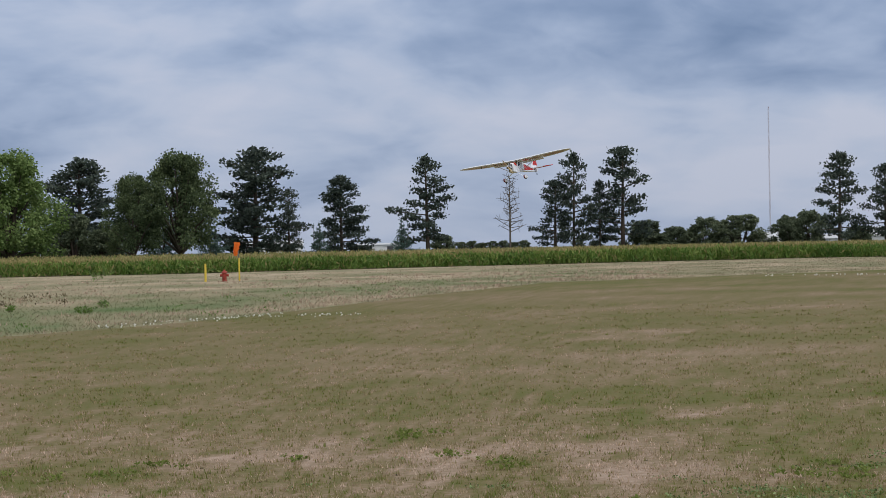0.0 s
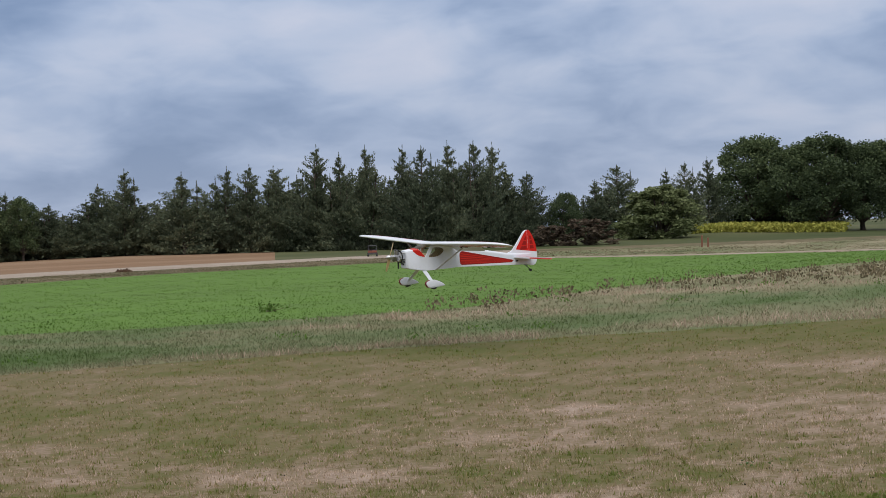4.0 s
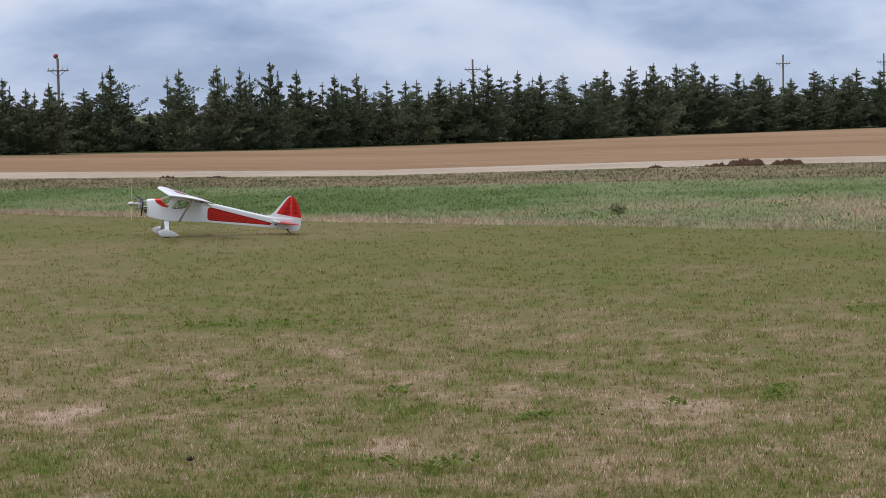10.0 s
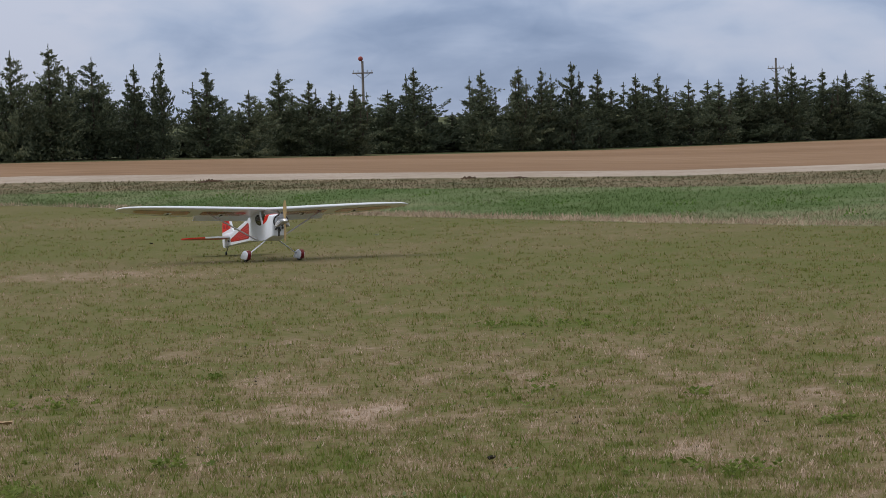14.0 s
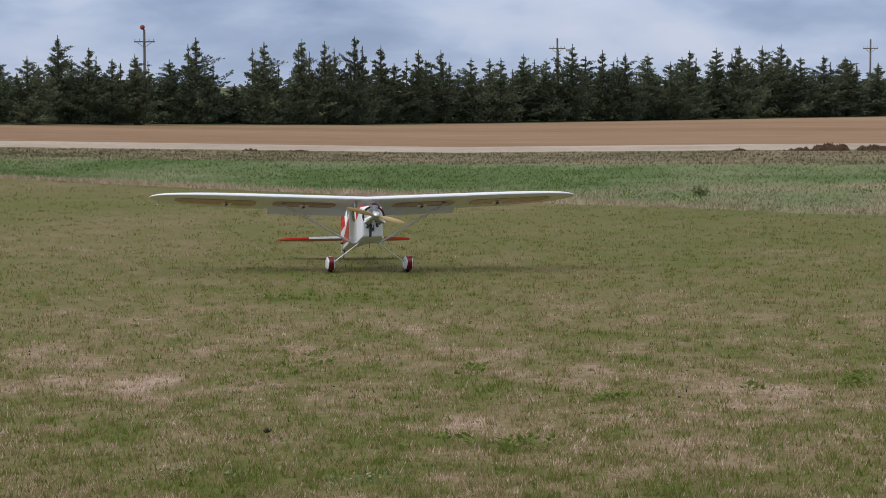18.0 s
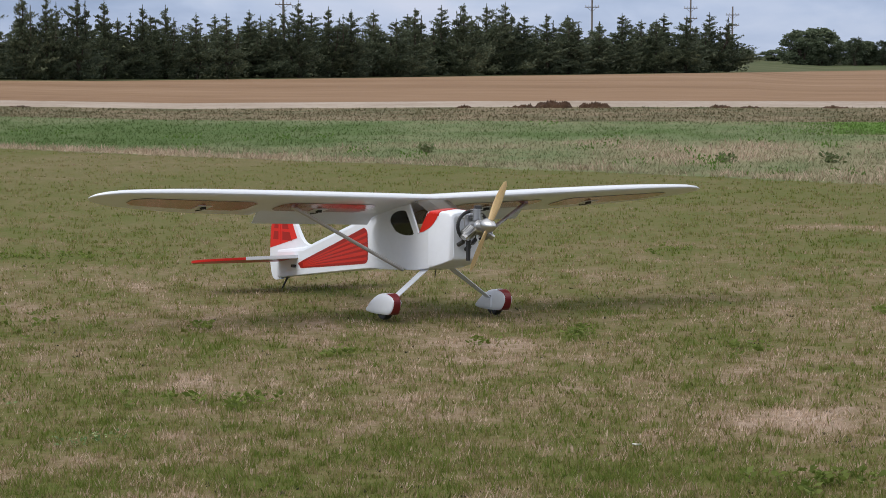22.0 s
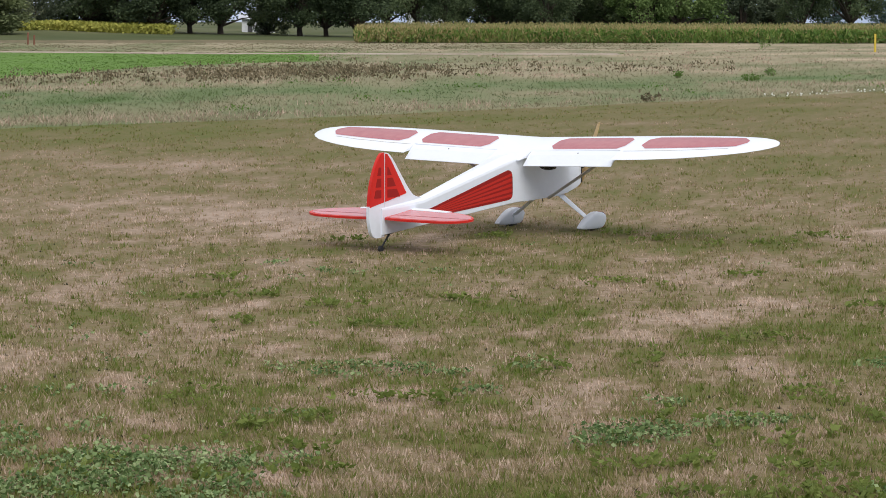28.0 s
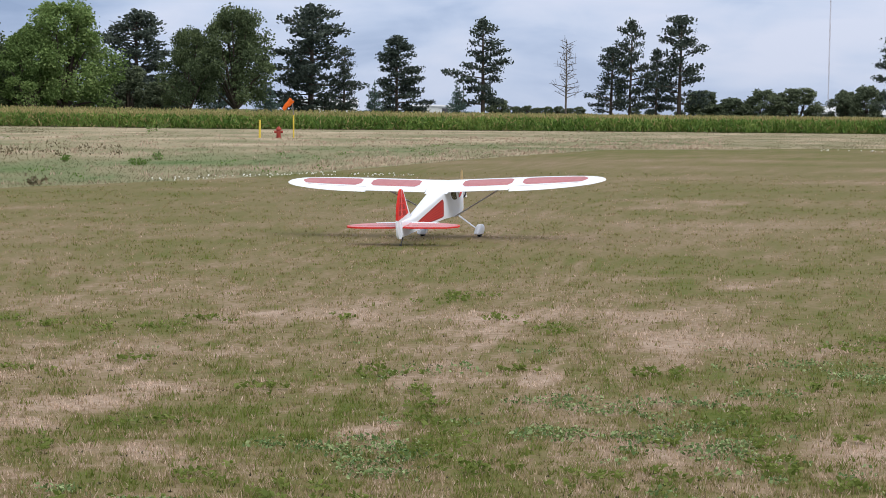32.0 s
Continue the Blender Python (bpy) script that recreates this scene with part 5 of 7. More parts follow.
def build_aeroplane():
    root = tagged(new("model_aeroplane"), "large white high-wing radio-controlled model aeroplane with red panels", "model aeroplane")
    # rear fuselage and nose
    bm = loft(bmesh.new(), [fus_ring(x, 0.012) for x in (-2.34, -2.1, -1.86, -1.4, -1.0, -0.72, -0.60)])
    fus = part("rear_fuselage", bm, M_WHITE, root, "white film-covered tapering tail boom")
    bm = loft(bmesh.new(), [[(x, y * k, 0.53 + (z - 0.53) * k2) for _, y, z in fus_ring(x, 0.014)] for x, k, k2 in ((0.06, 1, 1), (0.12, 1, 1), (0.18, 0.99, 1), (0.23, 0.97, 0.99), (0.265, 0.94, 0.975), (0.285, 0.905, 0.955), (0.297, 0.86, 0.93), (0.302, 0.81, 0.90))])
    nose = part("nose", bm, M_WHITE, root, "white glossy nose section", True)
    part("firewall", plate([(-0.098, 0.40), (0.098, 0.40), (0.098, 0.638), (0.08, 0.652), (-0.08, 0.652), (-0.098, 0.638)], "x", 0.3005, 0.306), M_WHITE, nose, "white firewall behind the engine")
    # cabin sides with window openings
    out = [(-0.605, 0.655), (-0.605, 0.282), (-0.35, 0.290), (-0.1, 0.298), (0.065, 0.32), (0.065, 0.672), (0.04, 0.655), (0.0, 0.60), (-0.045, 0.535), (-0.075, 0.53), (-0.185, 0.706), (-0.36, 0.685)]
    win = smooth_line([(-0.125, 0.525), (-0.16, 0.515), (-0.26, 0.512), (-0.36, 0.53), (-0.425, 0.575), (-0.44, 0.61), (-0.40, 0.645), (-0.33, 0.663), (-0.27, 0.668), (-0.232, 0.664), (-0.212, 0.645), (-0.125, 0.525)], 3)[:-1]
    for s in (1, -1):
        cab = part("cabin_side", plate(out, "y", s * 0.139, s * 0.145, holes=[win]), M_WHITE, root, "white cabin side with an oval window opening")
        part("cabin_liner", plate([(x * 0.995 - 0.001, z - 0.001) for x, z in out], "y", s * 0.1335, s * 0.1375, holes=[win]), M_PLY, cab, "bare plywood inside of the cabin")
        part("window_pane", plate([(p[0], p[1]) for p in win], "y", s * 0.1405, s * 0.1415), M_GLASS, cab).visible_shadow = False
        inner = [(-0.27 + (p[0] + 0.27) * 0.965, 0.595 + (p[1] - 0.595) * 0.94) for p in win]
        part("window_trim", plate(win, "y", s * 0.130, s * 0.138, holes=[inner]), M_FORMER, cab, "dark varnished plywood window former")
    part("cabin_floor", loft(bmesh.new(), [[(x, -0.139, fuselage_bottom(x) - 0.003), (x, 0.139, fuselage_bottom(x) - 0.003), (x, 0.139, fuselage_bottom(x) + 0.006), (x, -0.139, fuselage_bottom(x) + 0.006)] for x in (-0.605, -0.3, -0.1, 0.065)]), M_WHITE, root)
    part("dashboard", plate([(-0.137, 0.56), (0.137, 0.56), (0.137, 0.585), (-0.137, 0.585)], "x", -0.10, -0.03), M_PLY, root, "bare wood crossbar in the cabin")
    part("cabin_former", plate([(-0.138, 0.30), (0.138, 0.30), (0.138, 0.65), (-0.138, 0.65)], "x", -0.590, -0.582), M_PLY, root, "bare plywood cabin bulkhead")
    # windscreen: front pane and two side panes
    bm = bmesh.new()
    a = [(0.06, -0.142, 0.668), (0.066, -0.06, 0.688), (0.066, 0.06, 0.688), (0.06, 0.142, 0.668)]
    b = [(-0.125, -0.142, 0.733), (-0.110, -0.06, 0.752), (-0.110, 0.06, 0.752), (-0.125, 0.142, 0.733)]
    va, vb = [bm.verts.new(p) for p in a], [bm.verts.new(p) for p in b]
    for k in range(3):
        bm.faces.new((va[k], va[k + 1], vb[k + 1], vb[k]))
    ws = part("windscreen", bm, M_SCREEN, root, "scuffed clear plastic windscreen")
    ws.visible_shadow = False
    for s in (1, -1):
        bm = bmesh.new()
        bm.faces.new([bm.verts.new(p) for p in ((0.06, s * 0.142, 0.668), (-0.125, s * 0.142, 0.733), (-0.188, s * 0.142, 0.712), (-0.078, s * 0.143, 0.53), (-0.045, s * 0.143, 0.535), (0.0, s * 0.143, 0.60))])
        part("side_pane", bm, M_GLASS, root, "clear plastic side pane").visible_shadow = False
        part("door_post", rod((-0.062, s * 0.143, 0.53), (-0.182, s * 0.143, 0.708), 0.009, sides=8), M_WHITE, root)
        side_panel([(-0.05, 0.535), (0.005, 0.545), (0.07, 0.568), (0.12, 0.598), (0.155, 0.632), (0.172, 0.660), (0.055, 0.660), (0.0, 0.60)], s, M_RED, root, "red_flash", 0.004, "glossy red flash under the windscreen")
    rings = []
    for x, k in ((0.062, 1.0), (0.10, 1.0), (0.14, 1.0), (0.172, 0.995)):
        up = [(y, z) for _, y, z in fus_ring(x, 0.014)][2:9]
        rings.append([(x, y * k + math.copysign(0.003, y) * (y != 0), z + 0.003) for y, z in up] + [(x, y * 0.9, z - 0.012) for y, z in reversed(up)])
    part("cowl_flash", loft(bmesh.new(), rings), M_RED, root, "glossy red band over the nose top")
    # red fuselage panels with the stringers showing
    for s in (1, -1):
        pan = smooth_line([(-1.90, 0.215), (-1.925, 0.235), (-1.90, 0.262), (-1.3, 0.415), (-0.87, 0.527), (-0.815, 0.536), (-0.778, 0.520), (-0.765, 0.48), (-0.762, 0.36), (-0.770, 0.325), (-0.800, 0.306), (-0.86, 0.298), (-1.3, 0.262), (-1.90, 0.215)], 4)[:-1]
        sp = side_panel(pan, s, M_REDDARK, root, "side_panel", 0.0025, "translucent red side panel with stringers showing")
        for i in range(5):
            f = (i + 0.6) / 5.2
            z0, z1 = 0.222 + 0.034 * f, 0.312 + 0.215 * f
            w = 0.010 + 0.003 * (i % 2)
            side_panel([(-1.86, z0), (-0.775, z1 - w), (-0.775, z1 + w), (-1.86, z0 + 0.006)], s, M_STRINGER, sp, "stringer_line", 0.0036)
    # wing
    stations = [-y for y in reversed(SPAN[1:])] + SPAN
    bm, rings = bmesh.new(), []
    for y in stations:
        # the skin stops at the hinge line over the flaps
        c1 = 0.74 if 0.16 < abs(y) < 0.988 else 1.0
        cs = [c * c1 for c in CH]
        up = [skin(y, c, True) for c in cs]
        lo = [skin(y, c, False, -0.0015) for c in reversed(cs)]
        rings.append(up + lo)
    loft(bm, rings)
    wing = part("wing", bm, M_WHITE, root, "white wing with rounded tips", True)
    for s in (1, -1):
        for (y0, y1) in ((0.30, 0.98), (1.12, 1.98)):
            part("wing_panel", wing_film(s * y0, s * y1, 0.30, 0.70, True, 0.06), M_REDSHEEN, wing, "translucent red wing panel, coloured pinkish for sky sheen")
            part("underwing_panel", wing_film(s * y0, s * (y1 - 0.03), 0.26, 0.76 if y0 > 1 else 0.71, False, 0.06), M_REDSHADE, wing, "translucent red panel under the wing, coloured brownish for shade")
        # flap, hinged at its leading edge
        y0, y1, (hx, _, hz) = 0.165, 0.985, skin(0.0, 0.735, True, -0.012)
        bm = loft(bmesh.new(), [[(0.0, s * y, 0.012 + 0.034 * y), (-0.05, s * y, 0.011 + 0.034 * y), (-0.168, s * y, -0.006 + 0.034 * y), (-0.168, s * y, -0.010 + 0.034 * y), (-0.05, s * y, -0.008 + 0.034 * y), (0.0, s * y, -0.012 + 0.034 * y)] for y in (y0, 0.5, y1)])
        fl = part("flap", bm, M_WHITE, root, "white flap along the inner trailing edge")
        fl.location = (hx, 0, hz)
        FLAPS.append((fl, hx, hz))
        # control horns and servos under the wing
        for yy in (0.62, 1.42):
            ch = lead(yy) - trail(yy)
            zz = skin(yy, 0.68, False)[2]
            bm = plate([(-0.02, -0.012), (0.02, -0.012), (0.022, 0.004), (-0.022, 0.004)], "y", s * yy - 0.012, s * yy + 0.012)
            bmesh.ops.translate(bm, verts=bm.verts, vec=(lead(yy) - 0.62 * ch, 0, zz))
            rod((lead(yy) - 0.64 * ch, s * yy, zz - 0.014), (lead(yy) - 0.80 * ch, s * yy, zz - 0.024), 0.0035, sides=6, bm=bm)
            rod((lead(yy) - 0.80 * ch, s * yy, zz + 0.012), (lead(yy) - 0.80 * ch, s * yy, zz - 0.026), 0.004, sides=6, bm=bm)
            hp = [skin(yy, c, False, -0.0065) for c in (0.54, 0.76)]
            part("servo_hatch", loft(bmesh.new(), [[(x, s * yy - 0.05, z), (x, s * yy + 0.05, z), (x, s * yy + 0.05, z + 0.003), (x, s * yy - 0.05, z + 0.003)] for x, _, z in hp]), M_WHITE, wing, "white servo hatch")
            part("servo_horn", bm, M_BLACK, wing, "small black servo and control horn")
        # aileron seam
        bm = bmesh.new()
        rows = []
        for y in (1.02, 1.3, 1.6, 1.88):
            rows.append([skin(s * y, c, True, 0.0025) for c in (0.765, 0.772)])
        loft(bm, [[*r, (r[1][0], r[1][1], r[1][2] - 0.002)] for r in rows])
        part("aileron_seam", bm, M_STRUT, wing)
        # lift strut
        part("wing_strut", rod((-0.255, s * 0.135, 0.290), (-0.37, s * 0.84, 0.690), 0.011, 0.011, 10, flat=2.0), M_STRUT, root, "slim grey lift strut")
        part("strut_fitting", rod((-0.37, s * 0.82, 0.680), (-0.37, s * 0.87, 0.698), 0.014, sides=8), M_SILVER, root)
        # undercarriage leg
        leg = [[(-0.075, s * 0.095, 0.300), (0.010, s * 0.095, 0.306), (0.010, s * 0.110, 0.300), (-0.075, s * 0.110, 0.294)], [(-0.045, s * 0.36, 0.108), (0.022, s * 0.36, 0.108), (0.022, s * 0.372, 0.104), (-0.045, s * 0.372, 0.104)]]
        lg = part("undercarriage_leg", loft(bmesh.new(), leg), M_WHITE, root, "flat white undercarriage leg")
        for bx in (-0.022, 0.004):
            part("leg_bolt", rod((bx, s * 0.372, 0.122), (bx, s * 0.352, 0.122), 0.006, sides=8), M_DARKMETAL, lg)
        part("axle_block", block(-0.040, 0.018, s * 0.356 - 0.006, s * 0.356 + 0.006, 0.055, 0.108), M_WHITE, lg)
        part("axle", rod((-0.005, s * 0.355, 0.075), (-0.005, s * 0.43, 0.075), 0.008), M_SILVER, lg)
        # wheel and spat
        bm = bmesh.new()
        prof = [(-0.021, 0.040), (-0.024, 0.055), (-0.022, 0.069), (-0.012, 0.074), (0, 0.075), (0.012, 0.074), (0.022, 0.069), (0.024, 0.055), (0.021, 0.040)]
        loft(bm, [[(r * math.cos(2 * math.pi * k / 28), w, r * math.sin(2 * math.pi * k / 28)) for k in range(28)] for w, r in prof], False)
        wh = part("wheel", bm, M_BLACK, root, "black rubber wheel")
        wh.location = (-0.005, s * 0.40, 0.075)
        bm = bmesh.new()
        loft(bm, [[(0.041 * math.cos(2 * math.pi * k / 20), w, 0.041 * math.sin(2 * math.pi * k / 20)) for k in range(20)] for w in (-0.018, 0.018)])
        part("hub", bm, M_SILVER, wh)
        tp = lambda x: float(np.interp(x, [-0.218, -0.10, 0.04, 0.11, 0.157], [0.55, 0.95, 1.0, 0.92, 0.70]))
        rings = []
        for x, zt, zb in ((-0.218, 0.056, 0.048), (-0.21, 0.064, 0.043), (-0.18, 0.086, 0.038), (-0.14, 0.112, 0.035), (-0.09, 0.137, 0.034), (-0.04, 0.157, 0.033), (0.01, 0.168, 0.033), (0.05, 0.1705, 0.033), (0.09, 0.166, 0.036), (0.12, 0.157, 0.047), (0.14, 0.147, 0.066), (0.152, 0.136, 0.088), (0.157, 0.125, 0.105)):
            ring = []
            for k in range(20):
                t = 2 * math.pi * k / 20
                c, sn = math.cos(t), math.sin(t)
                ring.append((x, s * 0.40 + 0.041 * tp(x) * math.copysign(abs(c) ** 0.28, c), (zt + zb) / 2 + (zt - zb) / 2 * math.copysign(abs(sn) ** 0.7, sn)))
            rings.append(ring)
        spat = part("wheel_spat", loft(bmesh.new(), rings), M_WHITE, root, "white slab-sided wheel spat with a red front edge", True)
        front = smooth_line([(0.075, 0.1685), (0.09, 0.166), (0.135, 0.150), (0.157, 0.122), (0.150, 0.085), (0.125, 0.050), (0.095, 0.036)], 3)
        band = [[(x * 1.002, s * 0.40 - 0.034 * tp(x), z), (x * 1.012 + 0.001, s * 0.40 - 0.026 * tp(x), z + 0.001), (x * 1.012 + 0.001, s * 0.40 + 0.026 * tp(x), z + 0.001), (x * 1.002, s * 0.40 + 0.034 * tp(x), z), (x - 0.012, s * 0.40 + 0.01, 0.1 + (z - 0.1) * 0.88), (x - 0.012, s * 0.40 - 0.01, 0.1 + (z - 0.1) * 0.88)] for x, z in front]
        part("spat_band", loft(bmesh.new(), band), M_CRIMSON, spat, "dark red front edge of the spat")
    part("aerial_wire", rod((-0.10, 0.02, 0.30), (-0.115, 0.02, 0.245), 0.003, sides=6), M_BLACK, root)
    # fin and rudder
    fin = smooth_line([(-1.80, 0.375), (-1.92, 0.395), (-2.0, 0.455), (-2.10, 0.585), (-2.18, 0.690), (-2.225, 0.727), (-2.262, 0.733)], 4) + [(-2.262, 0.30), (-1.84, 0.345)]
    fn = part("fin", plate(fin, "y", -0.014, 0.014), M_WHITE, root, "white fin with red bays")
    rud = smooth_line([(-2.264, 0.733), (-2.30, 0.722), (-2.345, 0.655), (-2.385, 0.56), (-2.415, 0.45), (-2.428, 0.345)], 4) + [(-2.264, 0.368)]
    rd = part("rudder", plate(rud, "y", -0.012, 0.012), M_RED, root, "red rudder with dark bays")
    low = smooth_line([(-2.428, 0.344), (-2.429, 0.28), (-2.425, 0.22), (-2.40, 0.145), (-2.355, 0.108), (-2.264, 0.115)], 4) + [(-2.264, 0.367)]
    part("rudder_base", plate(low, "y", -0.013, 0.013), M_WHITE, rd, "white lower end of the rudder")
    for s in (1, -1):
        part("fin_panel", plate([(-2.258, 0.725), (-2.235, 0.722), (-2.195, 0.675), (-2.03, 0.425), (-2.03, 0.42), (-2.258, 0.37)], "y", s * 0.0142, s * 0.0165), M_RED, fn, "red film on the fin")
        rp = smooth_line([(-2.268, 0.727), (-2.30, 0.717), (-2.343, 0.652), (-2.383, 0.558), (-2.412, 0.45), (-2.424, 0.335)], 3) + [(-2.268, 0.368)]
        part("rudder_panel", plate(rp, "y", s * 0.0122, s * 0.0145), M_RED, rd, "red film on the rudder")
        for z0, z1, xa in ((0.40, 0.46, -2.10), (0.48, 0.545, -2.145), (0.565, 0.625, -2.19)):
            part("rib_bay", plate([(-2.235, z0), (xa, z0), (xa - 0.035, z1), (-2.235, z1)], "y", s * 0.0166, s * 0.0180), M_REDDARK, fn)
            part("rib_bay", plate([(-2.30, z0), (-2.375 + (z0 - 0.4) * 0.2, z0), (-2.37 + (z1 - 0.4) * 0.2, z1), (-2.30, z1)], "y", s * 0.0146, s * 0.0160), M_REDDARK, rd)
    # tailplane
    for s in (1, -1):
        le = smooth_line([(-1.955, 0.02), (-1.975, 0.2), (-2.02, 0.42), (-2.09, 0.62), (-2.16, 0.715), (-2.215, 0.742)], 4)
        te = smooth_line([(-2.215, 0.742), (-2.28, 0.715), (-2.335, 0.60), (-2.35, 0.40), (-2.345, 0.15), (-2.32, 0.03)], 4)[1:]
        pl = [(x, s * y) for x, y in le + te]
        tp = part("tailplane", plate(pl, "z", 0.268, 0.284), M_RED, root, "red-edged tailplane half with translucent red film")
        cx, cy = -2.16, 0.34
        inn = [(cx + (x - cx) * 0.90, s * (cy + (y - cy) * 0.95)) for x, y in le + te]
        part("tailplane_film", plate(inn, "z", 0.2842, 0.2862), M_TAILFILM, tp, "translucent red film")
        lw = [(x + 0.002, s * y) for x, y in le if y < 0.46] + [(-2.06, s * 0.40), (-2.03, s * 0.06)]
        part("leading_strip", plate(lw, "z", 0.2655, 0.2880), M_WHITE, tp, "white leading edge strip")
        part("elevator_seam", plate([(-2.215, s * 0.05), (-2.222, s * 0.05), (-2.240, s * 0.70), (-2.233, s * 0.70)], "z", 0.2863, 0.2872), M_REDDARK, tp)
        part("elevator_servo", plate([(-2.03, 0.215), (-1.99, 0.215), (-1.99, 0.235), (-2.03, 0.235)], "y", s * 0.045, s * 0.065), M_BLACK, root)
    # the tailplane stands nose-up
    for ob in root.children:
        if ob.name.startswith("tailplane"):
            for o in (ob, *ob.children):
                for v in o.data.vertices:
                    v.co.z += (v.co.x + 2.10) * 0.125
    # the whole body is a little slimmer than its formers
    slim = ("rear_fuselage", "nose", "cabin", "dashboard", "windscreen", "side_pan", "door_post", "red_flash", "cowl_flash")
    for ob in root.children:
        if ob.name.startswith(slim):
            for o in (ob, *ob.children):
                for v in o.data.vertices:
                    v.co.y *= 0.88
    # the fin and rudder sweep back over the tail post
    for ob in root.children:
        if ob.name.startswith(("fin", "rudder")):
            for o in (ob, *ob.children):
                for v in o.data.vertices:
                    v.co.x -= 0.055 * min(1.0, max(0.0, (-v.co.x - 2.0) / 0.4))
    # wing bolts
    for y, c in ((-0.03, 0.90), (0.03, 0.90), (-0.018, 0.965), (0.018, 0.965)):
        q = Vector(skin(y, c, True))
        part("wing_bolt", rod(q - Vector((0, 0, 0.004)), q + Vector((0, 0, 0.007)), 0.010, sides=8), M_BLACK, wing)
    # tail wheel
    tw = part("tail_wheel_leg", rod((-2.20, 0, 0.150), (-2.315, 0, 0.040), 0.006, 0.005, 8, flat=1.6), M_BLACK, root, "black sprung tail wheel leg")
    rod_bm = bmesh.new()
    loft(rod_bm, [[(-2.33 + 0.024 * math.cos(2 * math.pi * k / 16), w, 0.024 + 0.024 * math.sin(2 * math.pi * k / 16)) for k in range(16)] for w in (-0.010, 0.010)])
    part("tail_wheel", rod_bm, M_BLACK, root, "small black tail wheel")
    part("tail_bracket", plate([(-2.27, 0.125), (-2.20, 0.13), (-2.20, 0.155), (-2.27, 0.15)], "y", -0.012, 0.012), M_BLACK, tw)
    # engine
    zc = 0.592
    eng = part("crankcase", turned([(0.395, 0.030), (0.40, 0.040), (0.47, 0.040), (0.475, 0.030), (0.515, 0.026), (0.52, 0.020), (0.545, 0.018)], (0, zc), 16), M_SILVER, root, "bare metal crankcase", True)
    for y in (-0.05, 0.05):
        for z in (zc - 0.045, zc + 0.05):
            part("standoff", rod((0.304, y, z), (0.40, y * 0.7, z), 0.010, sides=8), M_SILVER, eng)
    part("mount_plate", plate([(-0.06, zc - 0.06), (0.06, zc - 0.06), (0.06, zc + 0.065), (-0.06, zc + 0.065)], "x", 0.390, 0.396), M_SILVER, eng)
    for k, (ty, tz) in enumerate(((0, 1), (0.82, -0.57), (-0.82, -0.57))):
        d = Vector((0, ty, tz))
        c0 = Vector((0.435, 0, zc))
        cyl = part("cylinder", rod(c0 + d * 0.03, c0 + d * 0.105, 0.024, sides=14, flat_dir=(1, 0, 0)), M_SILVER, root, "finned metal cylinder")
        bmf = bmesh.new()
        for i in range(7):
            q = c0 + d * (0.040 + i * 0.0095)
            rod(q, q + d * 0.004, 0.040, sides=14, bm=bmf)
        part("cooling_fins", bmf, M_SILVER, cyl)
        part("rocker_cover", rod(c0 + d * 0.105 + Vector((0.012, 0, 0)), c0 + d * 0.125 + Vector((0.012, 0, 0)), 0.020, sides=8, flat=1.5), M_DARKMETAL if k == 0 else M_SILVER, cyl)
        part("pushrod", rod(c0 + d * 0.02 + Vector((0.036, 0, 0)), c0 + d * 0.115 + Vector((0.030, 0, 0)), 0.004, sides=6), M_SILVER, cyl)
    # exhaust ring and down pipe
    bm = bmesh.new()
    ring_pts = []
    for i in range(25):
        t = radians(-60 + 300 * i / 24)
        ring_pts.append(Vector((0.385, 0.105 * math.cos(t), zc - 0.005 + 0.095 * math.sin(t))))
    for a, b in zip(ring_pts[:-1], ring_pts[1:]):
        rod(a, b, 0.011, sides=8, bm=bm)
    ex = part("exhaust_ring", bm, M_BLACK, root, "black curved exhaust collector", True)
    part("exhaust_pipe", rod((0.388, -0.03, zc - 0.085), (0.392, -0.035, zc - 0.215), 0.015, 0.013, 10), M_BLACK, ex, "black exhaust down pipe")
    bm = bmesh.new()
    for i, (y, z) in enumerate(((-0.055, -0.12), (0.05, -0.11), (0.0, -0.15), (-0.03, -0.07), (0.04, -0.06))):
        rod((0.306, y, zc + z), (0.35, y * 0.8, zc + z + 0.02), 0.014, sides=8, bm=bm)
        rod((0.35, y * 0.8, zc + z + 0.02), (0.40, y * 0.3, zc + z + 0.055), 0.004, sides=6, bm=bm)
    part("carburettor", bm, M_DARKMETAL, eng, "dark carburettor, tubes and leads")
    part("ignition_lead", rod((0.40, 0.06, zc + 0.09), (0.44, 0.02, zc + 0.12), 0.006, sides=6), M_BLACK, eng)
    # propeller with spinner: turns about the shaft
    hub = (0.572, 0, zc + 0.004)
    bm = turned([(-0.030, 0.043), (-0.026, 0.045), (0.0, 0.044), (0.03, 0.036), (0.055, 0.023), (0.068, 0.010), (0.072, 0.002)], (0, 0), 20)
    prop = part("propeller", bm, M_SILVER, root, "two-bladed wooden propeller with a polished spinner", True)
    prop.location = hub
    for s in (1, -1):
        rings = []
        for r, w, tw2, th in ((0.03, 0.018, 55, 0.011), (0.07, 0.021, 42, 0.009), (0.13, 0.025, 30, 0.007), (0.19, 0.024, 22, 0.005), (0.25, 0.019, 17, 0.004), (0.285, 0.012, 15, 0.003), (0.297, 0.004, 14, 0.002)):
            c, n2 = math.cos(radians(tw2)), math.sin(radians(tw2))
            ring = []
            for k in range(10):
                t = 2 * math.pi * k / 10
                u, v = w * math.cos(t), th * math.sin(t)
                ring.append((u * n2 + v * c, s * (u * c - v * n2), s * r))
            rings.append(ring)
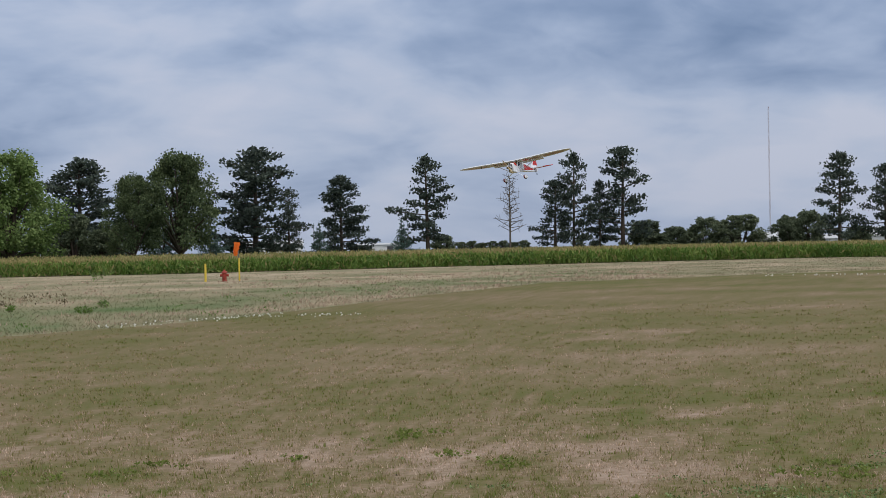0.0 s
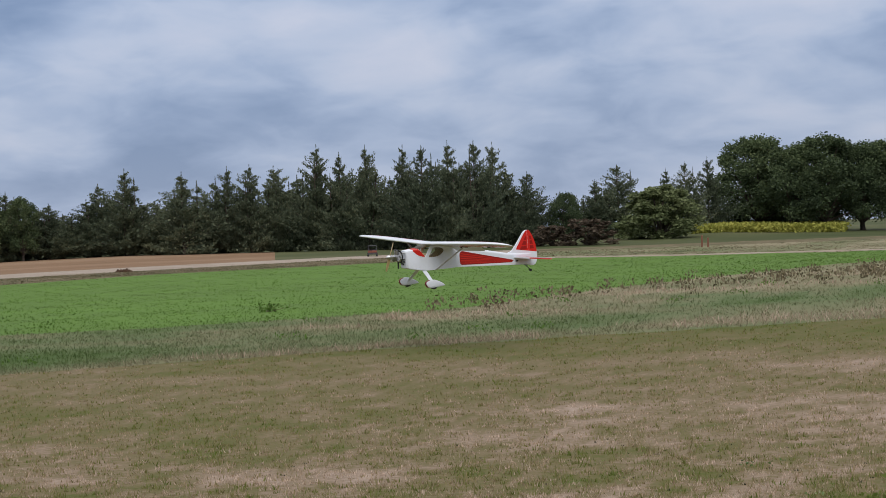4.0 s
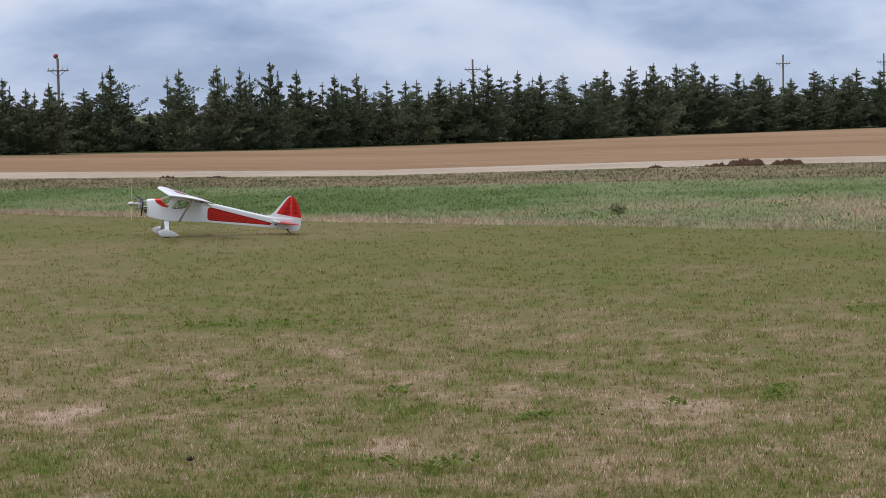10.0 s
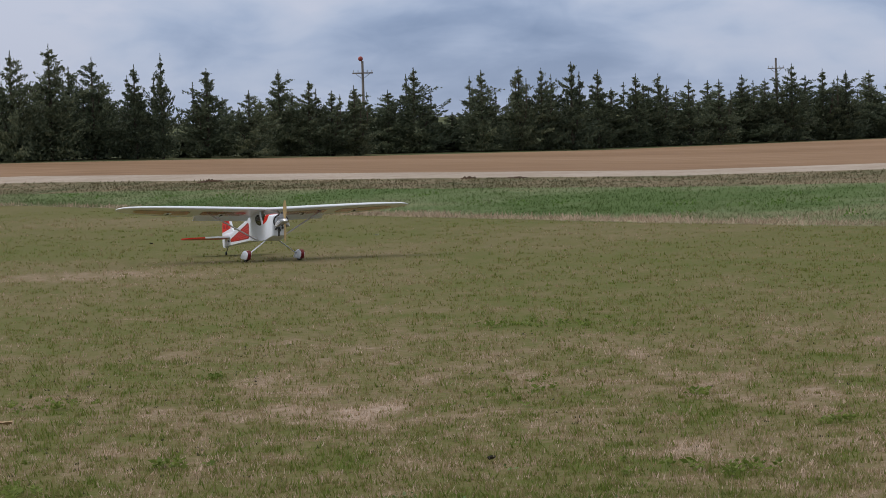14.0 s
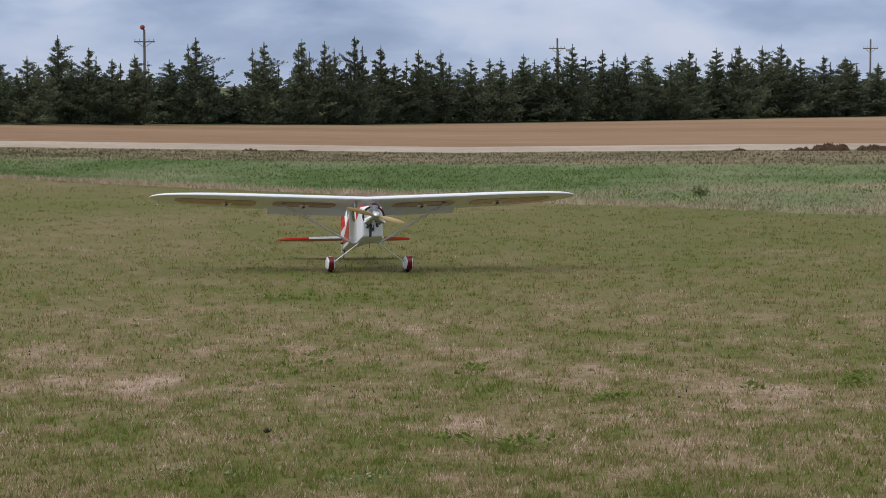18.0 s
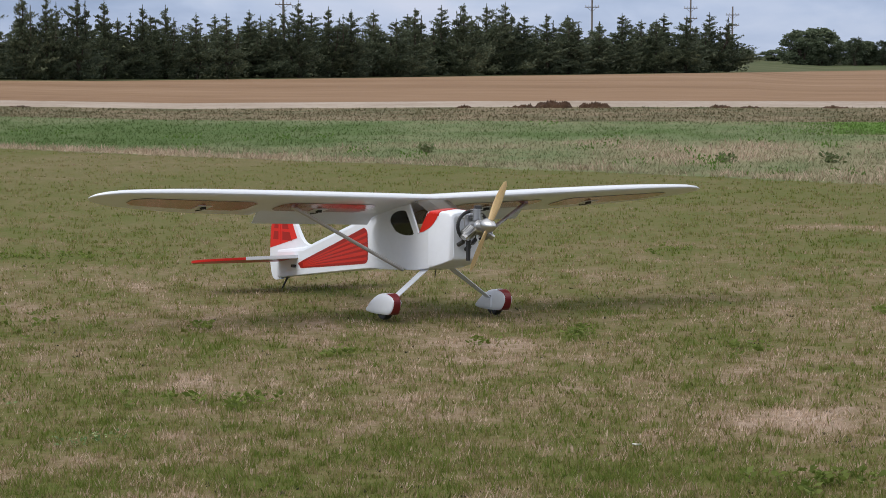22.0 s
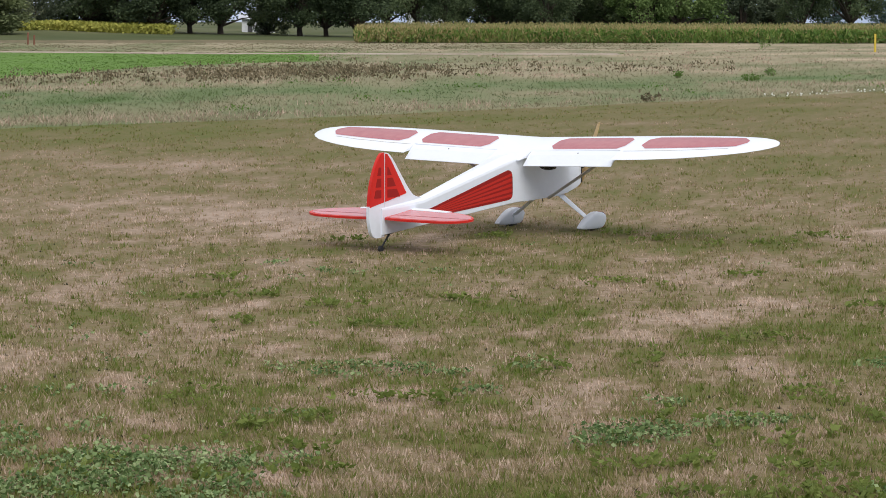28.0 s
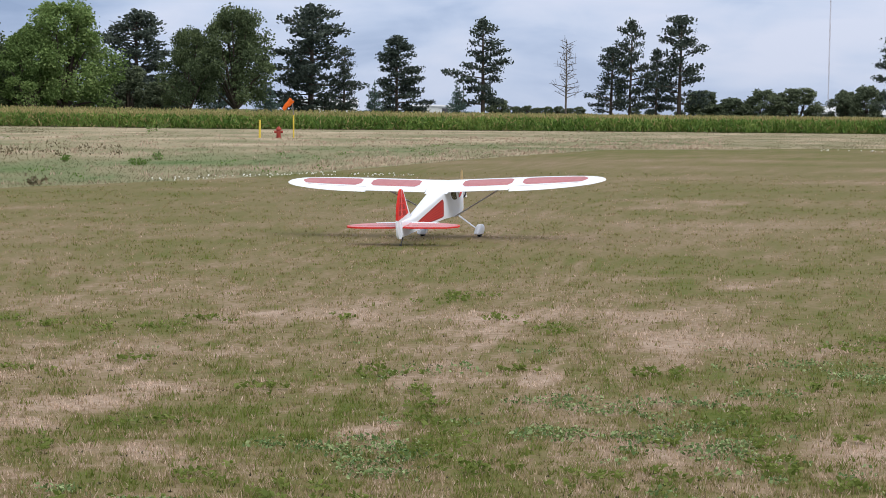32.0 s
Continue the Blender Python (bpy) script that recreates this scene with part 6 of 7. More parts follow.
        part("blade", loft(bmesh.new(), rings), M_WOOD, prop, "varnished wooden blade", True)
    return root, prop


FLAPS = []
AEROPLANE, PROPELLER = build_aeroplane()
HUB = Vector(PROPELLER.location)


# ---- crops, grasses and weeds ----
M_CORN = material("corn_leaves", [(0.1, (0.072, 0.150, 0.028)), (0.5, (0.145, 0.250, 0.050)), (0.9, (0.27, 0.34, 0.095))], 0.2, 1.5, 0.6, island=0.7, trans=0.3)
M_TASSEL = material("corn_tassels", [(0.1, (0.22, 0.215, 0.075)), (0.9, (0.42, 0.34, 0.16))], 0.3, 2, 0.8, island=0.7, trans=0.2)
M_SOY = material("yellowing_bean_leaves", [(0.1, (0.27, 0.29, 0.055)), (0.9, (0.46, 0.43, 0.10))], 0.3, 2, 0.8, island=0.6, trans=0.3)
M_DOCK = material("brown_dock_seed_heads", [(0.1, (0.095, 0.080, 0.046)), (0.9, (0.23, 0.185, 0.115))], 0.5, 3, 0.9, island=0.7)
M_DRYBLADE = material("bleached_dry_blades", [(0.1, (0.36, 0.268, 0.195)), (0.9, (0.53, 0.41, 0.32))], 1.5, 8, 0.9, island=0.7, trans=0.15)
M_LUSH = material("lush_grass_blades", [(0.1, (0.120, 0.165, 0.032)), (0.9, (0.250, 0.300, 0.080))], 1.5, 8, 0.7, island=0.8, trans=0.5)
M_CLOVER = material("clover_leaves", [(0.1, (0.080, 0.140, 0.040)), (0.6, (0.180, 0.255, 0.092)), (0.95, (0.31, 0.375, 0.175))], 2, 9, 0.6, island=1.0, trans=0.2)
M_STRAW = material("dead_straw", [(0.1, (0.26, 0.19, 0.125)), (0.9, (0.55, 0.43, 0.33))], 1.0, 6, 0.9, island=0.9, trans=0.25)
M_THATCH = material("dark_thatch_bits", [(0.1, (0.030, 0.028, 0.018)), (0.9, (0.085, 0.080, 0.042))], 1.0, 6, 0.9, island=0.8, trans=0.15)
M_PETAL = material("white_flower_heads", [(0.1, (0.66, 0.66, 0.60)), (0.9, (0.82, 0.82, 0.78))], 5, 30, 0.8)
M_DEADLEAF = material("curled_dead_leaf", [(0.1, (0.30, 0.20, 0.11)), (0.9, (0.50, 0.38, 0.24))], 8, 40, 0.8)
M_DARKLITTER = material("dark_leaf_litter", [(0.1, (0.02, 0.016, 0.012)), (0.9, (0.06, 0.05, 0.035))], 8, 40, 0.8)



def ground_np(x, y):
    """Ground height for arrays of points."""
    a = np.degrees(np.arctan2(x, y))
    d = np.hypot(x, y)
    f = (a - GRID_A) / GRID_STEP
    k = np.clip(np.floor(f).astype(int), 0, 719)
    w = f - k
    out = np.zeros(len(x))
    for kk, ww in ((k, 1 - w), (k + 1, w)):
        D, Z = LINE_D[kk], LINE_Z[kk]
        z = np.where(d <= D[:, 0], Z[:, 0], 0.0)
        for i in range(D.shape[1] - 1):
            m = (d > D[:, i]) & (d <= D[:, i + 1])
            z = np.where(m, Z[:, i] + (Z[:, i + 1] - Z[:, i]) * (d - D[:, i]) / (D[:, i + 1] - D[:, i]), z)
        out += z * ww
    return out


def line_d(az, i):
    return np.interp(az, np.arange(-360, 361) * 0.5, LINE_D[:, i])


def blades(x, y, h, w, lean, rng, z=None):
    """One bent triangle per blade at the given points."""
    n = len(x)
    z = ground_np(x, y) if z is None else z
    q = rng.uniform(0, 2 * np.pi, n)
    t = q + np.pi / 2 + rng.normal(0, 0.4, n)
    dx, dy = np.cos(t) * w / 2, np.sin(t) * w / 2
    l = lean * h * rng.uniform(0.45, 1.0, n)
    V = np.empty((n, 3, 3))
    V[:, 0] = np.stack([x - dx, y - dy, z - 0.004], 1)
    V[:, 1] = np.stack([x + dx, y + dy, z - 0.004], 1)
    V[:, 2] = np.stack([x + np.cos(q) * l, y + np.sin(q) * l, z + h * np.sqrt(np.clip(1 - (l / h) ** 2 * 0.8, 0.05, 1))], 1)
    return V.reshape(-1, 3), np.arange(n * 3).reshape(-1, 3)


def stuff(name, V, F, mat, label, category, dry=None):
    return tagged(new(name, mesh_np(name, V, F, [mat], dry=dry)), label, category, kind="stuff")


def polar(az, d):
    return d * np.sin(np.radians(az)), d * np.cos(np.radians(az))


def even_distance(d0, d1, rng, n):
    """Distances that spread evenly as seen from the eye."""
    return 1 / rng.uniform(1 / d1, 1 / d0, n)


def tufts(az, d, per, spread, rng):
    """Scatter per blades round each tuft centre."""
    x, y = polar(np.repeat(az, per), np.repeat(d, per))
    n = len(x)
    s = np.repeat(spread, per)
    return x + rng.normal(0, 1, n) * s, y + rng.normal(0, 1, n) * s


def mown_lawn():
    rng = np.random.default_rng(81)
    n = 150000
    az = rng.uniform(-147, 15, n)
    d = even_distance(6.3, np.minimum(line_d(az, 1), 64), rng, n)
    # the turf round the eye, spread evenly over its disc
    k = 11000
    az, d = np.append(az, rng.uniform(-180, 180, k)), np.append(d, 6.6 * np.sqrt(rng.uniform(0.002, 1, k)))
    n += k
    x, y = tufts(az, d, 6, 0.014 + 0.0009 * d, rng)
    dd = np.hypot(x, y)
    m = len(x)
    dry = np.clip(lawn_dryness(x, y) + np.repeat(rng.normal(0, 0.24, n) * np.clip(11 / np.maximum(d, 1), 0.35, 1), 6), 0, 1)
    h = rng.uniform(0.012, 0.044, m) * (0.9 + 0.008 * dd) * (1.2 - 0.5 * dry) * np.repeat(rng.uniform(0.6, 1.35, n), 6)
    V, F = blades(x, y, h, (0.0038 + 0.00046 * dd) * rng.uniform(0.6, 1.4, m), 0.78, rng)
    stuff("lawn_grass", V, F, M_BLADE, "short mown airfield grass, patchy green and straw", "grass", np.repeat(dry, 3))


def lawn_weeds():
    """Clover, rosettes and thatch that break up the mown lawn."""
    rng = np.random.default_rng(82)
    # clover mats, thickest north of the eye
    n = 90000
    az = np.where(rng.uniform(0, 1, n) < 0.62, rng.uniform(-50, 14, n), rng.uniform(-147, -50, n))
    d = even_distance(6.5, 20, rng, n)
    x, y = polar(az, d)
    thick = 0.8 * patch_noise(x, y, 1.3, 21) + 0.8 * patch_noise(x, y, 0.42, 22) + 0.5 * patch_noise(x, y, 0.15, 23)
    thick += np.interp(az, [-55, -42, -15, -5, 14], [-0.85, -0.62, -0.42, 0.0, 0.04]) - np.interp(d, [8, 12, 20], [0.0, 0.28, 0.62]) - 0.9 * np.clip(lawn_dryness(x, y) - 0.55, 0, 1)
    keep = thick > 0.44 + rng.normal(0, 0.16, n)
    x, y = tufts(az[keep], d[keep], 7, np.full(keep.sum(), 0.028), rng)
    m = len(x)
    p = np.stack([x, y, ground_np(x, y) + rng.uniform(0.008, 0.036, m)], 1)
    dr = rng.normal(0, 1, (m, 3))
    dr[:, 2] *= 0.35
    V, F = leaf_quads(p, dr, rng.uniform(0.012, 0.021, m), rng, 0.40, 0.5)
    stuff("clover_patches", V, F, M_CLOVER, "dark green clover and broad-leaved weeds in the lawn", "weeds")
    # bright rosettes in the lush places
    P, D, S = [], [], []
    more = [(rng.uniform(-24, 12), 1 / rng.uniform(1 / 17, 1 / 6.8), rng.uniform(0.08, 0.26), rng.uniform(0.1, 0.3), 0) for _ in range(80)]
    more += [(rng.uniform(-140, -48), 1 / rng.uniform(1 / 15, 1 / 7), rng.uniform(0.06, 0.2), rng.uniform(0.1, 0.25), 0) for _ in range(34)]
    for a, dd, rx, ry, k in LUSH_A + LUSH_B + more:
        for _ in range(int(5 + 36 * rx)):
            u, v = rng.normal(0, 0.55, 2)
            sa, ca = math.sin(radians(a)), math.cos(radians(a))
            c = np.array((dd * sa + ca * u * rx + sa * v * ry, dd * ca - sa * u * rx + ca * v * ry))
            for _ in range(9):
                q = rng.uniform(0, 6.28)
                o = np.array((math.cos(q), math.sin(q)))
                r = rng.uniform(0.008, 0.03)
                P.append((*(c + o * r), rng.uniform(0.014, 0.042)))
                D.append((*o, rng.uniform(0.1, 0.8)))
                S.append(rng.uniform(0.018, 0.036))
    P = np.array(P)
    P[:, 2] += ground_np(P[:, 0], P[:, 1])
    V, F = leaf_quads(P, np.array(D), np.array(S), rng, 0.30, 0.25)
    stuff("broad_leaved_rosettes", V, F, M_LUSH, "bright green broad-leaved rosettes in the lawn", "weeds")
    # small dark weeds scattered everywhere
    n = 5200
    az = rng.uniform(-147, 15, n)
    d = even_distance(6.5, 18, rng, n)
    x, y = polar(az, d)
    keep = patch_noise(x, y, 1.1, 31) + 0.6 * patch_noise(x, y, 0.35, 32) > rng.uniform(-0.5, 0.7, n)
    x, y = tufts(az[keep], d[keep], 6, rng.uniform(0.3, 1.0, keep.sum()) * 0.013, rng)
    m = len(x)
    V, F = blades(x, y, rng.uniform(0.008, 0.022, m), 0.010 * rng.uniform(0.7, 1.3, m), 1.0, rng)
    stuff("dark_thatch", V, F, M_THATCH, "small dark brown weeds and thatch in the lawn", "grass")
    # bleached straw lying on top
    n = 42000
    az = rng.uniform(-147, 15, n)
    d = even_distance(6.3, 19, rng, n)
    x, y = polar(az, d)
    keep = lawn_dryness(x, y) + rng.normal(0, 0.12, n) > 0.42
    x, y = tufts(az[keep], d[keep], 3, rng.uniform(0.4, 1.3, keep.sum()) * 0.03, rng)
    dd = np.hypot(x, y)
    m = len(x)
    V, F = blades(x, y, rng.uniform(0.014, 0.042, m), (0.002 + 0.00028 * dd) * rng.uniform(0.7, 1.3, m), 0.9, rng)
    stuff("straw_bits", V, F, M_STRAW, "bleached straw among the mown grass", "grass")
    # longer green tufts
    n = 24000
    az = rng.uniform(-147, 15, n)
    d = even_distance(6.3, 16, rng, n)
    x, y = polar(az, d)
    keep = lawn_dryness(x, y) + rng.normal(0, 0.10, n) < 0.30
    x, y = tufts(az[keep], d[keep], 7, rng.uniform(0.4, 1.3, keep.sum()) * 0.026, rng)
    dd = np.hypot(x, y)
    m = len(x)
    V, F = blades(x, y, rng.uniform(0.012, 0.036, m) * np.interp(dd, [8, 16], [1, 0.6]), (0.0036 + 0.0003 * dd) * rng.uniform(0.7, 1.3, m), 0.95, rng)
    stuff("green_tufts", V, F, M_LUSH, "small fresh green tufts in the mown lawn", "grass")


def tall_grass():
    rng = np.random.default_rng(83)
    # uncut belt beyond the mown edge
    n = 55000
    az = rng.uniform(-147, 15, n)
    d1 = line_d(az, 1)
    d2 = np.where(az > -22, line_d(az, 4) - 2, np.where(az < -97, line_d(az, 3), line_d(az, 2)))
    d = even_distance(d1 * 0.998, d2, rng, n)
    x, y = tufts(az, d, 5, 0.04 + 0.002 * d, rng)
    dd = np.hypot(x, y)
    m = len(x)
    dry = belt_dryness(np.degrees(np.arctan2(x, y)), dd, x, y)
    fringe = np.repeat(np.clip(1 - (d / d1 - 1) / 0.05, 0, 1), 5)
    h = rng.uniform(0.05, 0.12, m) * (0.75 + 0.5 * dry + 0.6 * fringe)
    V, F = blades(x, y, h, (0.004 + 0.00034 * dd) * rng.uniform(0.6, 1.4, m), 1.3, rng)
    stuff("tall_grass", V, F, M_BELT_BLADE, "uncut seeding grass, grey-green and straw coloured", "grass", np.repeat(dry, 3))
    # feathery seed heads standing over the belt
    n = 17000
    az = rng.uniform(-147, 6, n)
    d = even_distance(line_d(az, 1), np.where(az > -22, line_d(az, 3), line_d(az, 2)), rng, n)
    x, y = polar(az, d)
    keep = belt_dryness(az, d, x, y) + rng.normal(0, 0.08, n) > 0.58
    x, y = tufts(az[keep], d[keep], 6, np.full(keep.sum(), 0.10), rng)
    dd = np.hypot(x, y)
    m = len(x)
    V, F = blades(x, y, rng.uniform(0.09, 0.20, m), 0.0004 * dd * rng.uniform(0.6, 1.4, m), 0.9, rng)
    stuff("seed_heads", V, F, M_DRYBLADE, "pale feathery seed heads over the uncut grass", "grass")
    # green crop, thinning into rough grass at both ends
    n = 26000
    az = rng.uniform(-100, -19, n)
    d = even_distance(line_d(az, 2), line_d(az, 3), rng, n)
    lush = (az + rng.normal(0, 1.2, n) > -98) & (az + rng.normal(0, 0.7, n) < -20.5)
    x, y = tufts(az[lush], d[lush], 5, 0.06 + 0.002 * d[lush], rng)
    dd = np.hypot(x, y)
    m = len(x)
    V, F = blades(x, y, rng.uniform(0.03, 0.07, m), 0.0006 * dd * rng.uniform(0.6, 1.4, m), 1.35, rng)
    stuff("green_crop", V, F, M_GREEN_BLADE, "bright green low forage crop", "crop")
    # dry verge before the track
    n = 14000
    az = rng.uniform(-147, -12, n)
    d = even_distance(line_d(az, 3), line_d(az, 4) - 0.8, rng, n)
    x, y = tufts(az, d, 5, 0.08 + 0.002 * d, rng)
    dd = np.hypot(x, y)
    m = len(x)
    V, F = blades(x, y, rng.uniform(0.03, 0.09, m), 0.0006 * dd * rng.uniform(0.6, 1.4, m), 1.0, rng)
    stuff("verge_grass", V, F, M_DRY_BLADE, "short dry brownish grass beside the gravel track", "grass")
    # brown dock standing in the belt
    n = 700
    az = np.where(rng.uniform(0, 1, n) < 0.65, rng.normal(-21.5, 2.2, n), rng.uniform(-36, -10, n))
    el = np.interp(az, [-36, -29, -24, -17, -8], [-1.9, -1.5, -1.38, -1.26, -1.1]) + rng.normal(0, 0.09, n)
    s = line_d(az, 1)
    d = np.clip((EYE + 0.2) / np.tan(np.radians(-el)), s * 1.1, 180)
    x, y = tufts(az, d, 10, np.full(n, 0.10), rng)
    m = len(x)
    p = np.stack([x, y, ground_np(x, y) + rng.uniform(0.05, 0.28, m)], 1)
    V, F = leaf_quads(p, np.tile((0, 0, 1.0), (m, 1)), np.full(m, 0.10), rng, 0.28, 0.7)
    stuff("dock_weeds", V, F, M_DOCK, "dark brown seeding dock weeds in the tall grass", "weeds")
    # a few greener leafy clumps in the belt
    n = 130
    az = rng.uniform(-132, 0, n)
    d = even_distance(line_d(az, 1) * 1.03, line_d(az, 2) * 1.1, rng, n)
    x, y = tufts(az, d, 26, np.full(n, 0.17), rng)
    m = len(x)
    p = np.stack([x, y, ground_np(x, y) + rng.uniform(0.03, 0.16, m)], 1)
    V, F = leaf_quads(p, np.tile((0, 0, 0.8), (m, 1)), np.full(m, 0.06), rng, 0.3, 0.6)
    stuff("green_weeds", V, F, M_GREEN_BLADE, "leafy green weeds among the tall grass", "weeds")


def corn_field():
    rng = np.random.default_rng(84)
    n = 15000
    az = rng.uniform(-20.0, 16, n)
    front = line_d(az, 4)
    d = np.where(rng.uniform(0, 1, n) < 0.5, front + rng.uniform(0, 6, n), front + 6 + rng.uniform(0, 1, n) ** 1.4 * 60)
    x, y = polar(az, d)
    z0 = ground_np(x, y)
    # the field slopes away behind its front rows
    h = rng.uniform(1.32, 1.56, n)
    k = 9
    X, Y, Z, Hh = (np.repeat(v, k) for v in (x, y, z0, h))
    m = len(X)
    f = np.tile(np.linspace(0.12, 0.86, k), n) + rng.normal(0, 0.03, m)
    ang = rng.uniform(0, 6.28, m)
    p = np.stack([X + 0.22 * np.cos(ang), Y + 0.22 * np.sin(ang), Z + Hh * f], 1)
    dr = np.stack([np.cos(ang), np.sin(ang), rng.uniform(0.2, 2.6, m)], 1)
    V, F = leaf_quads(p, dr, np.full(m, 0.46), rng, 0.13, 0.35)
    # more leaves take a sunlit yellow colour towards the west end of the rows
    Q = V.reshape(-1, 4, 3)
    sunlit = rng.uniform(0, 1, m) < np.interp(np.repeat(az, 9), [-20, -14, -8], [0.55, 0.30, 0.08])
    for name, pick, mat, label in (("corn_field", ~sunlit, M_CORN, "standing green corn in dense rows"), ("ripe_corn_leaves", sunlit, M_TASSEL, "corn leaves coloured yellow as if sunlit")):
        part_v = Q[pick].reshape(-1, 3)
        stuff(name, part_v, np.arange(len(part_v)).reshape(-1, 4), mat, label, "corn")
    k = 3
    X, Y, Z, Hh = (np.repeat(v, k) for v in (x, y, z0, h))
    m = len(X)
    p = np.stack([X + rng.normal(0, 0.06, m), Y + rng.normal(0, 0.06, m), Z + Hh * rng.uniform(0.92, 1.05, m)], 1)
    V, F = leaf_quads(p, np.tile((0, 0, 1.0), (m, 1)), np.full(m, 0.24), rng, 0.16, 0.35)
    stuff("corn_tassels", V, F, M_TASSEL, "yellow-brown tassels on the corn", "corn")
    # yellowing beans
    n = 2600
    az = rng.uniform(-29.0, -24.9, n)
    d = rng.uniform(232, 246, n)
    x, y = polar(az, d)
    x, y = np.repeat(x, 5) + rng.normal(0, 0.3, n * 5), np.repeat(y, 5) + rng.normal(0, 0.3, n * 5)
    m = len(x)
    p = np.stack([x, y, ground_np(x, y) + rng.uniform(0.05, 0.95, m)], 1)
    V, F = leaf_quads(p, np.tile((0, 0, 0.6), (m, 1)), np.full(m, 0.32), rng, 0.42, 0.9)
    stuff("bean_field", V, F, M_SOY, "yellowing bean crop beside the track", "crop")


def tall_weed(az, d, h, w, leaf, label, seed):
    rng = np.random.default_rng(seed)
    root = tagged(new("tall_weed"), label, "weed", "tall single weeds")
    root.matrix_world = facing(az, d)
    segs, P, D = [], [], []
    for i in range(7):
        b = np.array((rng.normal(0, w * 0.5), rng.normal(0, w * 0.5), h * rng.uniform(0.35, 0.75)))
        segs.append(((0, 0, -0.02), tuple(b), 0.006, 0.003))
        for t in np.linspace(0.3, 1.0, 14):
            P.append(b * t + rng.normal(0, 0.05, 3))
            D.append(b / np.linalg.norm(b) + rng.normal(0, 0.6, 3))
    tv, tf = tubes(segs, 5)
    st = new("stems", mesh_np("stems", tv, tf, [M_DOCK], True))
    st.parent = root
    V, F = leaf_quads(np.array(P), np.array(D), np.full(len(P), 0.06 + 0.045 * w), rng, 0.35, 0.4)
    lv = new("leaves", mesh_np("leaves", V, F, [leaf]))
    lv.parent = root


def flower_heads():
    rng = np.random.default_rng(85)
    n = 150
    az = np.concatenate([rng.uniform(-9.5, -2.2, 110), rng.uniform(8.3, 12.5, 40)])
    d = np.where(az < 0, np.interp(az, [-9.5, -7.8, -6.3, -5, -3.6, -2], [54.5, 57, 60, 61.5, 60, 58.5]) + rng.normal(0, 0.9, n), np.interp(az, [8, 12.5], [119, 115]) + rng.normal(0, 1.5, n))
    x, y = polar(az, d)
    z = ground_np(x, y)
    V, F = [], []
    for i in range(n):
        r = rng.uniform(0.014, 0.030) * d[i] / 60
        c = np.array((x[i], y[i], z[i] + 0.06))
        o = len(V)
        V += [c + np.array(q) * r for q in ((1, 0, 0), (0, 1, 0), (-1, 0, 0), (0, -1, 0), (0, 0, 0.9), (0, 0, -0.9))]
        F += [(o + a, o + b, o + 4) for a, b in ((0, 1), (1, 2), (2, 3), (3, 0))] + [(o + b, o + a, o + 5) for a, b in ((0, 1), (1, 2), (2, 3), (3, 0))]
    stuff("white_flowers", V, F, M_PETAL, "scattered small white flower heads along the mown edge", "flowers")


def fallen_leaf(az, d, size, mat, seed):
    rng = np.random.default_rng(seed)
    V, F = [], []
    n = 5
    for i in range(n):
        for j in range(4):
            u, v = i / (n - 1) * 2 - 1, j / 3 * 2 - 1
            wd = math.sqrt(max(0.02, 1 - u * u)) * 0.6
            V.append((u * size, v * wd * size, 0.012 + 0.5 * size * (abs(v) ** 1.5 * 0.7 + u * u * 0.4) + rng.normal(0, 0.05 * size)))
    for i in range(n - 1):
        for j in range(3):
            F.append((i * 4 + j, (i + 1) * 4 + j, (i + 1) * 4 + j + 1, i * 4 + j + 1))
    ob = new("fallen_leaf", mesh_np("fallen_leaf", V, F, [mat], True))
    ob.matrix_world = facing(az, d, 0.015) @ Matrix.Rotation(seed * 1.3, 4, "Z")
    tagged(ob, "curled dead leaf lying on the lawn", "leaf", "fallen leaves")


def reach(az, el):
    """Distance at which the ground lies at an elevation along a bearing."""
    ds = np.linspace(30, 330, 3000)
    z = ground_np(*polar(np.full(3000, az), ds))
    e = np.degrees(np.arctan2(z - EYE, ds))
    return float(ds[int(np.argmax(e >= el))])


def farm_track(rows, half, mat, label):
    """A low draped strip of worn earth along bearings and elevations."""
    V, F = [], []
    azs = np.linspace(rows[0][0], rows[-1][0], 60)
    for k, a in enumerate(azs):
        d = reach(a, float(np.interp(a, [r[0] for r in rows], [r[1] for r in rows])))
        w = half * (1 + 0.3 * noise.noise((k * 0.3, 2.0, 0)))
        for e in (-w, -w * 0.85, w * 0.85, w):
            p = at(a, d + e, 0.05 if abs(e) < w * 0.9 else -0.05)
            V.append(p)
        if k:
            o = (k - 1) * 4
            F += [(o + j, o + 4 + j, o + 5 + j, o + 1 + j) for j in range(3)]
    tagged(new("farm_track", mesh_np("farm_track", V, F, [mat], True)), label, "track", kind="structure")


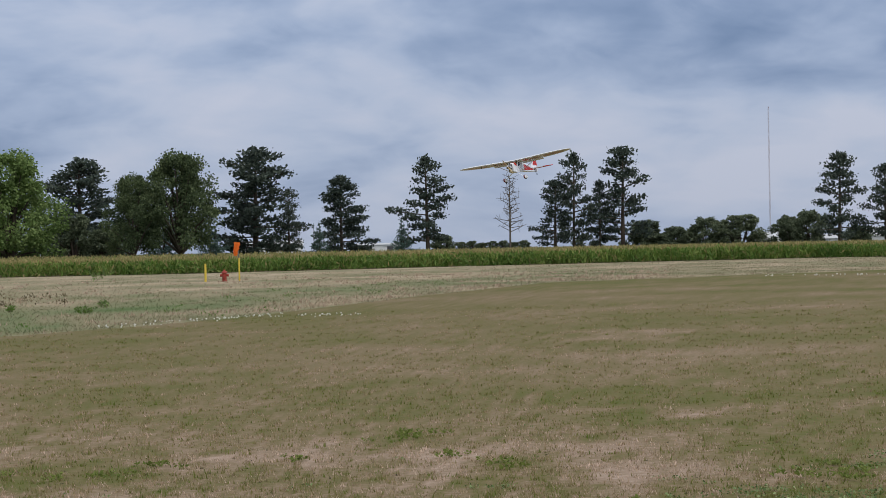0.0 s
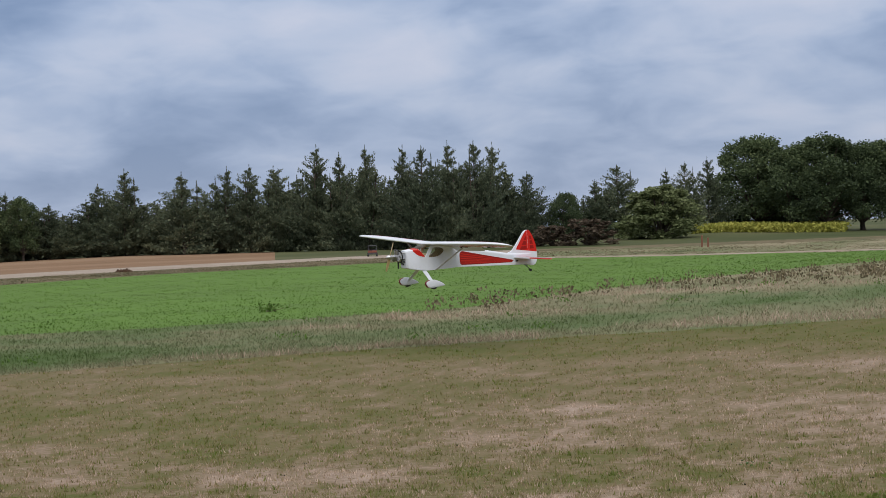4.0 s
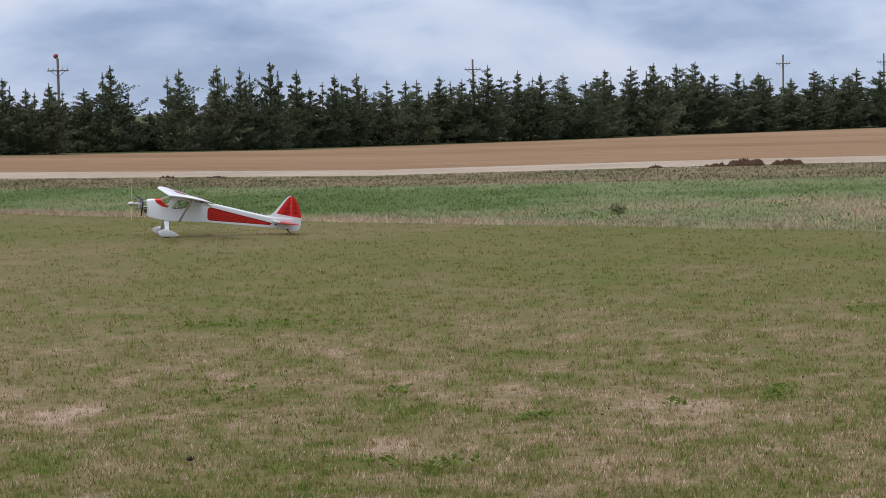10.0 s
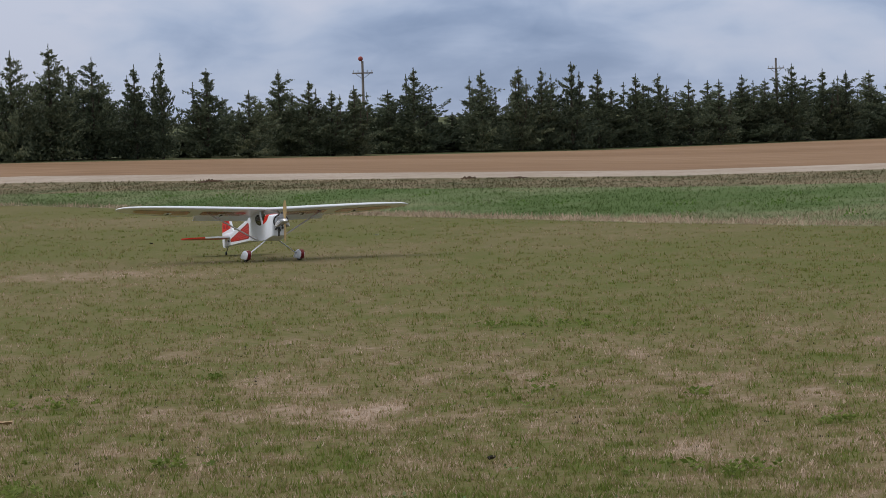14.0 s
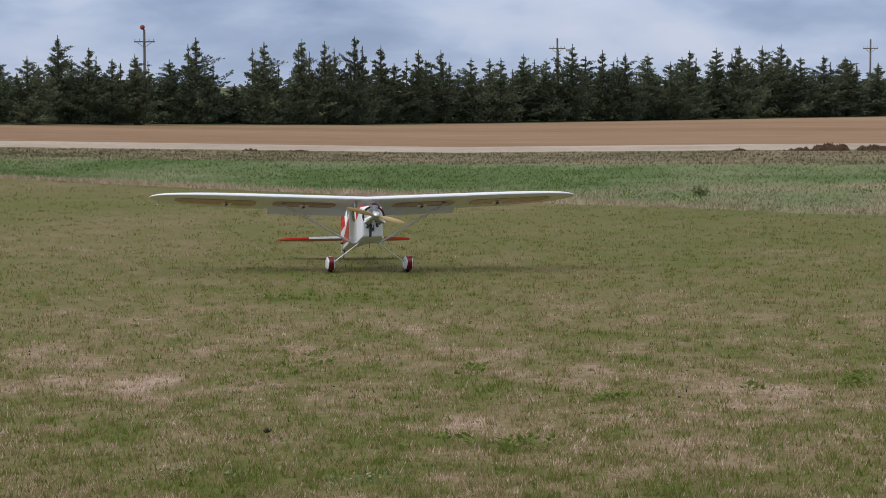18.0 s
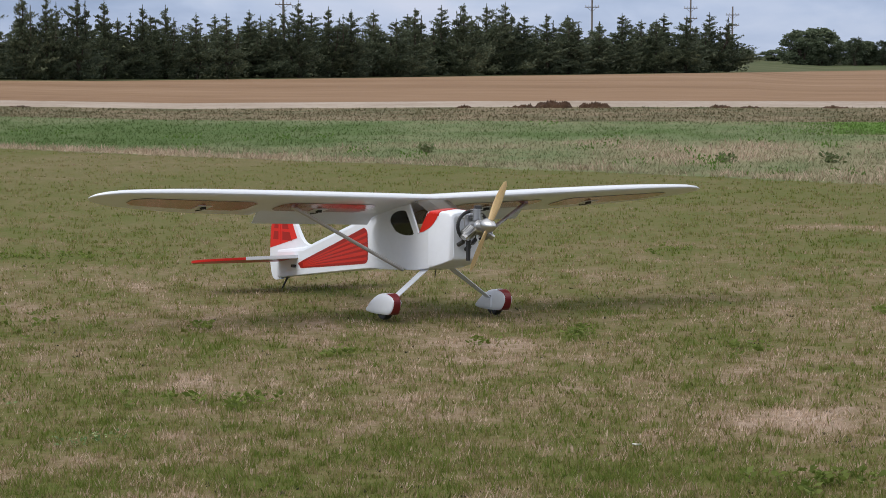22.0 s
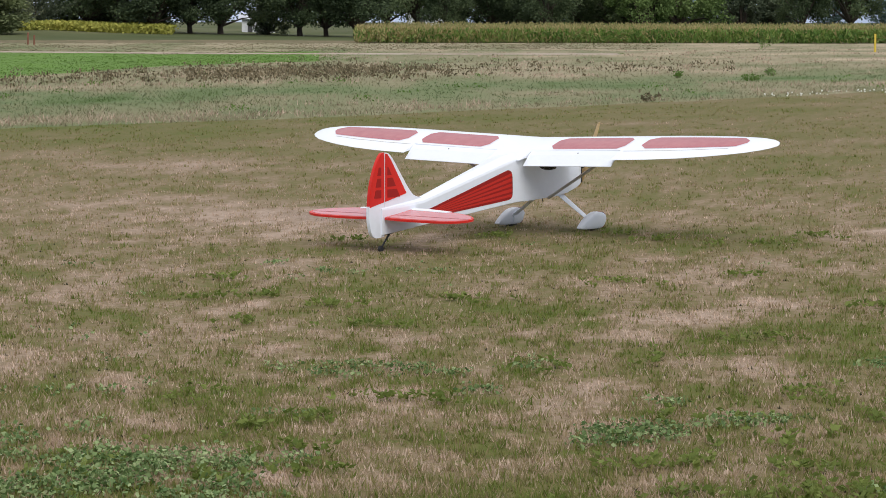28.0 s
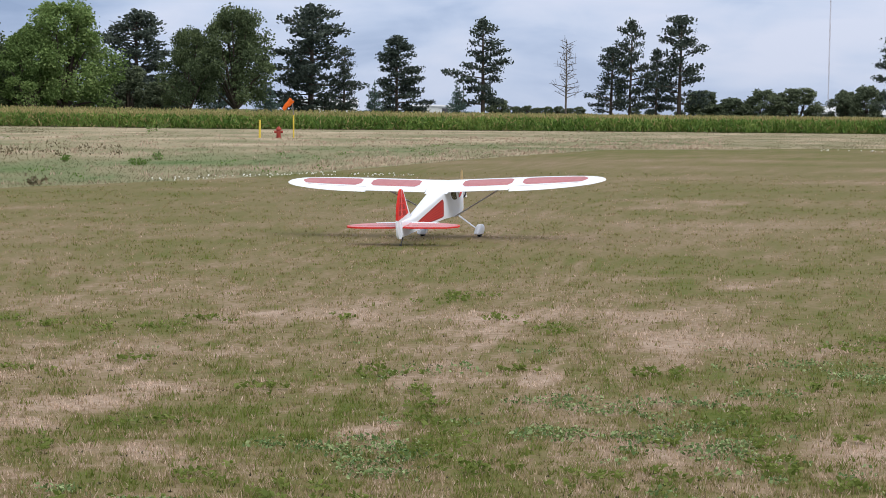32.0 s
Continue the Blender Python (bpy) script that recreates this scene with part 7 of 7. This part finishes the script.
farm_track([(-36, -0.70), (-33.8, -0.72), (-29.3, -0.81), (-23.4, -0.86), (-17.4, -0.87), (-13.0, -0.86)], 1.1, M_ROAD, "pale worn earth farm track")
mown_lawn()
lawn_weeds()
tall_grass()
corn_field()
for i, row in enumerate(((-89.7, 37.7, 0.26, 0.24, M_OLIVE), (-67.2, 51.3, 0.45, 0.7, M_DOCK), (-56.7, 54.3, 0.55, 0.6, M_GREEN_BLADE), (-12.24, 51.8, 0.30, 0.3, M_DOCK), (-9.24, 157.8, 1.3, 1.6, M_LEAF), (-8.93, 78.0, 0.36, 0.36, M_LEAF), (-9.6, 70.5, 0.28, 0.4, M_GREEN_BLADE), (-11.5, 74.7, 0.28, 0.36, M_GREEN_BLADE), (-100.55, 41.1, 0.22, 0.34, M_OLIVE), (-97.71, 41.0, 0.22, 0.36, M_OLIVE), (-108.4, 44.7, 0.22, 0.34, M_OLIVE), (-54.0, 53.1, 0.35, 0.6, M_GREEN_BLADE), (-40.3, 56.6, 0.3, 0.5, M_GREEN_BLADE))):
    tall_weed(*row, "branching brown seeding weed standing in the tall grass" if row[4] is M_DOCK else "leafy green weed standing in the tall grass", 200 + i)
flower_heads()
for i, row in enumerate(((-120.1, 10.07, 0.035, M_DARKLITTER), (-133.0, 12.2, 0.05, M_DEADLEAF), (-89.4, 13.6, 0.035, M_DEADLEAF), (-52.7, 25.1, 0.08, M_DEADLEAF), (-50.7, 24.8, 0.035, M_PETAL), (-63.7, 25.5, 0.03, M_PETAL), (-102.8, 8.6, 0.02, M_PETAL), (-123.0, 39.3, 0.06, M_PETAL), (-129.0, 37.4, 0.05, M_DARKLITTER))):
    fallen_leaf(*row, i + 1)


# ---- what moves ----
def motions():
    walk(AEROPLANE, [
        (0, pose(2.736, 78.774, 4.026, 8.76, 7.13, -112.17)), (0.5, pose(-0.507, 71.998, 4.167, 2.08, 5.92, -119.01)),
        (1, pose(-3.902, 64.427, 3.789, -2.98, 9.09, -115.46)), (1.5, pose(-7.210, 58.724, 3.445, -8.88, 9.27, -111.70)),
        (2, pose(-10.272, 53.741, 2.673, -7.14, 16.55, -110.92)), (2.5, pose(-12.848, 46.974, 1.381, 0.28, 11.46, -108.01)),
        (3, pose(-15.792, 41.228, 0.744, 5.08, 6.21, -108.06)), (3.5, pose(-18.364, 34.657, 0.641, 2.84, 4.28, -109.17)),
        (4, pose(-21.372, 29.258, 0.699, -3.01, 4.70, -110.41)), (4.5, pose(-24.268, 24.021, 0.577, -8.14, 8.42, -108.79)),
        (6.5, pose(-30.979, 6.652, -0.190, -2.09, 6.08, -94.02)), (7, pose(-32.865, 1.902, -0.433, 5.16, 6.37, -92.10)),
        (7.5, pose(-33.810, -2.797, -0.440, 7.61, 3.17, -87.88)), (8, pose(-34.33, -7.093, -0.40, 9.3, 3.5, -82.7)),
        (9, pose(-35.0, -14.62, -0.44, 9.8, 1.0, -77.0)), (10, pose(-33.059, -19.574, -0.366, -1.08, -1.81, -52.03)),
        (10.5, pose(-32.204, -21.374, -0.352, -0.12, -2.16, -34.96)), (11, pose(-30.973, -22.286, -0.329, -1.12, -1.48, -14.23)),
        (11.5, pose(-30.268, -22.751, -0.313, -0.02, -1.28, 8.94)), (12, pose(-29.400, -22.548, -0.298, -1.66, -1.70, 25.60)),
        (12.5, pose(-28.405, -21.972, -0.282, -1.70, -1.02, 38.09)), (13, pose(-27.092, -20.756, -0.267, -0.12, -0.13, 46.04)),
        (13.5, pose(-25.908, -19.366, -0.252, -1.52, -0.17, 52.58)), (15.5, pose(-22.950, -14.278, -0.220, -0.33, -0.74, 54.36)),
        (16.5, pose(-21.417, -12.061, -0.198, -2.37, -0.99, 46.24)), (17.5, pose(-19.964, -10.534, -0.177, -1.65, -1.34, 37.73)),
        (18.5, pose(-18.773, -9.562, -0.156, 0.53, -1.82, 32.52)), (19, pose(-18.096, -9.090, -0.143, -1.67, -1.25, 32.29)),
        (20, pose(-16.672, -8.030, -0.119, -0.50, -1.15, 35.56)), (20.5, pose(-15.757, -7.249, -0.108, 0.27, -0.83, 38.41)),
        (21, pose(-14.816, -6.389, -0.092, -1.25, -0.75, 41.07)), (21.5, pose(-13.870, -5.382, -0.074, -1.12, -1.03, 44.30)),
        (22, pose(-12.738, -4.160, -0.045, -1.12, -2.08, 47.97)), (22.5, pose(-11.838, -2.884, -0.027, -0.98, -1.21, 53.14)),
        (23, pose(-10.947, -1.355, -0.006, -1.88, -1.42, 58.86)), (23.5, pose(-10.125, 0.404, 0.021, -0.89, -1.77, 60.90)),
        (24, pose(-9.285, 2.223, 0.037, 0.14, -0.82, 61.51)), (24.5, pose(-8.627, 4.232, -0.001, -0.35, 1.07, 68.20)),
        (26.5, pose(-6.793, 11.479, -0.069, -0.44, 0.97, 75.36)), (27, pose(-6.054, 13.443, -0.110, -1.17, 1.47, 71.89)),
        (28, pose(-4.486, 17.016, -0.109, -0.42, 0.49, 72.11)), (29, pose(-3.314, 20.395, -0.099, -0.89, -0.14, 77.38)),
        (30, pose(-2.573, 23.248, -0.104, -1.27, -0.10, 76.74)), (31, pose(-1.660, 25.985, -0.102, -1.16, -0.65, 70.60)),
        (32, pose(-0.605, 29.024, -0.097, -1.59, -0.41, 75.46)),
    ])
    # propeller: fast turning, its phase in degrees at each second
    phase = dict([(0, 30), (1, 20), (2, -40), (3, 60), (4, -30), (5, 0), (6, 40), (7, 80), (8, 60), (9, 0), (10, 0), (11, 85), (12, 0), (13, 20), (14, 0), (15, 50), (16, 40), (17, 70), (18, 75), (19, 63), (20, 43), (21, -5), (22, -25), (23, 0), (24, -15), (25, 30), (26, 0), (27, -33), (28, 20), (29, -30), (30, 0), (31, 30), (32, 0)])
    rows, total = [], float(phase[0])
    for s in range(32):
        rise = 720 + (phase[s + 1] - total - 720) % 180
        if rise > 810:
            rise -= 180
        for k in range(10):
            rows.append((s + k / 10, Matrix.Translation(HUB) @ pose(0, 0, 0, total + rise * k / 10, 0, 0)))
        total += rise
    rows.append((32, Matrix.Translation(HUB) @ pose(0, 0, 0, total, 0, 0)))
    walk(PROPELLER, rows)
    # the windsock swings in the light wind
    pivot = Matrix.Translation(SOCK.location.copy())
    walk(SOCK, [(t, pivot @ pose(0, 0, 0, 0, a, 0)) for t, a in ((0, 6), (1, 30), (2, 40), (4, 18), (8, 34), (13, 12), (18, 36), (24, 10), (28, 32), (30, 18), (31, 36), (32, 38))])
    for fl, hx, hz in FLAPS:
        walk(fl, [(t, pose(hx, 0, hz, 0, -a, 0)) for t, a in ((0, 36), (28.2, 36), (28.8, 22), (29.4, 11), (32, 11))])


motions()
